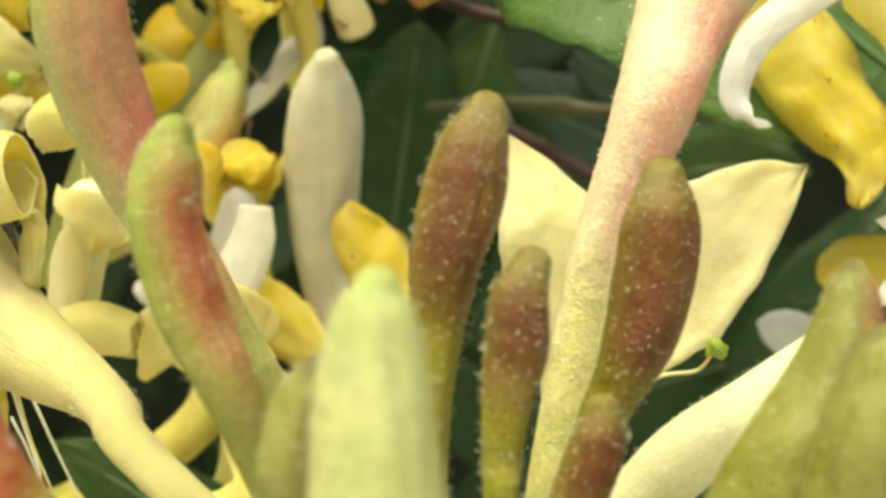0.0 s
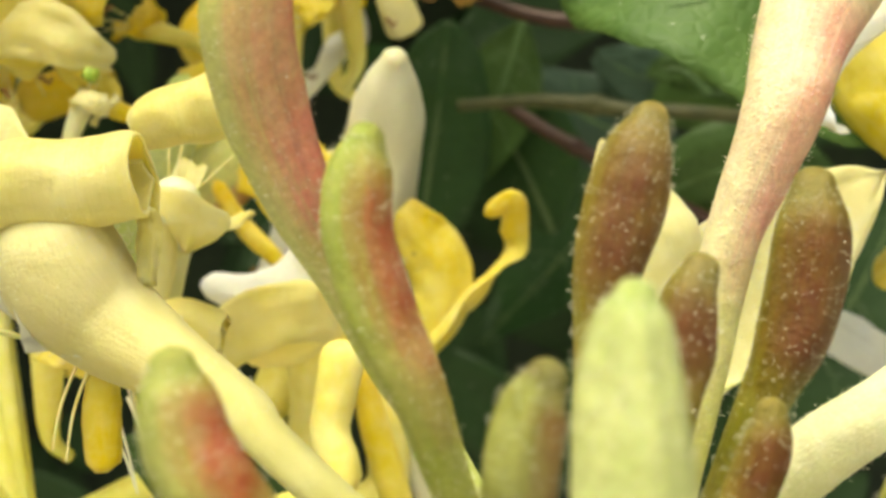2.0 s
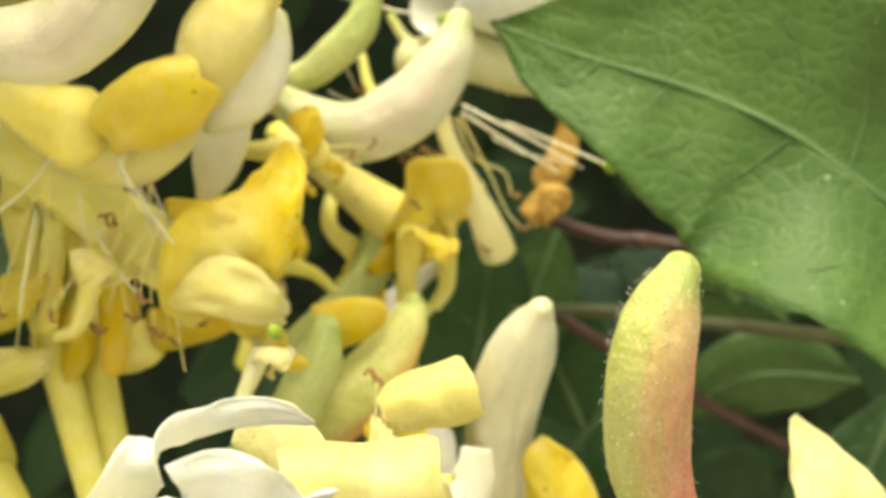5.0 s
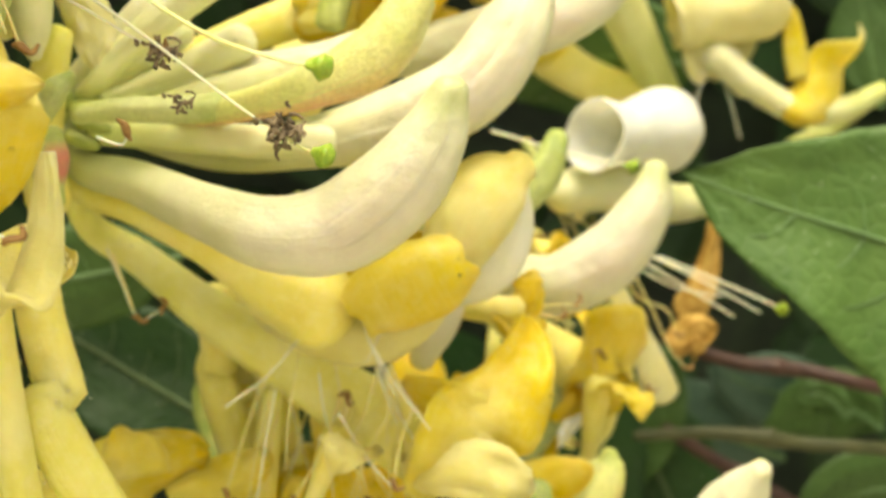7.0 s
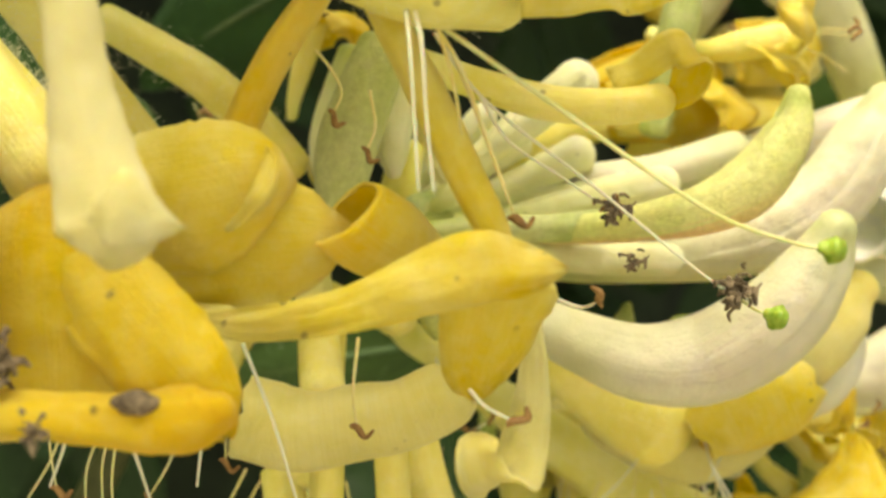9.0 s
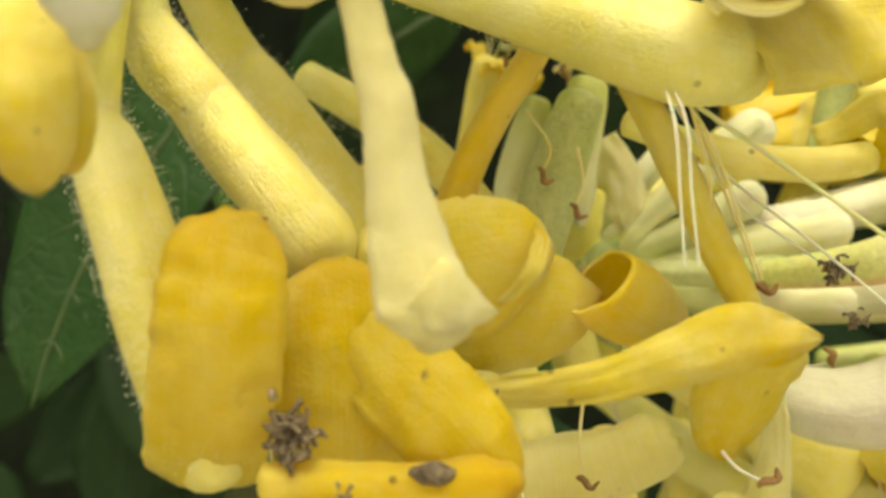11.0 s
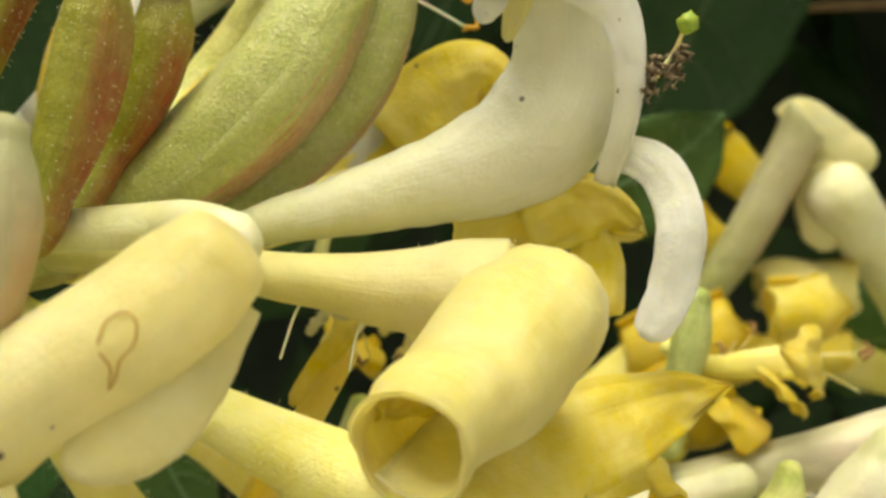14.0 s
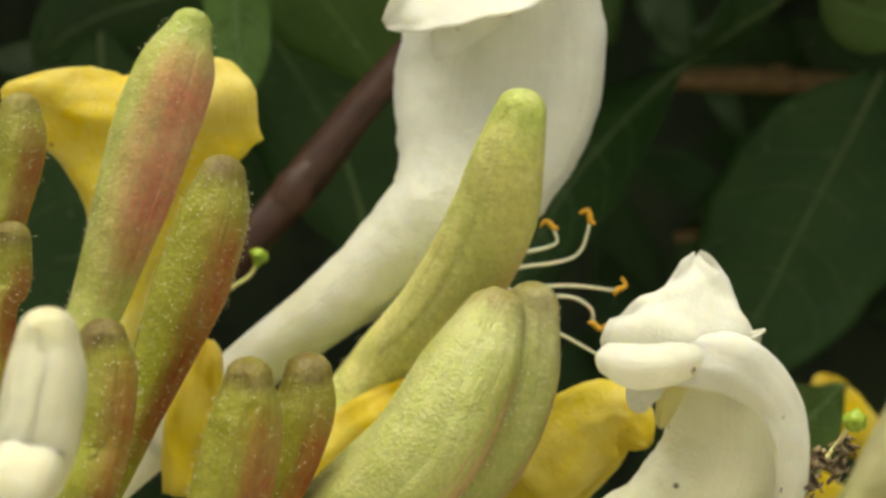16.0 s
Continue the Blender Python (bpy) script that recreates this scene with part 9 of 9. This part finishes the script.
filament(fl, [(-58.4, 162.6, 13.9), (-60.2, 162.4, 22.9), (-62.4, 162.1, 34.0)], M["filament_yellow"], "", "stamen", 0.12)
filament(fl, [(-69.8, 169.9, 19.3), (-69.2, 169.2, 26.4), (-66.4, 167.7, 35.0)], M["filament_yellow"], "anther_brown", "stamen", 0.12)
filament(fl, [(-78.6, 167.9, 16.3), (-77.8, 167.1, 24.0), (-76.0, 165.8, 33.5)], M["filament_yellow"], "", "stamen", 0.12)

fl = thing("stamen_tuft", (-151.5, 132.6, 94.8), "spent stamens hanging under the near head", "stamens", "")
filament(fl, [(-120.4, 147.7, 39.1), (-120.4, 147.5, 41.8), (-119.6, 147.1, 45.0)], M["filament_yellow"], "anther_brown", "stamen", 0.12)
filament(fl, [(-132.8, 155.0, 34.2), (-132.8, 154.7, 37.9), (-131.3, 154.0, 42.5)], M["filament_yellow"], "", "stamen", 0.12)
filament(fl, [(-135.5, 146.3, 36.8), (-136.2, 146.2, 40.3), (-136.7, 146.1, 44.7)], M["filament_yellow"], "anther_brown", "stamen", 0.12)
filament(fl, [(-138.4, 156.5, 34.3), (-136.2, 155.6, 38.5), (-134.7, 154.8, 43.5)], M["filament_yellow"], "", "stamen", 0.12)
filament(fl, [(-126.9, 154.2, 35.1), (-125.3, 153.6, 38.1), (-124.0, 153.0, 41.8)], M["filament_yellow"], "anther_brown", "stamen", 0.12)
filament(fl, [(-130.1, 146.0, 33.2), (-130.7, 145.8, 37.3), (-130.4, 145.4, 42.3)], M["filament_yellow"], "", "stamen", 0.12)
filament(fl, [(-131.4, 146.7, 35.1), (-131.5, 146.4, 39.6), (-129.9, 145.6, 45.1)], M["filament_yellow"], "anther_brown", "stamen", 0.12)

fl = thing("honeysuckle_flower", (-57.4, 162.3, -36.5), "deep yellow lobes and stamens below the star-shaped flower", "flower", "open flowers")
petal(fl, "upper_lip", [(-76.6, 176.7, 13.2, 1.31, 50), (-74.9, 176.3, 18.0, 2.91, 50), (-70.7, 175.5, 20.1, 3.35, 50), (-65.6, 177.5, 21.1, 2.22, 50)], (0.27, -0.08, 0.91), M["petal_deep"], thick=0.5, wave=0.6)
petal(fl, "side_lobe", [(-72.9, 173.5, 12.2, 1.43, -60), (-72.0, 173.2, 15.8, 2.43, -60), (-71.7, 173.0, 19.4, 2.58, -60), (-71.1, 172.8, 22.2, 2.15, -60)], (0.99, -0.15, 0.12), M["petal_yellow"], thick=0.5, wave=0.4)
tube(fl, "tube", [(-67.3, 172.5, 14.4, 1.72), (-67.0, 172.3, 19.5, 2.01), (-67.6, 172.2, 24.5, 2.01), (-68.8, 172.1, 29.4, 1.72)], M["petal_yellow"], "", 18, 0.02)
tube(fl, "lower_lip", [(-75.6, 173.6, 19.3, 1.43), (-75.3, 173.2, 25.7, 1.58), (-74.7, 172.9, 32.2, 1.43)], M["tube_yellow"], "", 18, 0.02)
filament(fl, [(-68.2, 161.3, 24.4), (-70.5, 161.5, 29.6), (-71.4, 161.4, 34.8)], M["filament"], "", "stamen", 0.13)
filament(fl, [(-63.8, 156.4, 23.0), (-63.2, 156.1, 27.1), (-61.7, 155.7, 31.2)], M["filament_yellow"], "anther_brown", "stamen", 0.13)
filament(fl, [(-69.9, 160.8, 23.7), (-66.7, 160.1, 29.4), (-65.1, 159.6, 35.1)], M["filament_yellow"], "", "stamen", 0.13)
filament(fl, [(-69.1, 175.0, 20.2), (-70.8, 175.0, 26.0), (-72.5, 175.0, 31.7)], M["filament"], "", "stamen", 0.13)
filament(fl, [(-74.0, 161.5, 20.8), (-71.0, 160.9, 26.2), (-69.3, 160.4, 31.7)], M["filament_yellow"], "anther_brown", "stamen", 0.13)
filament(fl, [(-67.7, 160.6, 20.9), (-66.0, 160.1, 25.8), (-63.4, 159.5, 30.7)], M["filament_yellow"], "", "stamen", 0.13)
filament(fl, [(-74.0, 174.8, 17.9), (-72.4, 174.3, 22.4), (-71.0, 173.9, 27.0)], M["filament"], "", "stamen", 0.13)
filament(fl, [(-57.3, 169.5, 20.2), (-59.6, 169.5, 26.7), (-62.8, 169.7, 33.2)], M["filament_yellow"], "anther_brown", "stamen", 0.13)

# blossoms and tubes that fill the gaps between the heads


def blossom(label, at, aim, size, lip, tube_material, seed):
    """A small open flower: a curved tube that ends in a rolled lip, a side lobe and a narrow lower lip."""
    rng = np.random.default_rng(seed)
    e = thing("honeysuckle_flower", at, label, "flower", "flowers between the heads")
    p, d = np.array(at, float), unit(np.array(aim, float))
    a = unit(np.cross(d, (0.2, -1.0, 0.3)))
    b = np.cross(a, d)
    bend = a * size * rng.uniform(-0.25, 0.25) + np.array((0, 0, -0.12 * size))
    mouth = p + d * size
    tube(e, "tube", [(*(mouth + d * size * 0.08), size * 0.15), (*(p + d * size * 0.75 + bend * 0.5), size * 0.12), (*(p + d * size * 0.35 + bend), size * 0.08), (*p, size * 0.06)], tube_material, "", 16, 0.03, 0.05)
    arch = [(0.02, 0.62, 0.05), (0.2, 0.56, 0.2), (0.26, 0.36, 0.26), (0.16, 0.16, 0.22), (-0.02, 0.04, 0.15)]
    twist = rng.uniform(-0.5, 0.5)
    petal(e, "upper_lip", [(*(mouth + d * size * u + (b + a * twist) * size * w), size * h, -35) for u, w, h in arch], a, lip, thick=0.4, wave=0.5)
    f = mouth - b * size * 0.1
    petal(e, "lower_lip", [(*(f + d * size * 0.1 - b * size * 0.5), size * 0.05, -40), (*(f + d * size * 0.2 - b * size * 0.3), size * 0.09, -40), (*(f + d * size * 0.1 - b * size * 0.1), size * 0.09, -40), (*(f - d * size * 0.1), size * 0.07, -40)], a, lip, thick=0.3, wave=0.3)
    w = mouth + a * size * 0.2
    petal(e, "side_lobe", [(*(w + a * size * 0.25 + d * size * 0.2), size * 0.04, 30), (*(w + a * size * 0.15 + d * size * 0.1), size * 0.12, 30), (*(w - d * size * 0.05), size * 0.14, 30), (*(w - a * size * 0.1 - d * size * 0.2), size * 0.1, 30)], b, lip, thick=0.3, wave=0.4)
    for k in range(3):
        tip = mouth + d * size * rng.uniform(0.35, 0.6) + a * size * rng.uniform(-0.25, 0.25) - b * size * rng.uniform(0.0, 0.3)
        filament(e, [tuple(tip), tuple((tip + mouth) / 2 + b * size * 0.05), tuple(mouth)], M["filament_yellow"], "anther" if k else "", "stamen", 0.12)
    return e


blossom("pale yellow blossom half hidden among buds", (-44.6, 150.1, -12.8), (0.38, -0.27, 0.88), 18.2, M["petal_pale"], M["tube_cream"], 50)
blossom("yellow blossom behind the first head", (-37.6, 190.2, 24.8), (-0.84, -0.43, 0.34), 11.6, M["petal_deep"], M["tube_yellow"], 51)
blossom("deep yellow blossom behind the white bud", (-23.6, 185.0, -9.6), (-0.19, -0.16, 0.97), 18.1, M["petal_yellow"], M["tube_yellow"], 52)
blossom("pale blossom at the edge of the first head", (-50.3, 160.1, 6.9), (0.07, -0.23, 0.97), 8.7, M["petal_cream"], M["tube_cream"], 53)
blossom("deep yellow blossom over the white bud", (-19.4, 215.1, 22.7), (-0.20, -0.32, 0.93), 15.4, M["petal_deep"], M["tube_yellow"], 54)
blossom("yellow blossom above the rolled flower", (-31.4, 189.6, 19.6), (0.26, -0.34, 0.90), 13.4, M["petal_yellow"], M["tube_yellow"], 55)
blossom("deep yellow blossom above the rolled flower", (-20.5, 203.4, 23.2), (-0.04, -0.32, 0.95), 16.2, M["petal_deep"], M["tube_yellow"], 56)
blossom("pale yellow blossom above the white flower", (-74.1, 169.2, 17.7), (0.41, -0.49, 0.77), 11.7, M["petal_pale"], M["tube_yellow"], 57)
blossom("yellow blossom low behind the rolled flower", (-53.3, 167.7, -26.6), (-0.08, -0.37, 0.93), 14.0, M["petal_yellow"], M["tube_yellow"], 58)
blossom("deep yellow blossom low behind the tubes", (-27.0, 190.0, -30.0), (0.02, -0.24, 0.97), 18.3, M["petal_deep"], M["tube_yellow"], 59)
blossom("yellow blossom behind the fan", (-71.4, 180.1, 64.2), (0.38, -0.34, 0.86), 19.3, M["petal_deep"], M["tube_yellow"], 61)
blossom("deep yellow blossom behind the curved bud", (-31.9, 210.5, 63.5), (0.38, -0.31, -0.87), 11.5, M["petal_deep"], M["tube_yellow"], 62)
blossom("pale blossom behind the curved bud", (-26.2, 218.6, 72.1), (0.66, -0.40, -0.64), 12.2, M["petal_cream"], M["tube_cream"], 63)
blossom("yellow blossom below the curved bud", (-36.2, 203.0, 42.7), (0.33, -0.37, -0.87), 15.4, M["petal_deep"], M["tube_yellow"], 64)
blossom("yellow blossom at the foot of the bush", (-74.7, 199.4, 31.2), (0.04, -0.27, -0.96), 12.6, M["petal_yellow"], M["tube_yellow"], 65)
blossom("pale yellow blossom low beside the leaf", (-104.7, 186.8, 35.8), (0.26, -0.23, -0.94), 8.9, M["petal_pale"], M["tube_yellow"], 66)
blossom("deep yellow blossom above the fan", (-69.0, 169.4, 88.7), (0.83, -0.55, -0.09), 15.4, M["petal_yellow"], M["tube_yellow"], 68)
blossom("yellow blossom far under the fan", (-55.9, 179.6, 43.5), (0.89, -0.45, -0.07), 14.0, M["petal_deep"], M["tube_yellow"], 71)
blossom("white blossom above the shaded head", (-111.7, 159.6, 101.9), (0.19, -0.33, -0.92), 11.5, M["petal_cream"], M["tube_cream"], 72)
blossom("pale blossom above the shaded head", (-98.9, 167.1, 99.1), (-0.17, -0.31, -0.94), 9.9, M["petal_pale"], M["tube_cream"], 73)
blossom("small yellow blossom in the shade", (-109.6, 203.3, 63.0), (-0.69, -0.08, 0.72), 10.7, M["petal_pale"], M["tube_yellow"], 74)
blossom("deep yellow blossom under the blushed tube", (-110.7, 179.1, 77.1), (0.12, -0.45, 0.89), 11.2, M["petal_deep"], M["tube_yellow"], 78)
blossom("deep yellow blossom low in the shade", (-117.4, 191.5, 63.6), (-0.12, -0.41, 0.90), 11.0, M["petal_deep"], M["tube_yellow"], 79)
bud("pale green bud hanging in the shaded heart", [(-109.3, 151.8, 61.7, 0.93), (-109.6, 151.6, 64.7, 1.97), (-109.0, 151.1, 69.3, 2.44), (-107.4, 150.3, 74.5, 2.55), (-105.8, 149.6, 78.6, 2.09)], M["bud_pale"], 0, "green bracts")
bud("white-green bud in the shaded heart", [(-103.2, 156.0, 68.3, 0.85), (-103.5, 155.9, 70.7, 1.82), (-103.9, 155.6, 75.0, 2.54), (-103.4, 155.2, 79.2, 2.42), (-102.9, 154.8, 82.8, 2.06)], M["tube_cream"], 0, "green bracts")
bud("short green bud in the shaded heart", [(-111.9, 158.5, 63.5, 0.85), (-113.7, 158.9, 63.5, 1.57), (-116.0, 159.5, 62.6, 1.69), (-118.3, 160.2, 61.0, 1.33)], M["bud_pale"], 0, "green bracts")
bud("narrow pale green tube in the shaded heart", [(-109.8, 161.7, 68.4, 0.99), (-109.6, 161.4, 72.1, 1.62), (-108.2, 160.7, 77.1, 1.86), (-107.1, 160.1, 81.4, 1.62)], M["tube_cream"], 0, "green bracts")
bud("small green bud beside the pink one", [(-99.6, 155.3, 65.9, 0.73), (-100.8, 155.6, 64.7, 1.33), (-101.9, 156.1, 62.9, 1.33), (-103.0, 156.5, 60.5, 0.97)], M["bud_pale"], 0, "green bracts")
bud("small rosy bract in the shaded heart", [(-104.3, 152.5, 63.5, 0.47), (-104.3, 152.6, 62.4, 1.18), (-104.5, 152.7, 61.2, 1.29), (-105.1, 152.9, 60.0, 0.82)], M["bud_pink"], 0, "green bracts")
bud("pale green tube of the shaded fan", [(-81.6, 153.1, 63.6, 1.59), (-87.6, 154.6, 62.9, 1.47), (-93.5, 156.1, 62.9, 1.35), (-98.9, 157.4, 62.3, 1.10)], M["bud_pale"], 0, "green bracts")
bud("thin green tube of the shaded fan", [(-76.3, 159.7, 68.7, 1.42), (-82.5, 161.3, 67.3, 1.42), (-89.4, 163.1, 66.7, 1.29), (-95.6, 164.8, 63.4, 1.03)], M["tube_cream"], 0, "green bracts")
bud("broad pale tube of the shaded fan", [(-72.4, 155.3, 60.4, 1.89), (-79.8, 157.0, 60.4, 1.89), (-88.3, 159.1, 60.7, 1.64), (-96.9, 161.2, 61.0, 1.26)], M["tube_cream"], 0, "green bracts")
bud("green shoot tip below the fan", [(-73.5, 164.1, 55.5, 0.53), (-73.8, 164.4, 53.5, 1.33), (-74.1, 164.6, 50.9, 1.46), (-74.7, 165.0, 47.6, 1.19)], M["bud_pale"], 0, "green bracts")
